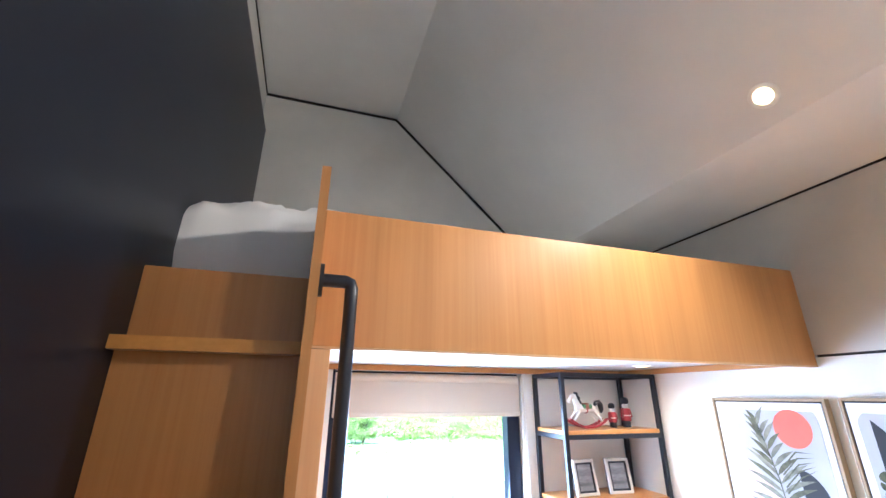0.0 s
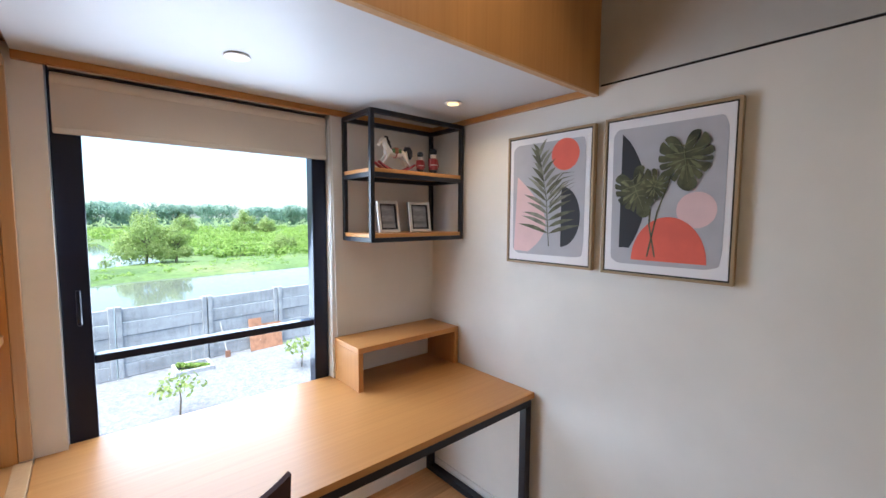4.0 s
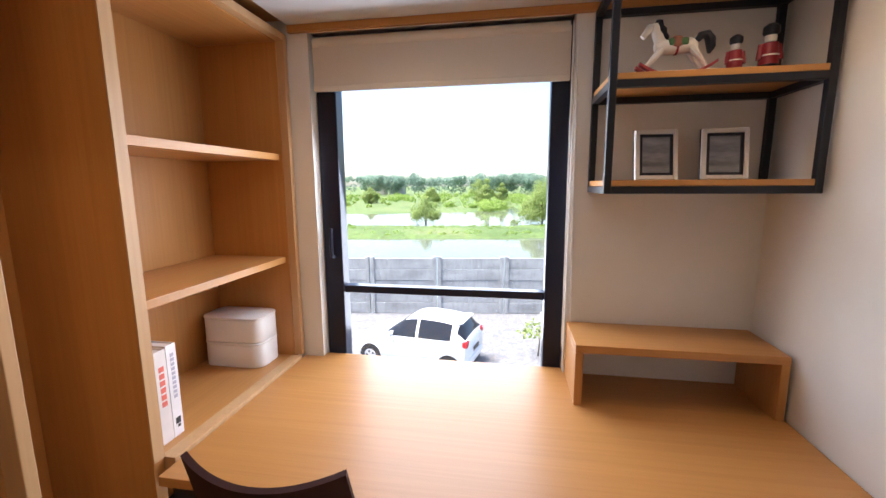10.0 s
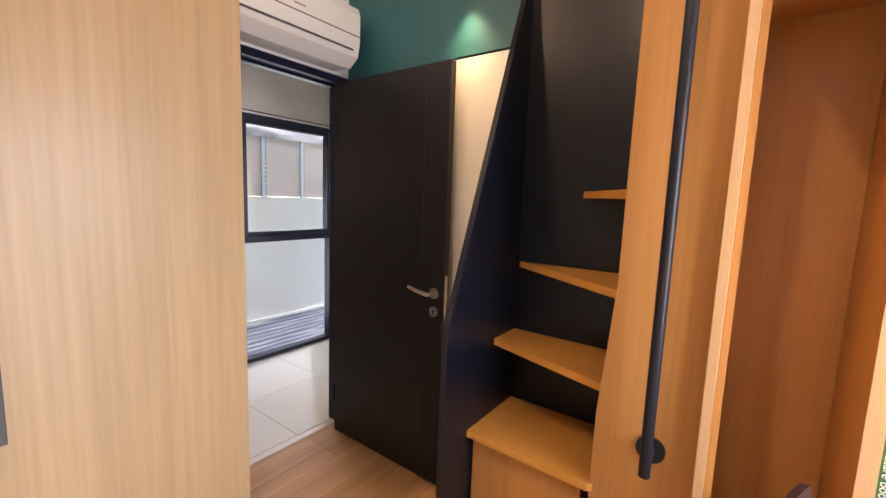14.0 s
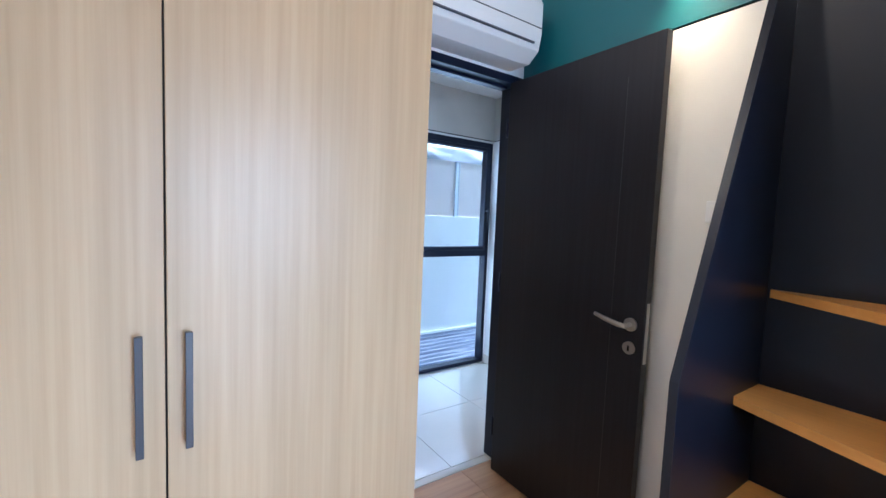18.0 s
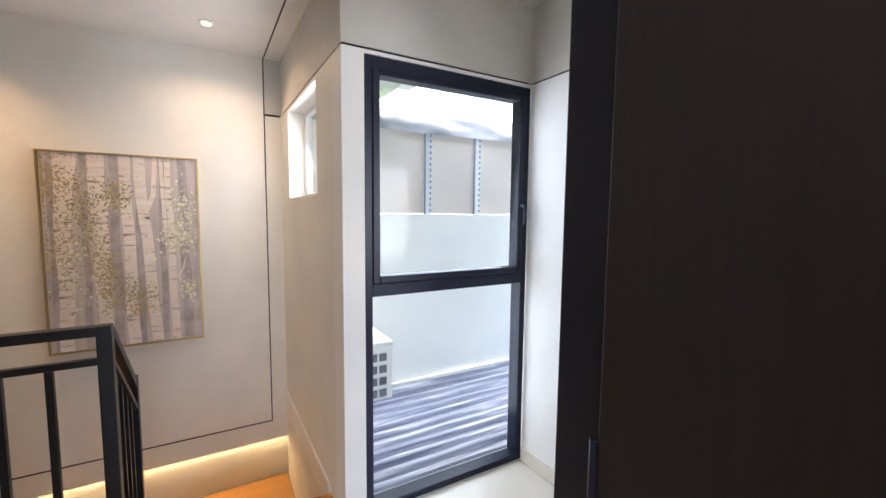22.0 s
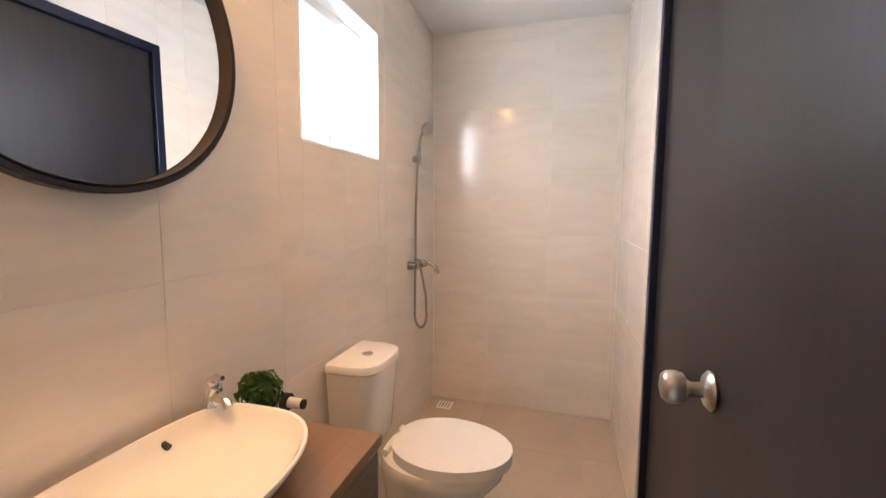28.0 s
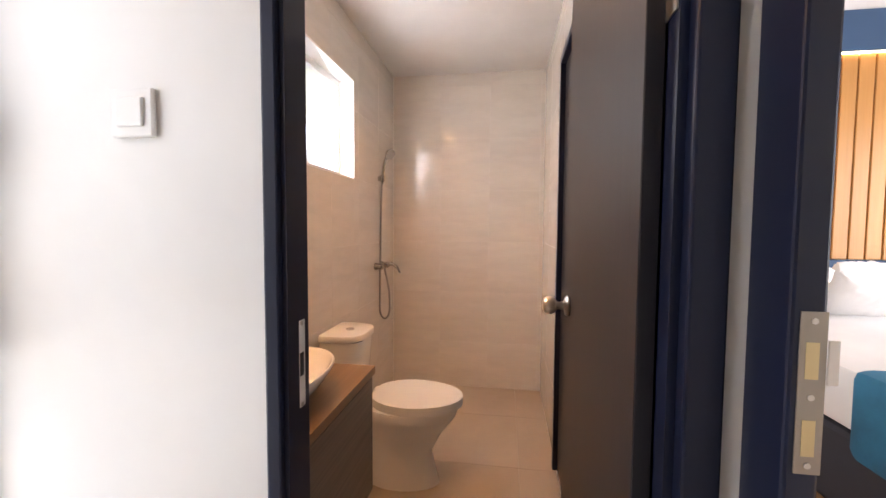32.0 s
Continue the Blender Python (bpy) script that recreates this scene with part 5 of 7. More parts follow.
cnt2.links.new(hs, cob.inputs["Base Color"])
bump(cnt2, cob, vo.outputs["Distance"], 0.6, 0.03)


def slope_y(x):
    """The line of the yard wall."""
    return 14.9 + 0.14 * x


bm = prism(bmesh.new(), [(-40, 0.3), (30, 0.3), (30, slope_y(30)), (-40, slope_y(-40))], "z", GZ - 0.5, GZ)
solo("pavement", bm, cobm, "grey cobbled yard behind the house", kind="structure")
wm, wnt2, wb = nodes_of("canal_water", 0.04, 0, (0.13, 0.14, 0.11))
wv = noise_tex(wnt2, coords(wnt2, (1, 3, 1)), 0.8, 3)
bump(wnt2, wb, wv, 0.05, 0.05)
solo("water", prism(bmesh.new(), [(-120, slope_y(-120) + 0.3), (90, slope_y(90) + 0.3), (90, 43.0), (8, 42.5), (-6, 40.5), (-30, 37.0), (-120, 24.0)], "z", GZ - 0.6, GZ - 0.33), wm, "still canal behind the wall", kind="structure")
solo("water_far", prism(bmesh.new(), [(-140, 42.0), (-40, 50.0), (-18, 53.5), (-6, 52.0), (0, 55.0), (5, 59.0), (4, 68.0), (0.8, 84.0), (-0.6, 107.0), (-2.6, 107.0), (-2.2, 85.0), (-8, 83.0), (-16, 79.0), (-28, 75.0), (-60, 74.0), (-140, 66.0)], "z", GZ - 0.6, GZ - 0.335), wm, "second stretch of still water", kind="structure")

CONC, knt, kb = nodes_of("weathered_concrete", 0.88)
ka = noise_tex(knt, coords(knt, (0.35, 1, 1.3), rnd=25), 1.6, 6, 0.6)
kc = ramp(knt, ka, [(0.28, (0.25, 0.25, 0.245)), (0.46, (0.35, 0.35, 0.345)), (0.72, (0.44, 0.44, 0.43))])
kf = noise_tex(knt, coords(knt, (6, 6, 1.2), rnd=25), 1.5, 4)
kv = ramp(knt, kf, [(0.34, (0.82, 0.82, 0.81)), (0.55, (1, 1, 1))])
knt.links.new(mixed(knt, kc, kv, 1.0), kb.inputs["Base Color"])
bump(knt, kb, ka, 0.4, 0.01)
yw = thing("yard_wall", (0, 14.9, GZ), "weathered precast concrete panel wall round the yard", "wall")
wall_turn = Matrix.Translation((0, 14.9, GZ)) @ Matrix.Rotation(math.atan(0.14), 4, "Z")
yw.matrix_basis = wall_turn
pmesh = mesh_from(boxes(((-1.19, -0.035, 0.008), (1.19, 0.035, 0.452)), bev=0.012), "panel", CONC)
qmesh = mesh_from(boxes(((-0.075, -0.09, 0), (0.075, 0.09, 2.36)), bev=0.012), "post", CONC)
for n in range(-9, 6):
    for dx in (-0.10, 0.10):
        q = new("post", qmesh)
        q.parent, q.location = yw, (n * 2.72 + 1.55 + dx, 0, 0)
    for k in range(5):
        q = new("panel", pmesh)
        q.parent, q.location = yw, (n * 2.72 + 2.91, 0.01 * ((n * 3 + k) % 3 - 1), 0.46 * k)


def tree(name, x, y, h, spread, seed, label, leaf, n=900, size=0.16):
    t = thing(name, (x, y, GZ - 0.35), label, "tree", group="trees by the water")
    rnd = random.Random(seed)
    z0 = GZ - 0.35
    bm = bmesh.new()
    sweep(bm, [(x, y, z0), (x + 0.1, y, z0 + h * 0.25), (x - 0.05, y + 0.1, z0 + h * 0.6)], [0.06 * h ** 0.6, 0.045 * h ** 0.6, 0.02], 8)
    ends = []
    for k in range(7):
        a = 2 * math.pi * k / 7 + rnd.uniform(-0.3, 0.3)
        b = rnd.uniform(0.2, 0.45)
        e = Vector((x + spread * 0.6 * math.cos(a), y + spread * 0.6 * math.sin(a), z0 + h * rnd.uniform(0.24, 0.66)))
        sweep(bm, [(x, y, z0 + h * b), (Vector((x, y, z0 + h * b)) + e) / 2 + Vector((0, 0, 0.1 * h)), e], [0.03 * h ** 0.5, 0.02 * h ** 0.5, 0.008], 6)
        ends.append(e)
    part("trunk", bm, BARK, t)
    bm = bmesh.new()
    for k in range(7):
        a = 2 * math.pi * k / 7 + rnd.uniform(-0.5, 0.5)
        ends.append(Vector((x + spread * 0.72 * math.cos(a), y + spread * 0.72 * math.sin(a), z0 + h * rnd.uniform(0.20, 0.38))))
    for k, e in enumerate(ends + [Vector((x, y, z0 + h * 0.80)), Vector((x, y, z0 + h * 0.62))]):
        leafy(bm, e, spread * rnd.uniform(0.34, 0.50), n // 14, size, seed * 31 + k, 0.7)
    part("crown", bm, leaf, t)
    return t


BARK = paint("bark", (0.10, 0.08, 0.06), 0.9, 0.3, 0.6, 8)
LEAF_A = leaf_mat("willow_leaf", (0.20, 0.28, 0.07), (0.40, 0.49, 0.16))
# Horizon leaves: distance haze is put into the colour, paler and bluer.
LEAF_HAZED = leaf_mat("hazed_far_leaf", (0.19, 0.30, 0.22), (0.29, 0.41, 0.31))
LEAF_C = leaf_mat("reed_leaf", (0.16, 0.27, 0.04), (0.36, 0.48, 0.11))

tree("willow_tree", 3.2, 56.4, 6.3, 3.3, 1, "round light green willow on the canal bank", LEAF_A, 9500, 0.12)
tree("willow_tree", 5.9, 54.8, 4.9, 1.75, 11, "smaller willow leaning beside the large one", LEAF_A, 3200, 0.12)
tree("willow_tree", -13.4, 57.3, 4.1, 2.2, 2, "sparse leaning willow on the canal bank", LEAF_A, 4200, 0.11)
tree("willow_tree", -0.6, 53.2, 1.6, 0.7, 12, "small bare shrub at the water's edge", LEAF_A, 420, 0.07)
tree("willow_tree", -25.0, 122.0, 5.0, 2.4, 3, "round green tree in the marsh", LEAF_A, 5000, 0.18)
for x, y, h, w, k in ((-8.6, 125, 8.2, 2.3, 4), (-4.1, 126, 6.8, 1.9, 13), (-9.2, 116, 5.0, 2.4, 14), (31.4, 122, 8.2, 3.3, 5), (39.0, 128, 5.6, 3.0, 15), (-44.0, 120, 5.3, 2.5, 6), (-15.5, 178, 8.8, 4.2, 16), (21.0, 150, 6.2, 3.6, 17), (52.0, 118, 6.0, 3.2, 18)):
    tree("willow_tree", x, y, h, w, k, "round green tree in the marsh", LEAF_A, 2600, 0.22)
tree("willow_tree", 22.0, 66.0, 2.6, 2.4, 7, "bushy willow in the reeds", LEAF_A, 5000, 0.13)


def clumps(name, n, region, size, leaf, label, seed, each=26, leafsize=0.2):
    """Low bushes and reeds scattered over a stretch of ground, as one mass."""
    rnd = random.Random(seed)
    bm = bmesh.new()
    for k in range(n):
        x, y = region(rnd)
        s = size * rnd.uniform(0.5, 1.4)
        leafy(bm, (x, y, GZ - 0.35 + s * 0.35), s, each, leafsize * rnd.uniform(0.8, 1.3), seed * 999 + k, 0.5)
    return solo(name, bm, leaf, label, kind="stuff")


def bank_front(x):
    return 37.0 + (x + 30) * 0.146 if x < -6 else 40.5 + (x + 6) * 0.12


def on_bank(r):
    x = r.uniform(-60, 34)
    return x, bank_front(x) + r.uniform(1.0, 11.5)


def in_marsh(r):
    x = r.uniform(-110, 110)
    y = r.uniform(92, 215)
    return (x, y) if not (-3.5 < x < 1.5 and y < 110) else (x + 14, y)


def right_marsh(r):
    return r.uniform(9, 64), r.uniform(56, 118)


def on_island(r):
    return r.uniform(-8.5, -2.8), r.uniform(84.5, 114)


clumps("reeds", 420, on_bank, 0.42, LEAF_C, "low green reeds along the canal bank", 21, 44, 0.12)
clumps("reeds", 400, right_marsh, 1.35, LEAF_C, "dense green reed beds", 22, 120, 0.20)
clumps("reeds", 60, on_island, 1.3, LEAF_C, "dense bushes on an island in the water", 24, 110, 0.20)
clumps("reeds", 560, in_marsh, 1.35, LEAF_C, "green bushes over the marsh", 23, 60, 0.30)


def bank_mesh(seed):
    """The raised strip of earth between the two waters."""
    bm = bmesh.new()
    xs = [-130 + 4.0 * k for k in range(56)]
    rows = []
    for x in xs:
        f = bank_front(max(x, -60)) - (max(0, -60 - x) * 0.146) + 0.6 * noise.noise(Vector((x * 0.2, 0, 0)))
        h = GZ - 0.36
        w = 12.0 if x < 2 else 14
        rows.append([bm.verts.new((x, f, h)), bm.verts.new((x, f + 0.9, h + 0.28)), bm.verts.new((x, f + 6, h + 0.42)), bm.verts.new((x, f + w - 1, h + 0.25)), bm.verts.new((x, f + w, h))])
    for a, b in zip(rows, rows[1:]):
        for k in range(4):
            bm.faces.new((a[k], b[k], b[k + 1], a[k + 1]))
    return bm


solo("bank", bank_mesh(3), gm, "grassy earth bank between two waters", kind="structure", smooth=True)


def treeline(r):
    a = r.uniform(-1.25, 1.05)
    d = r.uniform(235, 262)
    return d * math.sin(a), d * math.cos(a)


rnd = random.Random(8)
bm = bmesh.new()
for k in range(240):
    x, y = treeline(rnd)
    h, w = rnd.uniform(9.5, 13.0), rnd.uniform(5.0, 9.0)
    for q in range(5):
        leafy(bm, (x + rnd.uniform(-0.6, 0.6) * w, y + rnd.uniform(-3, 3), GZ + h * rnd.uniform(0.55, 0.80)), h * rnd.uniform(0.20, 0.30), 90, 0.55, 7000 + k * 7 + q, 0.7)
    leafy(bm, (x, y + 2, GZ + h * 0.3), h * 0.34, 70, 0.65, 17000 + k, 0.7)
# The row's pale blue-green holds the haze; no mist is modelled.
solo("far_trees", bm, LEAF_HAZED, "row of trees on the horizon, haze mixed into their green", kind="stuff")
for x, y, w, h, c in ((-190, 262, 16, 15, (0.5, 0.52, 0.55)), (-168, 262, 10, 12, (0.5, 0.52, 0.55)), (-80, 232, 9, 5, (0.6, 0.57, 0.52)), (-68, 232, 8, 5.5, (0.5, 0.5, 0.5))):
    hs_t = thing("far_house", (x, y, GZ), "distant pale building behind the trees", "building", group="far houses")
    part("wall", boxes(((x - w / 2, y, GZ), (x + w / 2, y + 8, GZ + h))), paint("house_wall", c, 0.8), hs_t)
    part("roof", prism(bmesh.new(), [(y - 0.5, GZ + h), (y + 8.5, GZ + h), (y + 4, GZ + h + 2.2)], "x", x - w / 2 - 0.4, x + w / 2 + 0.4), paint("house_roof", (0.22, 0.12, 0.09), 0.8), hs_t)
    for k in range(4):
        part("window", boxes(((x - w / 2 + w * (0.15 + 0.2 * k), y - 0.05, GZ + h * 0.62), (x - w / 2 + w * (0.25 + 0.2 * k), y - 0.01, GZ + h * 0.80))), BLACKM, hs_t)

# yard things
CAR_AT = Matrix.Translation((-3.62, 9.86, GZ)) @ Matrix.Rotation(radians(-12.2), 4, "Z")
CARW = paint("white_car_paint", (0.78, 0.79, 0.80), 0.15, 0.01, 0.0)
CARG, _, _ = nodes_of("dark_car_glass", 0.05, 0, (0.012, 0.014, 0.018))
TYRE = paint("tyre_rubber", (0.02, 0.02, 0.02), 0.8)
RED, _, _ = nodes_of("red_lamp", 0.15, 0, (0.45, 0.015, 0.02))
car = thing("parked_car", (0, 0, 0), "small white hatchback parked in the cobbled yard", "car")


def car_section(x):
    """Half width at belt, sill height, belt height, roof height and roof half width along the car; nose at -x."""
    pts = [(-1.80, 0.62, 0.36, 0.60, 0.62, 0.50), (-1.70, 0.74, 0.26, 0.72, 0.74, 0.60), (-1.35, 0.81, 0.22, 0.84, 0.87, 0.66), (-0.80, 0.825, 0.22, 0.94, 0.98, 0.68), (-0.72, 0.825, 0.22, 0.95, 1.02, 0.66), (-0.05, 0.83, 0.22, 0.98, 1.45, 0.57), (0.35, 0.83, 0.22, 0.99, 1.51, 0.57), (1.0, 0.825, 0.22, 1.01, 1.49, 0.56), (1.45, 0.81, 0.24, 1.03, 1.43, 0.55), (1.74, 0.77, 0.30, 1.02, 1.10, 0.62), (1.82, 0.68, 0.38, 0.90, 0.94, 0.58)]
    for a, b in zip(pts, pts[1:]):
        if a[0] <= x <= b[0]:
            k = (x - a[0]) / (b[0] - a[0])
            return [p + (q - p) * k for p, q in zip(a[1:], b[1:])]
    return list(pts[-1][1:])


bm = bmesh.new()
rings = []
N = 46
for k in range(N):
    x = -1.80 + 3.62 * k / (N - 1)
    w, s, b, r, rw = car_section(x)
    half = [(0, s), (w * 0.9, s), (w, s + 0.12), (w * 1.0, b * 0.75), (w * 0.97, b), (w + (rw - w) * 0.5, b + (r - b) * 0.55), (rw, r - 0.03), (rw * 0.6, r), (0, r + 0.012)]
    ring = [(y, z) for y, z in half] + [(-y, z) for y, z in reversed(half[1:-1])]
    rings.append([bm.verts.new((x, y, z)) for y, z in ring])
for k, (a, b) in enumerate(zip(rings, rings[1:])):
    for j in range(len(a)):
        f = bm.faces.new((a[j], a[(j + 1) % len(a)], b[(j + 1) % len(a)], b[j]))
        x = (a[0].co.x + b[0].co.x) / 2
        z = sum(v.co.z for v in f.verts) / 4
        if j in (4, 5, 10, 11) and -0.42 < x < 1.30 and not 0.33 < x < 0.41:
            f.material_index = 1 if z > 1.02 else 0
        if j in (6, 7, 8, 9, 5, 10) and -0.66 < x < -0.10:
            f.material_index = 1
        if j in (5, 6, 7, 8, 9, 10) and 1.50 < x < 1.74 and z > 1.08:
            f.material_index = 1
bm.faces.new(rings[0][::-1])
bm.faces.new(rings[-1])
part("body", bm, [CARW, CARG], car, smooth=True)
for x in (-1.16, 1.29):
    for s in (-1, 1):
        wl = part("wheel", cyl(bmesh.new(), (x, s * 0.66, 0.28), (x, s * 0.835, 0.28), 0.285, seg=28), TYRE, car)
        part("rim", cyl(bmesh.new(), (x, s * 0.80, 0.28), (x, s * 0.842, 0.28), 0.19, seg=20), paint("alloy", (0.45, 0.45, 0.46), 0.4), wl)
        bm = bmesh.new()
        for k in range(5):
            a = 2 * math.pi * k / 5
            cyl(bm, (x + 0.11 * math.cos(a + 0.63), s * 0.8405, 0.28 + 0.11 * math.sin(a + 0.63)), (x + 0.11 * math.cos(a + 0.63), s * 0.8435, 0.28 + 0.11 * math.sin(a + 0.63)), 0.036, seg=8)
        part("rim_gap", bm, TYRE, wl)
        arch = bmesh.new()
        cyl(arch, (x, s * 0.80, 0.29), (x, s * 0.829, 0.29), 0.34, seg=28)
        part("wheel_arch", arch, TYRE, car)
for s in (-1, 1):
    part("tail_lamp", boxes(((1.66, s * 0.56, 0.86), (1.815, s * 0.775, 1.04)), bev=0.03), RED, car)
    part("headlight", boxes(((-1.76, s * 0.46, 0.62), (-1.50, s * 0.74, 0.74)), bev=0.04), paint("headlight_lens", (0.55, 0.57, 0.60), 0.08) if s < 0 else bpy.data.materials["headlight_lens"], car)
    part("door_handle", boxes(((0.15, s * 0.832, 0.86), (0.30, s * 0.85, 0.89)), bev=0.006), CARW, car)
    part("door_handle", boxes(((0.95, s * 0.825, 0.88), (1.10, s * 0.845, 0.91)), bev=0.006), CARW, car)
    part("wing_mirror", boxes(((-0.52, s * 0.83, 0.96), (-0.40, s * 0.99, 1.08)), bev=0.03), CARW, car)
    part("side_strip", boxes(((-0.75, s * 0.826, 0.50), (0.95, s * 0.838, 0.53))), CARW, car)
part("rear_bumper", boxes(((1.70, -0.62, 0.30), (1.86, 0.62, 0.52)), bev=0.05), CARW, car)
part("number_plate", boxes(((1.83, -0.22, 0.62), (1.845, 0.22, 0.74))), BLACKM, car)
part("exhaust_guard", boxes(((1.80, -0.3, 0.26), (1.87, 0.3, 0.34)), bev=0.02), BLACKM, car)
part("roof_spoiler", boxes(((1.40, -0.50, 1.43), (1.60, 0.50, 1.47)), bev=0.015), CARW, car)
car.matrix_basis = CAR_AT


def sapling(x, y, h, seed, n=260):
    t = thing("sapling", (x, y, GZ), "thin young tree with sparse green leaves in the yard", "sapling", group="saplings")
    part("trunk", sweep(bmesh.new(), [(x, y, GZ), (x + 0.03, y, GZ + h * 0.5), (x, y + 0.02, GZ + h)], [0.025, 0.02, 0.01], 8), BARK, t)
    bm = bmesh.new()
    for k in range(6):
        a = k * 1.05
        leafy(bm, (x + 0.38 * math.cos(a), y + 0.38 * math.sin(a), GZ + h * (0.88 + 0.05 * (k % 3))), 0.30, n // 6, 0.075, seed + k, 0.35)
    part("crown", bm, LEAF_A, t)


sapling(-0.02, 10.6, 0.85, 51, 120)
sapling(3.85, 12.0, 0.80, 61, 180)
PALEWOOD = paint("bleached_wood", (0.50, 0.46, 0.40), 0.8, 0.15, 0.2, 8)
pl = thing("planter_bed", (0.85, 14.2, GZ), "low concrete planter with grass and a stake", "planter")
part("rim", boxes(((0.30, 13.7, GZ), (1.45, 13.8, GZ + 0.14)), ((0.30, 14.6, GZ), (1.45, 14.7, GZ + 0.14)), ((0.30, 13.8, GZ), (0.40, 14.6, GZ + 0.14)), ((1.35, 13.8, GZ), (1.45, 14.6, GZ + 0.14))), CONC, pl)
bm = bmesh.new()
for k in range(90):
    leafy(bm, (0.45 + 0.85 * ((k * 37) % 90) / 90, 13.85 + 0.7 * ((k * 53) % 90) / 90, GZ + 0.13), 0.09, 6, 0.06, 900 + k)
part("grass", bm, LEAF_C, pl)
part("stake", cyl(bmesh.new(), (0.85, 14.25, GZ), (0.85, 14.25, GZ + 1.6), 0.014, seg=8), PALEWOOD, pl)
brd = boxes(((-0.65, -0.02, 0), (0.65, 0.02, 1.0)), ((-0.65, -0.02, 1.0), (-0.15, 0.02, 1.26)))
brd.transform(Matrix.Translation((3.6, 14.93, GZ)) @ Matrix.Rotation(radians(-12), 4, "X") @ Matrix.Rotation(radians(8), 4, "Z"))
solo("rusty_board", brd, paint("rusty_board", (0.36, 0.17, 0.09), 0.85, 0.3, 0.3, 5), "rust-brown board leaning on the yard wall", "board")
pole = thing("shovel", (2.1, 15.0, GZ), "old shovel leaning on the yard wall", "shovel")
part("handle", cyl(bmesh.new(), (2.1, 14.75, GZ + 0.1), (1.95, 15.05, GZ + 1.35), 0.018, seg=8), PALEWOOD, pole)
part("blade", boxes(((2.02, 14.72, GZ), (2.2, 14.75, GZ + 0.26)), bev=0.01), paint("rust", (0.25, 0.12, 0.07), 0.8), pole)
solo("lower_roof", boxes(((-2.5, 0.32, -0.30), (0.5, 0.9, -0.22))), paint("pale_green_ledge", (0.42, 0.46, 0.40), 0.7), "pale green ledge below the study window", kind="structure")

# ---- outside, behind the landing window ----
NWALL = paint("pale_green_white", (0.84, 0.86, 0.82), 0.7)
structure("wall_neighbour", NWALL, "pale rendered boundary wall", ((-9.0, -6.40, -3.7), (-2.31, -6.20, 1.405)), ((-9.0, -6.45, -3.7), (-8.8, -4.6, 1.4)))
nb = thing("neighbour_screen", (-4.5, -6.25, 1.4), "screen of pale boards between steel posts on the boundary wall", "screen")
NBOARD = paint("pale_board", (0.72, 0.64, 0.59), 0.7, 0.06)
SLOTM = paint("slot_grey", (0.16, 0.17, 0.20), 0.7)
for n in range(10):
    x = -2.385 - 0.585 * n
    part("steel_post", boxes(((x - 0.035, -6.235, 1.405), (x + 0.035, -6.195, 2.21)), bev=0.004), metal("galvanised", (0.62, 0.66, 0.72), 0.45) if n == 0 else bpy.data.materials["galvanised"], nb)
    slots = bmesh.new()
    for k in range(14):
        bx(slots, (x - 0.028, -6.1948, 1.43 + 0.056 * k), (x - 0.008, -6.1942, 1.455 + 0.056 * k))
    part("slots", slots, SLOTM, nb)["kind"] = "stuff"
    part("board", boxes(((x - 0.5495, -6.255, 1.41), (x - 0.0355, -6.225, 2.21))), NBOARD, nb)
FOIL = paint("silver_foil", (0.27, 0.28, 0.29), 0.42, 0.18, 0.1, 3.0)
bm = bmesh.new()
prev = None
for k in range(131):
    x = -8.8 + 6.48 * k / 130
    cur = []
    for q in range(13):
        a = q / 12
        y = -6.17 - 0.13 * a ** 1.6
        z = 2.18 + 0.27 * math.sin(a * 1.45)
        w = noise.noise(Vector((x * 2.2, a * 2.5, 0.3))) * 0.022 + noise.noise(Vector((x * 9, a * 7, 2.3))) * 0.012
        cur.append(bm.verts.new((x, y + w * 0.8, z + w * (0.3 + a))))
    if prev:
        for q in range(12):
            bm.faces.new((prev[q], prev[q + 1], cur[q + 1], cur[q]))
    prev = cur
part("foil_sheet", bm, FOIL, nb, "creased silver foil sheet over the boards", smooth=True)
solo("eave", boxes(((-8.8, -5.77, 2.53), (-3.10, -4.452, 2.68)), ((-3.0995, -6.9, 2.53), (-2.31, -4.452, 2.68)), ((-3.105, -6.9, 2.47), (-3.085, -5.77, 2.529)), ((-8.8, -5.78, 2.47), (-3.085, -5.76, 2.529))), NWALL, "pale soffit of the eaves", kind="structure")
ROOFM, rnt, rb = nodes_of("blue_grey_sheet", 0.3)
a = noise_tex(rnt, coords(rnt, (0.9, 22, 1)), 1.2, 5, 0.65)
rnt.links.new(ramp(rnt, a, [(0.36, (0.045, 0.058, 0.10)), (0.54, (0.12, 0.145, 0.205)), (0.69, (0.38, 0.41, 0.47))]), rb.inputs["Base Color"])
b2 = noise_tex(rnt, coords(rnt, (2, 5, 1)), 2.0, 4)
bump(rnt, rb, b2, 0.2, 0.004)
rf = thing("sheet_roof", (-5.0, -5.3, -0.4), "corrugated blue-grey sheet roof below the window", "roof", kind="structure")
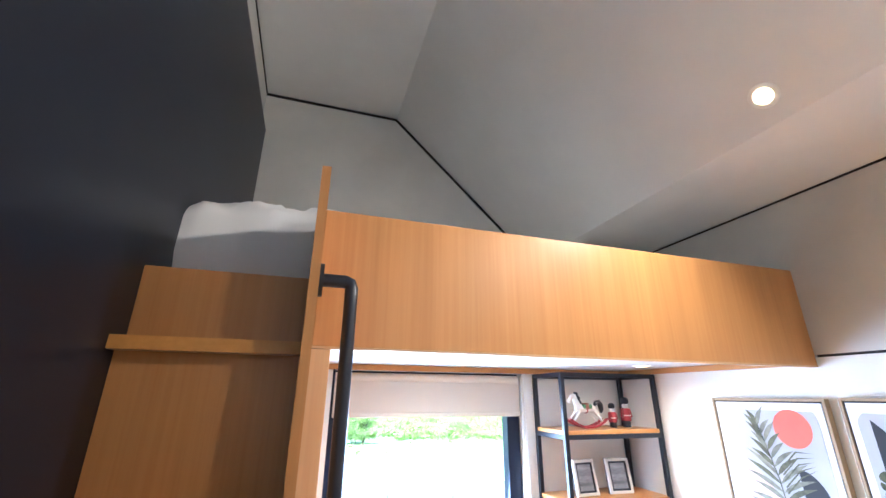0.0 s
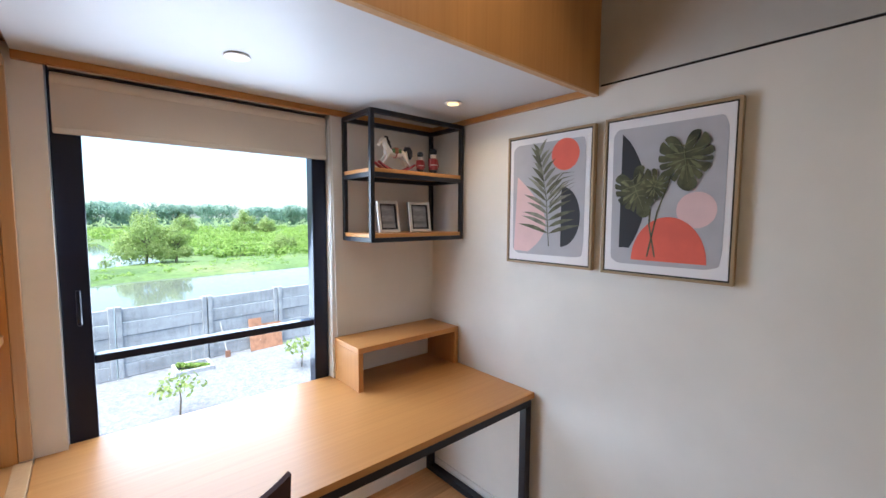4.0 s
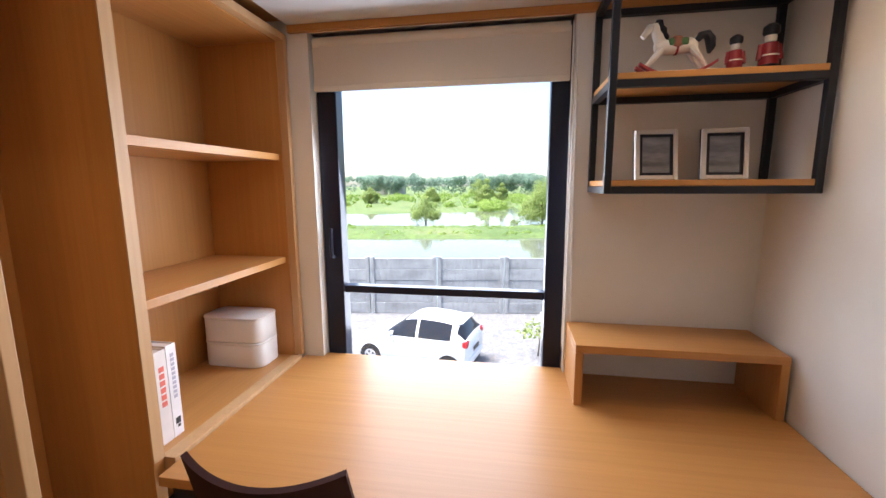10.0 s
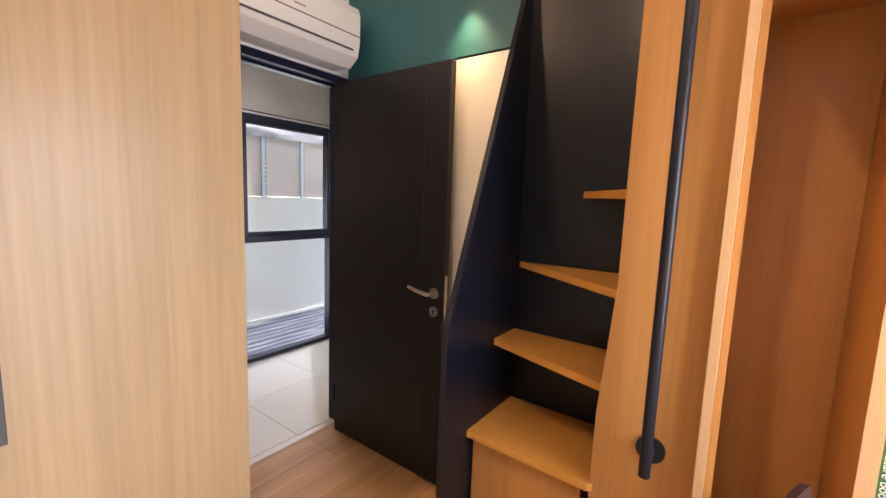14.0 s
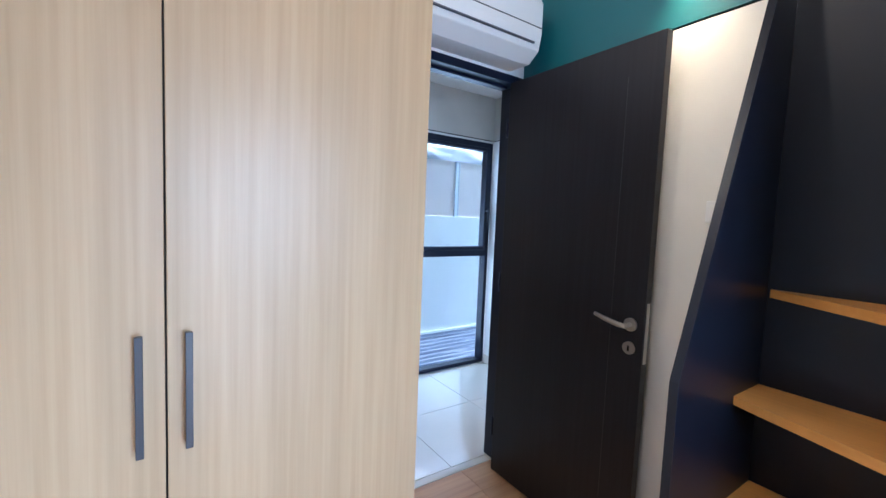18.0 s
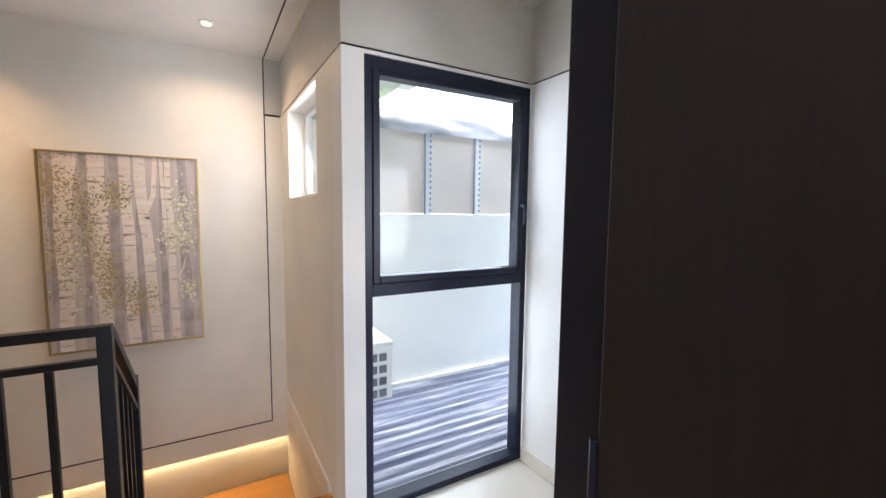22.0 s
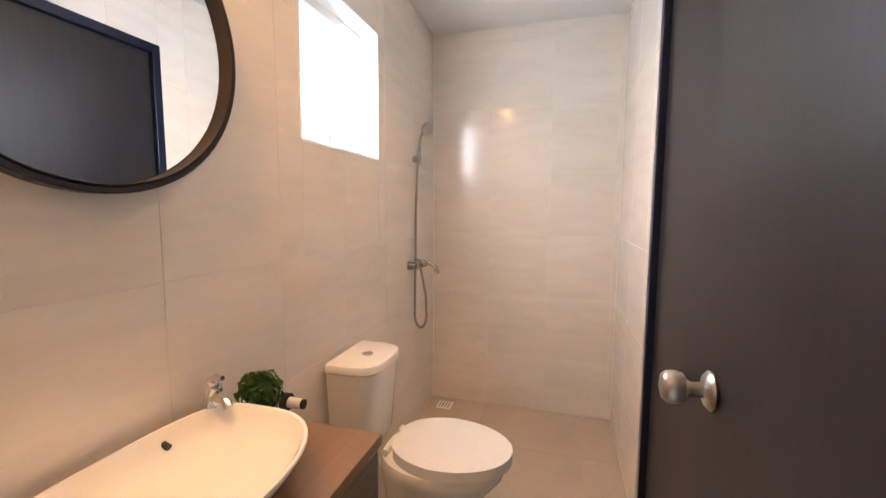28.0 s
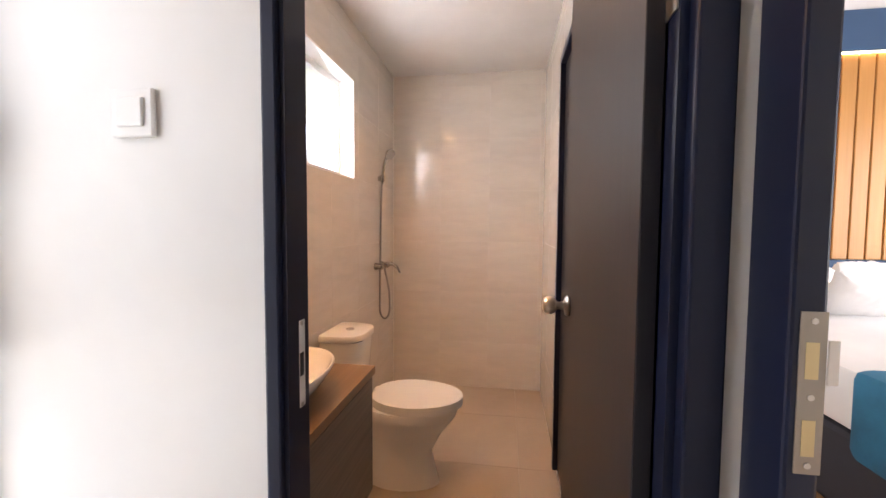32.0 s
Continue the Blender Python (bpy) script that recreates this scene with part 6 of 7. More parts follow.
for m in range(3):
    x1, x0 = -2.31 - 2.1 * m, -2.31 - 2.1 * (m + 1) - 0.06
    bm = bmesh.new()
    prev = None
    for k in range(129):
        y = -6.195 + 1.74 * k / 128
        z = -0.30 - 0.06 * (y + 6.195) + 0.030 * min(1.0, max(0.0, 0.5 + 1.6 * math.sin(2 * math.pi * k / 8))) + 0.006 * m
        cur = (bm.verts.new((x0, y, z)), bm.verts.new((x1, y, z)))
        if prev:
            bm.faces.new((prev[0], prev[1], cur[1], cur[0]))
        prev = cur
    part("sheet", bm, ROOFM, rf, smooth=True)
part("flashing", boxes(((-8.6, -6.197, -0.31), (-2.32, -6.17, -0.24))), NWALL, rf)
bm = bmesh.new()
rnd = random.Random(4)
for k in range(22):
    row, col = divmod(k, 6)
    lathe(bm, [(0.016, 0), (0.014, 0.012), (0.005, 0.018)], (-2.75 - 0.66 * col, -6.06 + 0.435 * row, -0.30 - 0.06 * (0.135 + 0.435 * row) + 0.008), 8)
part("screws", bm, PLASTIC, rf)


def condenser(x, y):
    t = thing("condenser", (x, y, 0.1), "white outdoor condenser unit on wall brackets over the sheet roof", "air conditioner")
    part("case", boxes(((x - 0.35, y - 0.72, 0.19), (x, y, 0.55)), bev=0.012), PLASTIC, t)
    part("top_cover", boxes(((x - 0.356, y - 0.73, 0.5505), (x + 0.006, y + 0.006, 0.577)), bev=0.008), PLASTIC, t)
    for k in range(4):
        for lo, hi in ((0.02, 0.115), (0.130, 0.240), (0.255, 0.305)):
            part("slot", boxes(((x - hi, y + 0.0002, 0.215 + 0.080 * k), (x - lo, y + 0.006, 0.265 + 0.080 * k))), SLOTM, t)
    for dy in (0.10, 0.60):
        part("wall_bracket", boxes(((x - 0.33, y - dy - 0.03, 0.163), (-2.302, y - dy, 0.1895)), ((-2.334, y - dy - 0.03, -0.05), (-2.302, y - dy, 0.163))), PLASTIC, t)
    return t


condenser(-2.335, -5.05)

# ---- the storey below, plain and closed ----
LOWER = paint("lower_render", (0.66, 0.65, 0.62), 0.8, 0.06, 0.2)
structure("wall_lower_north", LOWER, "plain rendered wall of the storey below", ((-6.05, 0.16, -3.75), (1.02, 0.30, -0.14)))
structure("wall_lower_east", LOWER, "plain rendered wall of the storey below", ((0.90, -6.08, -3.75), (1.02, 0.16, -1.62)), ((0.90, -3.0, -1.62), (1.02, 0.16, -0.14)))
structure("wall_lower_south", LOWER, "plain rendered wall of the storey below", ((-2.30, -6.08, -3.75), (0.90, -5.96, -1.62)), ((-6.05, -4.475, -3.75), (-2.30, -4.34, -0.16)))
structure("wall_lower_side", LOWER, "plain rendered wall of the storey below", ((-2.30, -5.96, -3.75), (-2.16, -4.475, -1.62)))
structure("wall_lower_west", LOWER, "plain rendered wall of the storey below", ((-6.17, -4.475, -3.75), (-6.055, 0.30, -0.14)))
structure("floor_lower", LOWER, "plain floor of the storey below", ((-6.05, -5.96, -3.72), (0.90, 0.16, -3.64)))

# ---- study: chair ----
chair = thing("office_chair", (-1.42, -0.62, 0), "low dark brown leather swivel chair at the desk", "office chair")
LEATHER = paint("dark_brown_leather", (0.046, 0.018, 0.017), 0.7, 0.25, 0.25, 9)
LEATHER.node_tree.nodes["Principled BSDF"].inputs["Specular IOR Level"].default_value = 0.2


def sheet(fn, nu, nv, thick):
    """A curved pad from a surface fn(u, v) -> (point, normal)."""
    bm = bmesh.new()
    a, b = [], []
    for i in range(nu + 1):
        ra, rb = [], []
        for j in range(nv + 1):
            p, n = fn(i / nu, j / nv)
            ra.append(bm.verts.new(p + n * thick / 2))
            rb.append(bm.verts.new(p - n * thick / 2))
        a.append(ra)
        b.append(rb)
    for i in range(nu):
        for j in range(nv):
            bm.faces.new((a[i][j], a[i + 1][j], a[i + 1][j + 1], a[i][j + 1]))
            bm.faces.new((b[i][j], b[i][j + 1], b[i + 1][j + 1], b[i + 1][j]))
    for j in range(nv):
        bm.faces.new((a[0][j], a[0][j + 1], b[0][j + 1], b[0][j]))
        bm.faces.new((a[nu][j + 1], a[nu][j], b[nu][j], b[nu][j + 1]))
    for i in range(nu):
        bm.faces.new((a[i + 1][0], a[i][0], b[i][0], b[i + 1][0]))
        bm.faces.new((a[i][nv], a[i + 1][nv], b[i + 1][nv], b[i][nv]))
    return bm


def back_fn(u, v):
    x = -1.44 + (u - 0.5) * (0.40 + 0.05 * (1 - v))
    curve = 0.055 * (1 - (2 * u - 1) ** 2)
    z = 0.44 + 0.435 * v + 0.025 * (2 * u - 1) ** 2 * v
    y = -0.78 - 0.13 * v - curve + 0.02
    return Vector((x, y, z)), Vector((-(0.3 * (2 * u - 1)), 1, 0.2)).normalized()


def seat_fn(u, v):
    x = -1.44 + (u - 0.5) * 0.46
    y = -0.80 + 0.47 * v
    z = 0.44 - 0.018 * (1 - (2 * u - 1) ** 2) - (0.05 * max(0, v - 0.8) * 5) ** 2
    return Vector((x, y, z)), Vector((0, 0, 1))


part("backrest", sheet(back_fn, 16, 12, 0.016), LEATHER, chair, smooth=True)
part("seat", sheet(seat_fn, 14, 14, 0.05), LEATHER, chair, smooth=True)
for s in (-1, 1):
    part("side_rail", sweep(bmesh.new(), [(-1.44 + s * 0.235, -0.36, 0.43), (-1.44 + s * 0.238, -0.72, 0.425), (-1.44 + s * 0.235, -0.80, 0.47), (-1.44 + s * 0.225, -0.86, 0.70)], 0.011, 8), BLACKM, chair, smooth=True)
part("column", cyl(bmesh.new(), (-1.44, -0.60, 0.12), (-1.44, -0.60, 0.39), 0.026), CHROME, chair, smooth=True)
part("mechanism", boxes(((-1.53, -0.70, 0.375), (-1.35, -0.50, 0.405)), bev=0.01), BLACKM, chair)
part("hub", cyl(bmesh.new(), (-1.44, -0.60, 0.085), (-1.44, -0.60, 0.145), 0.042), CHROME, chair, smooth=True)
for k in range(5):
    a = radians(72 * k + 20)
    c, s = math.cos(a), math.sin(a)
    arm = part("base_arm", sweep(bmesh.new(), [(-1.44 + 0.03 * c, -0.60 + 0.03 * s, 0.115), (-1.44 + 0.18 * c, -0.60 + 0.18 * s, 0.118), (-1.44 + 0.27 * c, -0.60 + 0.27 * s, 0.10), (-1.44 + 0.295 * c, -0.60 + 0.295 * s, 0.07)], [0.020, 0.016, 0.014, 0.010], 10), CHROME, chair, smooth=True)
    bm = bmesh.new()
    cx, cy = -1.44 + 0.295 * c, -0.60 + 0.295 * s
    for o in (-0.016, 0.016):
        cyl(bm, (cx - s * (o - 0.008), cy + c * (o - 0.008), 0.028), (cx - s * (o + 0.008), cy + c * (o + 0.008), 0.028), 0.028, seg=16)
    part("caster", bm, BLACKM, arm, smooth=True)

# ---- study: framed prints ----
PAPER = paint("print_paper", (0.80, 0.79, 0.80), 0.7, 0.02)
WASH = paint("print_grey_wash", (0.44, 0.44, 0.47), 0.7, 0.08, 0.03, 6)
CORAL = paint("print_coral", (0.72, 0.13, 0.085), 0.7, 0.08, 0.03, 8)
BLUSH = paint("print_blush", (0.72, 0.51, 0.50), 0.7, 0.06, 0.03, 8)
INK = paint("print_ink", (0.022, 0.024, 0.030), 0.7, 0.2)
FROND = paint("print_frond", (0.105, 0.108, 0.062), 0.7, 0.5, 0.03, 30)
FRONDP = paint("print_pale_frond", (0.21, 0.21, 0.16), 0.7, 0.4, 0.03, 30)
MONST = paint("print_monstera", (0.072, 0.076, 0.034), 0.7, 0.75, 0.03, 16)
MONSTL = paint("print_leaf_light", (0.17, 0.175, 0.078), 0.7, 0.5, 0.03, 22)
FRAMEW = wood("pale_picture_frame", (0.33, 0.235, 0.13), (0.45, 0.335, 0.20), rough=0.45)


def flat(outline, layer):
    """A flat shape on the prints' plane: (y, z) points."""
    x = -0.0262 - 0.0006 * layer
    return prism(bmesh.new(), outline, "x", x - 0.0004, x)


def disc(y, z, r, a0=0, a1=360, n=36):
    return [(y + r * math.cos(radians(a0 + (a1 - a0) * k / n)), z + r * math.sin(radians(a0 + (a1 - a0) * k / n))) for k in range(n + (0 if a1 - a0 == 360 else 1))]


def soft_rect(y0, y1, z0, z1, wob, seed, n=60):
    rr = random.Random(seed)
    ph = [rr.uniform(0, 6) for _ in range(3)]
    pts = []
    for k in range(n):
        a = 2 * math.pi * k / n
        c, s = math.cos(a), math.sin(a)
        e = 0.14
        u, v = math.copysign(abs(c) ** e, c), math.copysign(abs(s) ** e, s)
        w = 1 + wob * (math.sin(3 * a + ph[0]) + math.sin(7 * a + ph[1]))
        pts.append(((y0 + y1) / 2 + (y1 - y0) / 2 * u * w, (z0 + z1) / 2 + (z1 - z0) / 2 * v * w))
    return pts


def print_frame(name, y0, y1, z0, z1, label):
    t = thing(name, (-0.015, (y0 + y1) / 2, z0), label, "picture", group="framed prints")
    w = 0.010
    part("frame", boxes(((-0.029, y0, z0), (-0.002, y0 + w, z1)), ((-0.029, y1 - w, z0), (-0.002, y1, z1)), ((-0.029, y0 + w, z0), (-0.002, y1 - w, z0 + w)), ((-0.029, y0 + w, z1 - w), (-0.002, y1 - w, z1)), bev=0.001), FRAMEW, t)
    part("shadow_gap", boxes(((-0.022, y0 + w, z0 + w), (-0.020, y1 - w, z1 - w))), GROOVE, t)
    g = w + 0.006
    part("print", boxes(((-0.026, y0 + g, z0 + g), (-0.0205, y1 - g, z1 - g))), PAPER, t)
    return t


p1 = print_frame("framed_print", -1.090, -0.628, 1.386, 1.999, "framed abstract print of a grey palm frond and coral sun")
part("wash", flat(soft_rect(-1.052, -0.664, 1.436, 1.955, 0.006, 1), 1), WASH, p1)
part("blush_shape", flat([(-0.666 - 0.235 * math.sin(math.pi * (0.04 + 0.86 * k / 24)) ** 0.8 * (0.55 + 0.45 * k / 24), 1.805 - 0.36 * k / 24) for k in range(25)] + [(-0.672, 1.448)], 2), BLUSH, p1)
part("sun_disc", flat(disc(-0.952, 1.888, 0.070), 2), CORAL, p1)
part("half_disc", flat([(-0.938 + (y + 0.938) * 0.70, z) for y, z in disc(-0.938, 1.612, 0.134, 90, 270)], 2), INK, p1)
# palm frond: stem and paired blades
part("stem", flat([(-0.875, 1.475), (-0.879, 1.475), (-0.860, 1.70), (-0.818, 1.905), (-0.815, 1.905), (-0.856, 1.70)], 4), FROND, p1)
rr = random.Random(5)
for k in range(13):
    u = k / 12
    by, bz = (-0.874 + 0.014 * u + 0.043 * u * u, 1.535 + 0.355 * u)
    for s in (-1, 1):
        L = (0.165 - 0.085 * u) * rr.uniform(0.86, 1.12)
        a = radians(14 + 50 * u + rr.uniform(-4, 4))
        d = (s * math.cos(a), math.sin(a))
        n = (-d[1], d[0])
        bow = 0.006 * s
        outline = []
        for q in range(13):
            f = q / 6 if q <= 6 else (12 - q) / 6
            e = (1 if q <= 6 else -1) * 0.0092 * math.sin(math.pi * f ** 0.8)
            off = e + bow * math.sin(math.pi * f) - 0.006 * s * f * f
            if q < 12:
                outline.append((by + d[0] * L * f + n[0] * off, bz + d[1] * L * f + n[1] * off))
        part("blade", flat(outline, 4 + (k % 2)), FRONDP if rr.random() < 0.4 else FROND, p1)
for k in range(5):
    z = 1.70 + 0.022 * k
    part("thin_blade", flat([(-0.880, z - 0.05), (-0.945, z + 0.015), (-1.005, z + 0.050 - 0.008 * k), (-0.943, z + 0.020), (-0.877, z - 0.046)], 6), FROND, p1)
p2 = print_frame("framed_print", -1.598, -1.134, 1.383, 2.003, "framed abstract print of monstera leaves over coral shapes")
part("wash", flat(soft_rect(-1.562, -1.172, 1.432, 1.955, 0.006, 2), 1), WASH, p2)
part("black_shape", flat([(-1.208, 1.492), (-1.208, 1.935)] + [(-1.208 - 0.098 * math.sin(math.pi * 0.90 * k / 14) ** 0.75, 1.935 - 0.443 * k / 14) for k in range(1, 15)], 2), INK, p2)
part("blush_disc", flat(disc(-1.478, 1.637, 0.064), 2), BLUSH, p2)
part("coral_half", flat([(y, 1.447 + (z - 1.447) * 1.27) for y, z in disc(-1.388, 1.447, 0.130, 0, 180)], 3), CORAL, p2)


def monstera(cy, cz, r, turn, layer, parent, wide=1.0, seed=1):
    """A heart-shaped leaf, tip along turn, with wedge slits between curling lobes, lit patches and a pale midrib."""
    rl = random.Random(seed)
    b0 = radians(turn)
    slits = [(s * radians(q + rl.uniform(-5, 5)), rl.uniform(0.45, 0.72), rl.uniform(0.028, 0.05)) for s in (-1, 1) for q in (24, 44, 65, 87, 110, 134)]

    def rim(a):
        d = abs(a)
        heart = 0.74 + 0.34 * math.exp(-(d / 0.42) ** 2) + 0.14 * math.sin(d) ** 2 + 0.16 * math.exp(-((d - 2.45) / 0.42) ** 2)
        return r * heart * (1 - 0.66 * math.exp(-((d - math.pi) / 0.22) ** 2))

    def at(a, rad):
        u, v = rad * math.cos(a), rad * math.sin(a) * wide
        return cy + u * math.cos(b0) - v * math.sin(b0), cz + u * math.sin(b0) + v * math.cos(b0)

    pts = []
    n = 260
    for k in range(n):
        a = -math.pi + 2 * math.pi * k / n
        cut_in, droop = 0.0, 0.0
        for c, deep, half in slits:
            cut_in = max(cut_in, deep * max(0.0, 1 - abs(a - c) / half) ** 0.8)
            droop = max(droop, 0.05 * math.exp(-((a - c) / 0.09) ** 2))
        pts.append(at(a - 0.16 * math.copysign(cut_in, a), rim(a) * (1 - max(cut_in, droop))))
    lf = part("leaf", flat(pts, layer), MONST, parent)
    for k, q in enumerate((-140, -108, -77, -48, -16, 16, 48, 77, 108, 140)):
        a0, a1 = radians(q - 9), radians(q + 6)
        lo, hi = 0.16 + 0.1 * rl.random(), rl.uniform(0.62, 0.84)
        m = [(a0, lo), (a0, (lo + hi) / 2), (a0 * 0.6 + a1 * 0.4, hi), (a1, hi * 0.86), (a1, (lo + hi) / 2.4)]
        if rl.random() < 0.75:
            part("lit_patch", flat([at(a, rim(a) * f) for a, f in m], layer + 0.8), MONSTL, lf)
    for q in (0, 48, 77, 108, 140, -48, -77, -108, -140):
        a = radians(q)
        if q == 0:
            part("vein", flat([at(math.pi / 2, r * 0.014), at(0, -0.5 * r), at(-math.pi / 2, r * 0.014), at(0, rim(0) * 0.93)], layer + 1.5), VEIN, lf)
            continue
        root = r * (0.56 - 0.0065 * abs(q))
        part("vein", flat([at(0, root - 0.03 * r), at(a, rim(a) * 0.82), at(0, root)], layer + 1.5), VEIN, lf)


VEIN = paint("print_vein", (0.20, 0.21, 0.10), 0.7, 0.2)
for a, b in (((-1.318, 1.462), (-1.405, 1.80)), ((-1.346, 1.462), (-1.322, 1.70))):
    m = ((a[0] + b[0]) / 2 + 0.012, (a[1] + b[1]) / 2)
    part("leaf_stem", flat([(a[0] - 0.003, a[1]), (a[0] + 0.003, a[1]), (m[0] + 0.003, m[1]), (b[0] + 0.002, b[1]), (b[0] - 0.002, b[1]), (m[0] - 0.003, m[1])], 4), FROND, p2)
monstera(-1.436, 1.822, 0.110, -98, 8, p2, 0.92, 4)
monstera(-1.268, 1.716, 0.104, -112, 5, p2, 0.86, 7)
monstera(-1.340, 1.730, 0.074, -74, 11, p2, 0.66, 9)

# ---- study: things on the shelves ----
hz = 1.8425
horse = thing("rocking_horse", (-0.40, -0.17, hz), "toy white rocking horse on red rockers on the wall shelf", "toy")
HORSE = paint("horse_white", (0.74, 0.70, 0.64), 0.5)
TOYRED = paint("toy_red", (0.27, 0.013, 0.022), 0.4)
arc = [(-0.510 + 0.225 * k / 14, hz + 0.0005 + 0.040 * ((k - 7) / 7) ** 2) for k in range(15)]
for s in (-1, 1):
    y = -0.17 + s * 0.022
    part("rocker", prism(bmesh.new(), arc + [(x, z + 0.009) for x, z in reversed(arc)], "y", y - 0.010, y + 0.010), TOYRED, horse)
    part("leg", sweep(bmesh.new(), [(-0.445, y * 0.5 - 0.085, hz + 0.088), (-0.468, y, hz + 0.058), (-0.490, y, hz + 0.036)], [0.011, 0.007, 0.006], 8), HORSE, horse, smooth=True)
    part("leg", sweep(bmesh.new(), [(-0.355, y * 0.5 - 0.085, hz + 0.090), (-0.336, y, hz + 0.060), (-0.316, y, hz + 0.033)], [0.013, 0.008, 0.006], 8), HORSE, horse, smooth=True)
part("body", sweep(bmesh.new(), [(-0.462, -0.17, hz + 0.098), (-0.445, -0.17, hz + 0.10), (-0.40, -0.17, hz + 0.095), (-0.355, -0.17, hz + 0.10), (-0.338, -0.17, hz + 0.097)], [0.012, 0.022, 0.020, 0.023, 0.012], 12), HORSE, horse, smooth=True)
part("neck", sweep(bmesh.new(), [(-0.442, -0.17, hz + 0.105), (-0.458, -0.17, hz + 0.14), (-0.464, -0.17, hz + 0.163), (-0.478, -0.17, hz + 0.158), (-0.490, -0.17, hz + 0.142), (-0.500, -0.17, hz + 0.130)], [0.018, 0.014, 0.013, 0.013, 0.009, 0.008], 10), HORSE, horse, smooth=True)
part("mane", sweep(bmesh.new(), [(-0.428, -0.17, hz + 0.117), (-0.432, -0.17, hz + 0.127), (-0.436, -0.17, hz + 0.138), (-0.441, -0.17, hz + 0.149), (-0.446, -0.17, hz + 0.160), (-0.452, -0.17, hz + 0.172), (-0.462, -0.17, hz + 0.178)], [0.007, 0.013, 0.009, 0.014, 0.009, 0.013, 0.005], 8), BLACKM, horse, smooth=True)
part("tail", sweep(bmesh.new(), [(-0.342, -0.17, hz + 0.108), (-0.328, -0.17, hz + 0.128), (-0.312, -0.17, hz + 0.130), (-0.301, -0.17, hz + 0.115), (-0.298, -0.17, hz + 0.092), (-0.302, -0.17, hz + 0.074)], [0.007, 0.012, 0.014, 0.015, 0.013, 0.005], 8), BLACKM, horse, smooth=True)
part("saddle_cloth", boxes(((-0.426, -0.194, hz + 0.096), (-0.368, -0.146, hz + 0.1195)), bev=0.006), paint("saddle_green", (0.05, 0.14, 0.05), 0.6), horse)
part("saddle", boxes(((-0.415, -0.1955, hz + 0.092), (-0.386, -0.1445, hz + 0.126)), bev=0.008), paint("saddle", (0.24, 0.08, 0.04), 0.6), horse)
part("girth", cyl(bmesh.new(), (-0.402, -0.17, hz + 0.095), (-0.396, -0.17, hz + 0.095), 0.0225, seg=14), TOYRED, horse, smooth=True)


def toy_guard(x, y, h, label):
    """A wooden guardsman figure as one plain mesh."""
    bm = bmesh.new()
    k = h / 0.14
    cyl(bm, (x, y, hz), (x, y, hz + 0.030 * k), 0.019 * k, 0.020 * k, 14)
    cyl(bm, (x, y, hz + 0.030 * k), (x, y, hz + 0.088 * k), 0.025 * k, 0.020 * k, 14)
    cyl(bm, (x, y, hz + 0.0525 * k), (x, y, hz + 0.0565 * k), 0.0245 * k, 0.0243 * k, 14)
    for s in (-1, 1):
        cyl(bm, (x + s * 0.027 * k, y - 0.004 * k, hz + 0.045 * k), (x + s * 0.022 * k, y, hz + 0.085 * k), 0.0075 * k, seg=8)
    lathe(bm, [(0.005, 0.088 * k), (0.014 * k, 0.092 * k), (0.015 * k, 0.104 * k), (0.013 * k, 0.112 * k)], (x, y, hz), 14)
    lathe(bm, [(0.015 * k, 0.1085 * k), (0.020 * k, 0.1155 * k), (0.0195 * k, 0.132 * k), (0.009 * k, 0.140 * k)], (x, y, hz), 14)
    for f in bm.faces:
        h = (f.calc_center_median().z - hz) / k
        f.material_index = 0 if h < 0.030 else 2 if 0.0526 < h < 0.0564 and abs(f.normal.z) < 0.5 else 1 if h < 0.089 else 2 if h < 0.111 else 0
    return solo("toy_guard", bm, [BLACKM, TOYRED, HORSE], label, "toy", group="toy guards", smooth=True)


toy_guard(-0.222, -0.16, 0.125, "small toy guardsman in a red coat on the wall shelf")
toy_guard(-0.122, -0.15, 0.155, "taller toy guardsman in a red coat on the wall shelf")


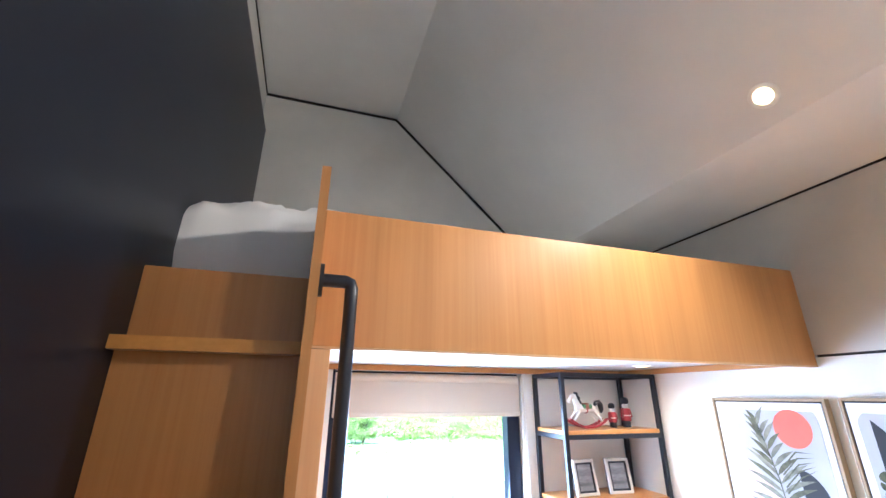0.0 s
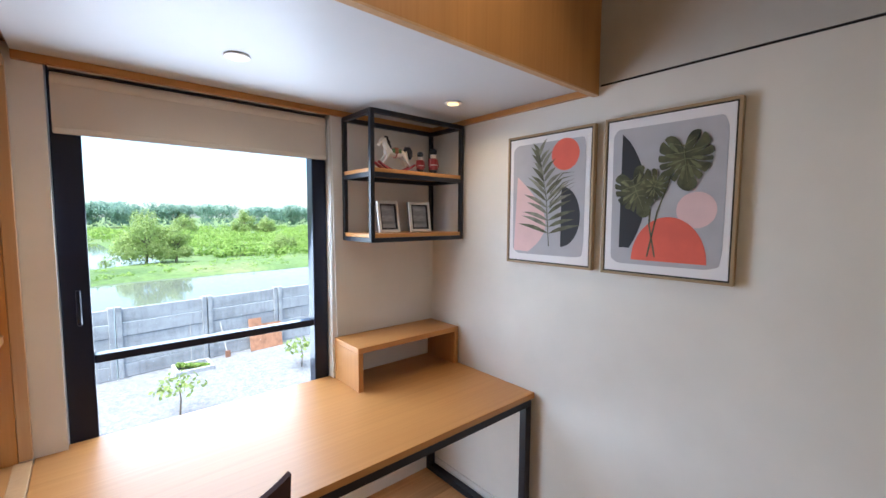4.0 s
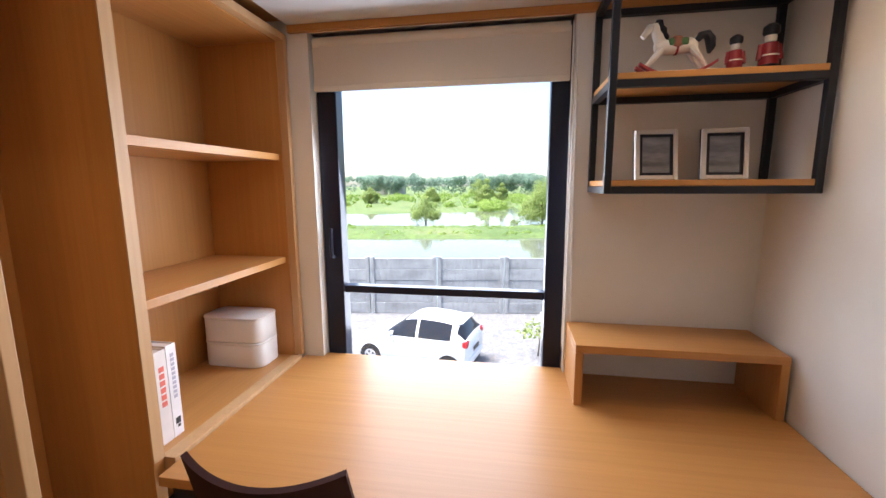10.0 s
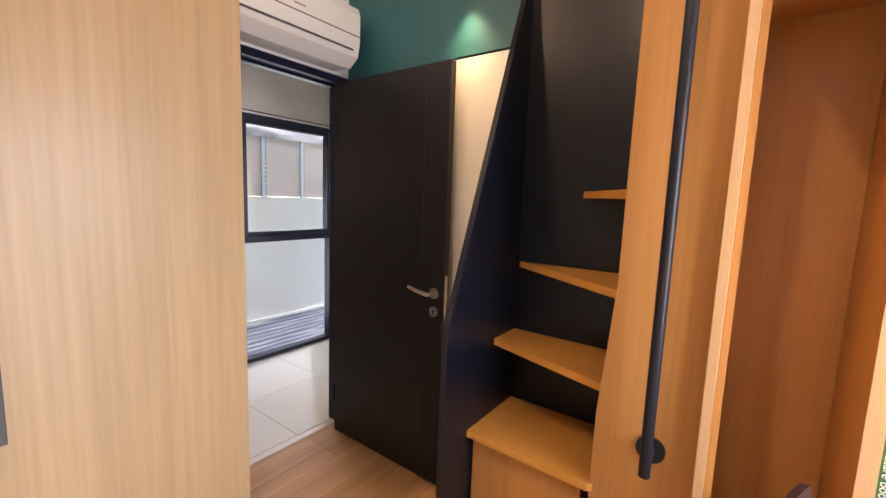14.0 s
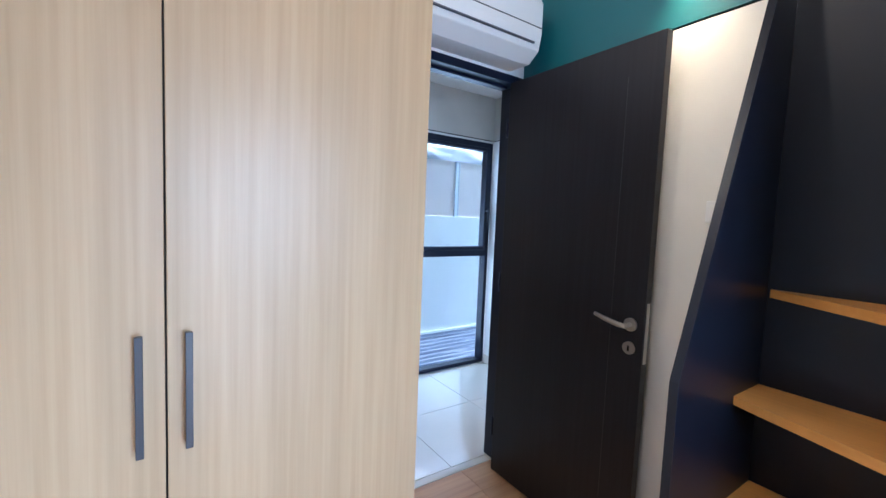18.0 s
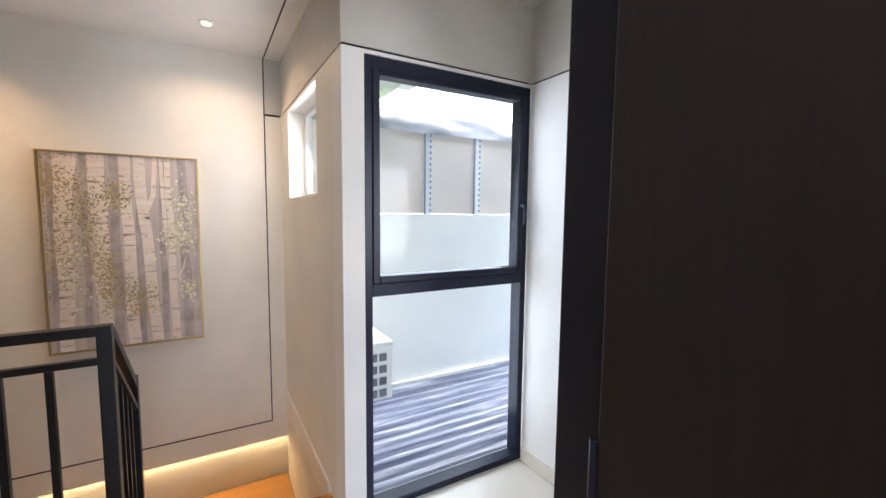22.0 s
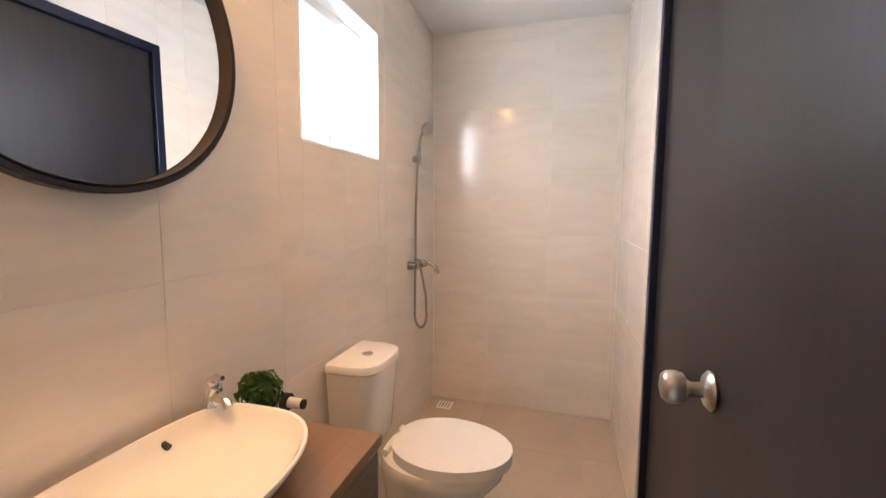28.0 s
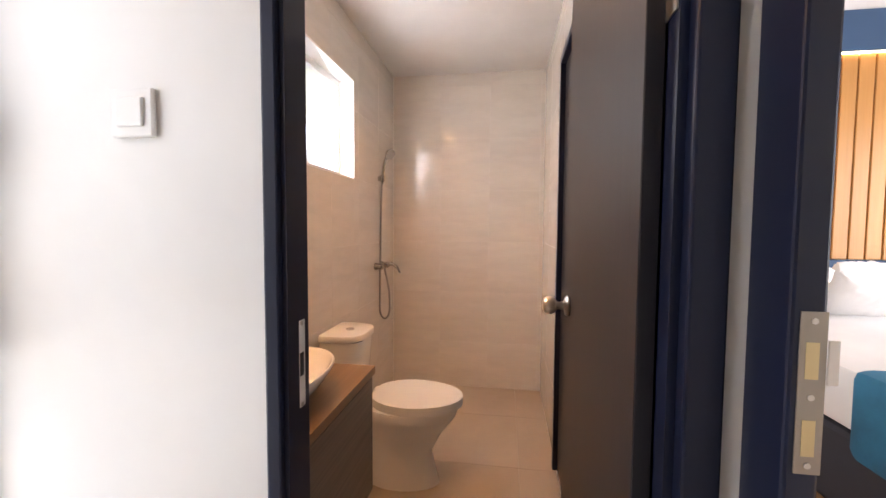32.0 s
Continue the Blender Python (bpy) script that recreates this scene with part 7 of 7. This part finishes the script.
def photo_frame(x, y, z, turn):
    t = thing("photo_frame", (0, 0, 0), "small silver-white photo frame leaning on the wall shelf", "photo frame", group="photo frames")
    W, H, F = 0.135, 0.165, 0.014
    part("back_edge", boxes(((-W / 2 - 0.002, 0.0085, 0), (W / 2 + 0.002, 0.0115, H + 0.002))), BLACKM, t)
    part("frame", boxes(((-W / 2, -0.008, 0), (-W / 2 + F, 0.008, H)), ((W / 2 - F, -0.008, 0), (W / 2, 0.008, H)), ((-W / 2 + F, -0.008, 0), (W / 2 - F, 0.008, F)), ((-W / 2 + F, -0.008, H - F), (W / 2 - F, 0.008, H)), bev=0.002), paint("silver_frame", (0.68, 0.66, 0.62), 0.4), t)
    part("inner_rim", boxes(((-W / 2 + F, -0.004, F), (-W / 2 + F + 0.009, 0.002, H - F)), ((W / 2 - F - 0.009, -0.004, F), (W / 2 - F, 0.002, H - F)), ((-W / 2 + F, -0.004, F), (W / 2 - F, 0.002, F + 0.009)), ((-W / 2 + F, -0.004, H - F - 0.009), (W / 2 - F, 0.002, H - F))), BLACKM, t)
    pm, pnt, pb = nodes_of("grey_photo", 0.2)
    a = noise_tex(pnt, coords(pnt, (3, 3, 14)), 2.0, 3)
    pnt.links.new(ramp(pnt, a, [(0.3, (0.10, 0.105, 0.12)), (0.7, (0.36, 0.37, 0.39))]), pb.inputs["Base Color"])
    part("photo", boxes(((-W / 2 + F, 0.001, F), (W / 2 - F, 0.004, H - F))), pm, t)
    part("strut", boxes(((-0.02, 0.012, 0.0), (0.02, 0.015, 0.11))), BLACKM, t)
    t.matrix_basis = Matrix.Translation((x, y, z)) @ Matrix.Rotation(radians(turn), 4, "Z") @ Matrix.Rotation(radians(-9), 4, "X")


photo_frame(-0.428, -0.165, 1.527, 4)
photo_frame(-0.222, -0.165, 1.527, -5)


def book(y, w, h, colour, marks, label, words="", tone=(0.8, 0.8, 0.78)):
    t = thing("book", (-2.02, y + w / 2, 0.761), label, "book", group="books on the bookcase")
    x0, x1, z0 = -2.12, -1.895, 0.7605
    cov = paint("book_cover", colour, 0.45, 0.08, 0.02, 12)
    part("cover", boxes(((x0, y, z0), (x1, y + 0.003, z0 + h)), ((x0, y + w - 0.003, z0), (x1, y + w, z0 + h)), ((x1, y, z0), (x1 + 0.004, y + w, z0 + h)), bev=0.0008), cov, t)
    part("pages", boxes(((x0 + 0.003, y + 0.0032, z0 + 0.003), (x1 - 0.0005, y + w - 0.0032, z0 + h - 0.005))), PAPER, t)
    for (a, b, u, v, c) in marks:
        part("mark", boxes(((x1 + 0.0042, y + w * a, z0 + h * u), (x1 + 0.0048, y + w * b, z0 + h * v))), paint("book_mark", c, 0.5), t)
    if words:
        cu = bpy.data.curves.new("spine_words", "FONT")
        cu.body, cu.size, cu.extrude = words, 0.026, 0.0002
        cu.align_x, cu.align_y = "CENTER", "CENTER"
        tmp = bpy.data.objects.new("spine_words", cu)
        scene.collection.objects.link(tmp)
        me = bpy.data.meshes.new_from_object(tmp.evaluated_get(bpy.context.evaluated_depsgraph_get()))
        bpy.data.objects.remove(tmp)
        me.materials.clear()
        me.materials.append(paint("spine_ink", tone, 0.5))
        wd_ob = new("spine_words", me)
        wd_ob.parent = t
        wd_ob.matrix_basis = Matrix.Translation(Vector((x1 + 0.0046, y + w / 2, z0 + h * 0.52)) - place_of(t)) @ Matrix(((0, 0, 1, 0), (0, 1, 0, 0), (-1, 0, 0, 0), (0, 0, 0, 1))).to_4x4()
    return t


book(-0.737, 0.036, 0.272, (0.03, 0.13, 0.04), [(0.6, 0.95, 0.02, 0.22, (0.14, 0.25, 0.08))], "green book with white spine lettering on the bookcase", "Feel The Nature Book")
book(-0.699, 0.040, 0.285, (0.74, 0.70, 0.68), [(0.28, 0.72, 0.40 + 0.075 * k, 0.455 + 0.075 * k, (0.70, 0.16, 0.12)) for k in range(6)], "white book with red marks on its spine")
book(-0.657, 0.036, 0.290, (0.78, 0.77, 0.79), [(0.35, 0.7, 0.42 + 0.05 * k, 0.455 + 0.05 * k, (0.42, 0.42, 0.50)) for k in range(10)] + [(0.25, 0.75, 0.13, 0.20, (0.02, 0.02, 0.02)), (0.4, 0.7, 0.09, 0.12, (0.02, 0.02, 0.02))], "white book with a small black drawing on its spine")


def rounded_box(x0, x1, y0, y1, z0, z1, r):
    """A box with round upright corners and softened rims."""
    def ring(e, z):
        out = []
        for cx, cy, a0 in ((x1 - r, y1 - r, 0), (x0 + r, y1 - r, 90), (x0 + r, y0 + r, 180), (x1 - r, y0 + r, 270)):
            out += [(cx + (r - e) * math.cos(radians(a0 + 15 * k)), cy + (r - e) * math.sin(radians(a0 + 15 * k)), z) for k in range(7)]
        return [bm.verts.new(p) for p in out]
    bm = bmesh.new()
    s = min(0.006, (z1 - z0) * 0.35)
    rings = [ring(s, z0), ring(s * 0.3, z0 + s * 0.3), ring(0, z0 + s), ring(0, z1 - s), ring(s * 0.3, z1 - s * 0.3), ring(s, z1)]
    for a, b in zip(rings, rings[1:]):
        for k in range(28):
            bm.faces.new((a[k], a[(k + 1) % 28], b[(k + 1) % 28], b[k]))
    bm.faces.new(rings[0][::-1])
    bm.faces.new(rings[-1])
    return bm


def bin_box(z, label):
    t = thing("storage_box", (-2.05, -0.11, z), label, "storage box", group="storage boxes")
    bm = rounded_box(-2.178, -1.908, -0.192, -0.036, z, z + 0.098, 0.045)
    part("box", bm, PLASTIC, t, smooth=True)
    part("lid", rounded_box(-2.180, -1.906, -0.194, -0.034, z + 0.0985, z + 0.108, 0.046), PLASTIC, t, smooth=True)


bin_box(0.7605, "white plastic storage box on the bookcase")
bin_box(0.869, "white plastic storage box stacked on another")

# ---- pieces of floors and walls ----
fl = bpy.data.objects["floor_study"]
rnd = random.Random(2)
W = 0.186
meshes = {}
y, row = -3.05, 0
while y < -0.003:
    y1 = min(y + W, -0.003)
    x = -2.219 - rnd.uniform(0, 1.0)
    while x < -0.003:
        x1 = min(x + 1.21, -0.003)
        a = max(x, -2.219)
        if x1 - a > 0.03:
            L = round(x1 - a, 3)
            key = (L, round(y1 - y, 4))
            if key not in meshes:
                meshes[key] = mesh_from(boxes(((0, 0, 0), (L - 0.0012, y1 - y - 0.0012, 0.008)), bev=0.0008), "plank", FLOORWOOD)
            q = new("plank", meshes[key])
            q.parent, q.location = fl, (a, y, -0.008)
        x += 1.21
    y += W
    row += 1
hf = bpy.data.objects["floor_hall"]
tmesh = mesh_from(boxes(((0, 0, 0), (0.597, 0.597, 0.004)), bev=0.0008), "tile", TILE)
for i in range(7):
    for j in range(2):
        q = new("tile", tmesh)
        q.parent, q.location = hf, (-3.138 + 0.6 * i, -4.306 + 0.6 * j, -0.0042)


def tiles(parent, spans_u, spans_v, at, holes, name="tile"):
    """Tiles over a wall: at(u, v) gives the low corner; holes are (u0, u1, v0, v1) left free."""
    cache = {}
    for u0, u1 in spans_u:
        for v0, v1 in spans_v:
            pieces = [(u0, u1, v0, v1)]
            for h in holes:
                out = []
                for a, b, c, d in pieces:
                    if b <= h[0] or a >= h[1] or d <= h[2] or c >= h[3]:
                        out.append((a, b, c, d))
                        continue
                    if a < h[0]:
                        out.append((a, h[0], c, d))
                    if b > h[1]:
                        out.append((h[1], b, c, d))
                    m0, m1 = max(a, h[0]), min(b, h[1])
                    if c < h[2]:
                        out.append((m0, m1, c, h[2]))
                    if d > h[3]:
                        out.append((m0, m1, h[3], d))
                pieces = out
            for a, b, c, d in pieces:
                if b - a > 0.01 and d - c > 0.01:
                    at(parent, a + 0.0005, b - 0.0005, c + 0.0005, d - 0.0005, cache, name)


def wall_y(y, out):
    def make(parent, a, b, c, d, cache, name):
        key = (round(b - a, 3), round(d - c, 3))
        if key not in cache:
            cache[key] = mesh_from(boxes(((0, 0, 0), (b - a, 0.008, d - c)), bev=0.0008), "tile", WALLTILE)
        q = new(name, cache[key])
        q.parent, q.location = parent, (a, y if out > 0 else y - 0.008, c)
    return make


def wall_x(x):
    def make(parent, a, b, c, d, cache, name):
        key = (round(b - a, 3), round(d - c, 3))
        if key not in cache:
            cache[key] = mesh_from(boxes(((0, 0, 0), (0.008, b - a, d - c)), bev=0.0008), "tile", WALLTILE)
        q = new(name, cache[key])
        q.parent, q.location = parent, (x, a, c)
    return make


def floor_z(z):
    def make(parent, a, b, c, d, cache, name):
        key = (round(b - a, 3), round(d - c, 3))
        if key not in cache:
            cache[key] = mesh_from(boxes(((0, 0, 0), (b - a, d - c, 0.006)), bev=0.0008), "tile", BATHFLOOR)
        q = new(name, cache[key])
        q.parent, q.location = parent, (a, c, z)
    return make


def cuts(lo, hi, first, step):
    e = [lo]
    v = first
    while v < hi - 1e-6:
        if v > lo + 1e-6:
            e.append(v)
        v += step
    return list(zip(e, e[1:] + [hi]))


ROWS = cuts(-0.02, 2.459, 0.343, 0.4035)
tiles(wn_b, cuts(-5.837, -3.262, -5.448, 0.4025), ROWS, wall_y(-4.340, 1), [(-4.963, -4.365, 1.552, 2.120)])
tiles(wf_b, cuts(-4.332, -3.145, -3.945, 0.385), ROWS, wall_x(-5.853), [])
tiles(we_b, cuts(-5.837, -3.262, -5.38, 0.4025), ROWS, wall_y(-3.137, -1), [(-4.817, -4.111, -0.03, 2.132)])
fb = bpy.data.objects["floor_bath"]
tiles(fb, cuts(-5.845, -3.27, -5.36, 0.6), cuts(-4.332, -3.145, -3.94, 0.6), floor_z(-0.026), [])
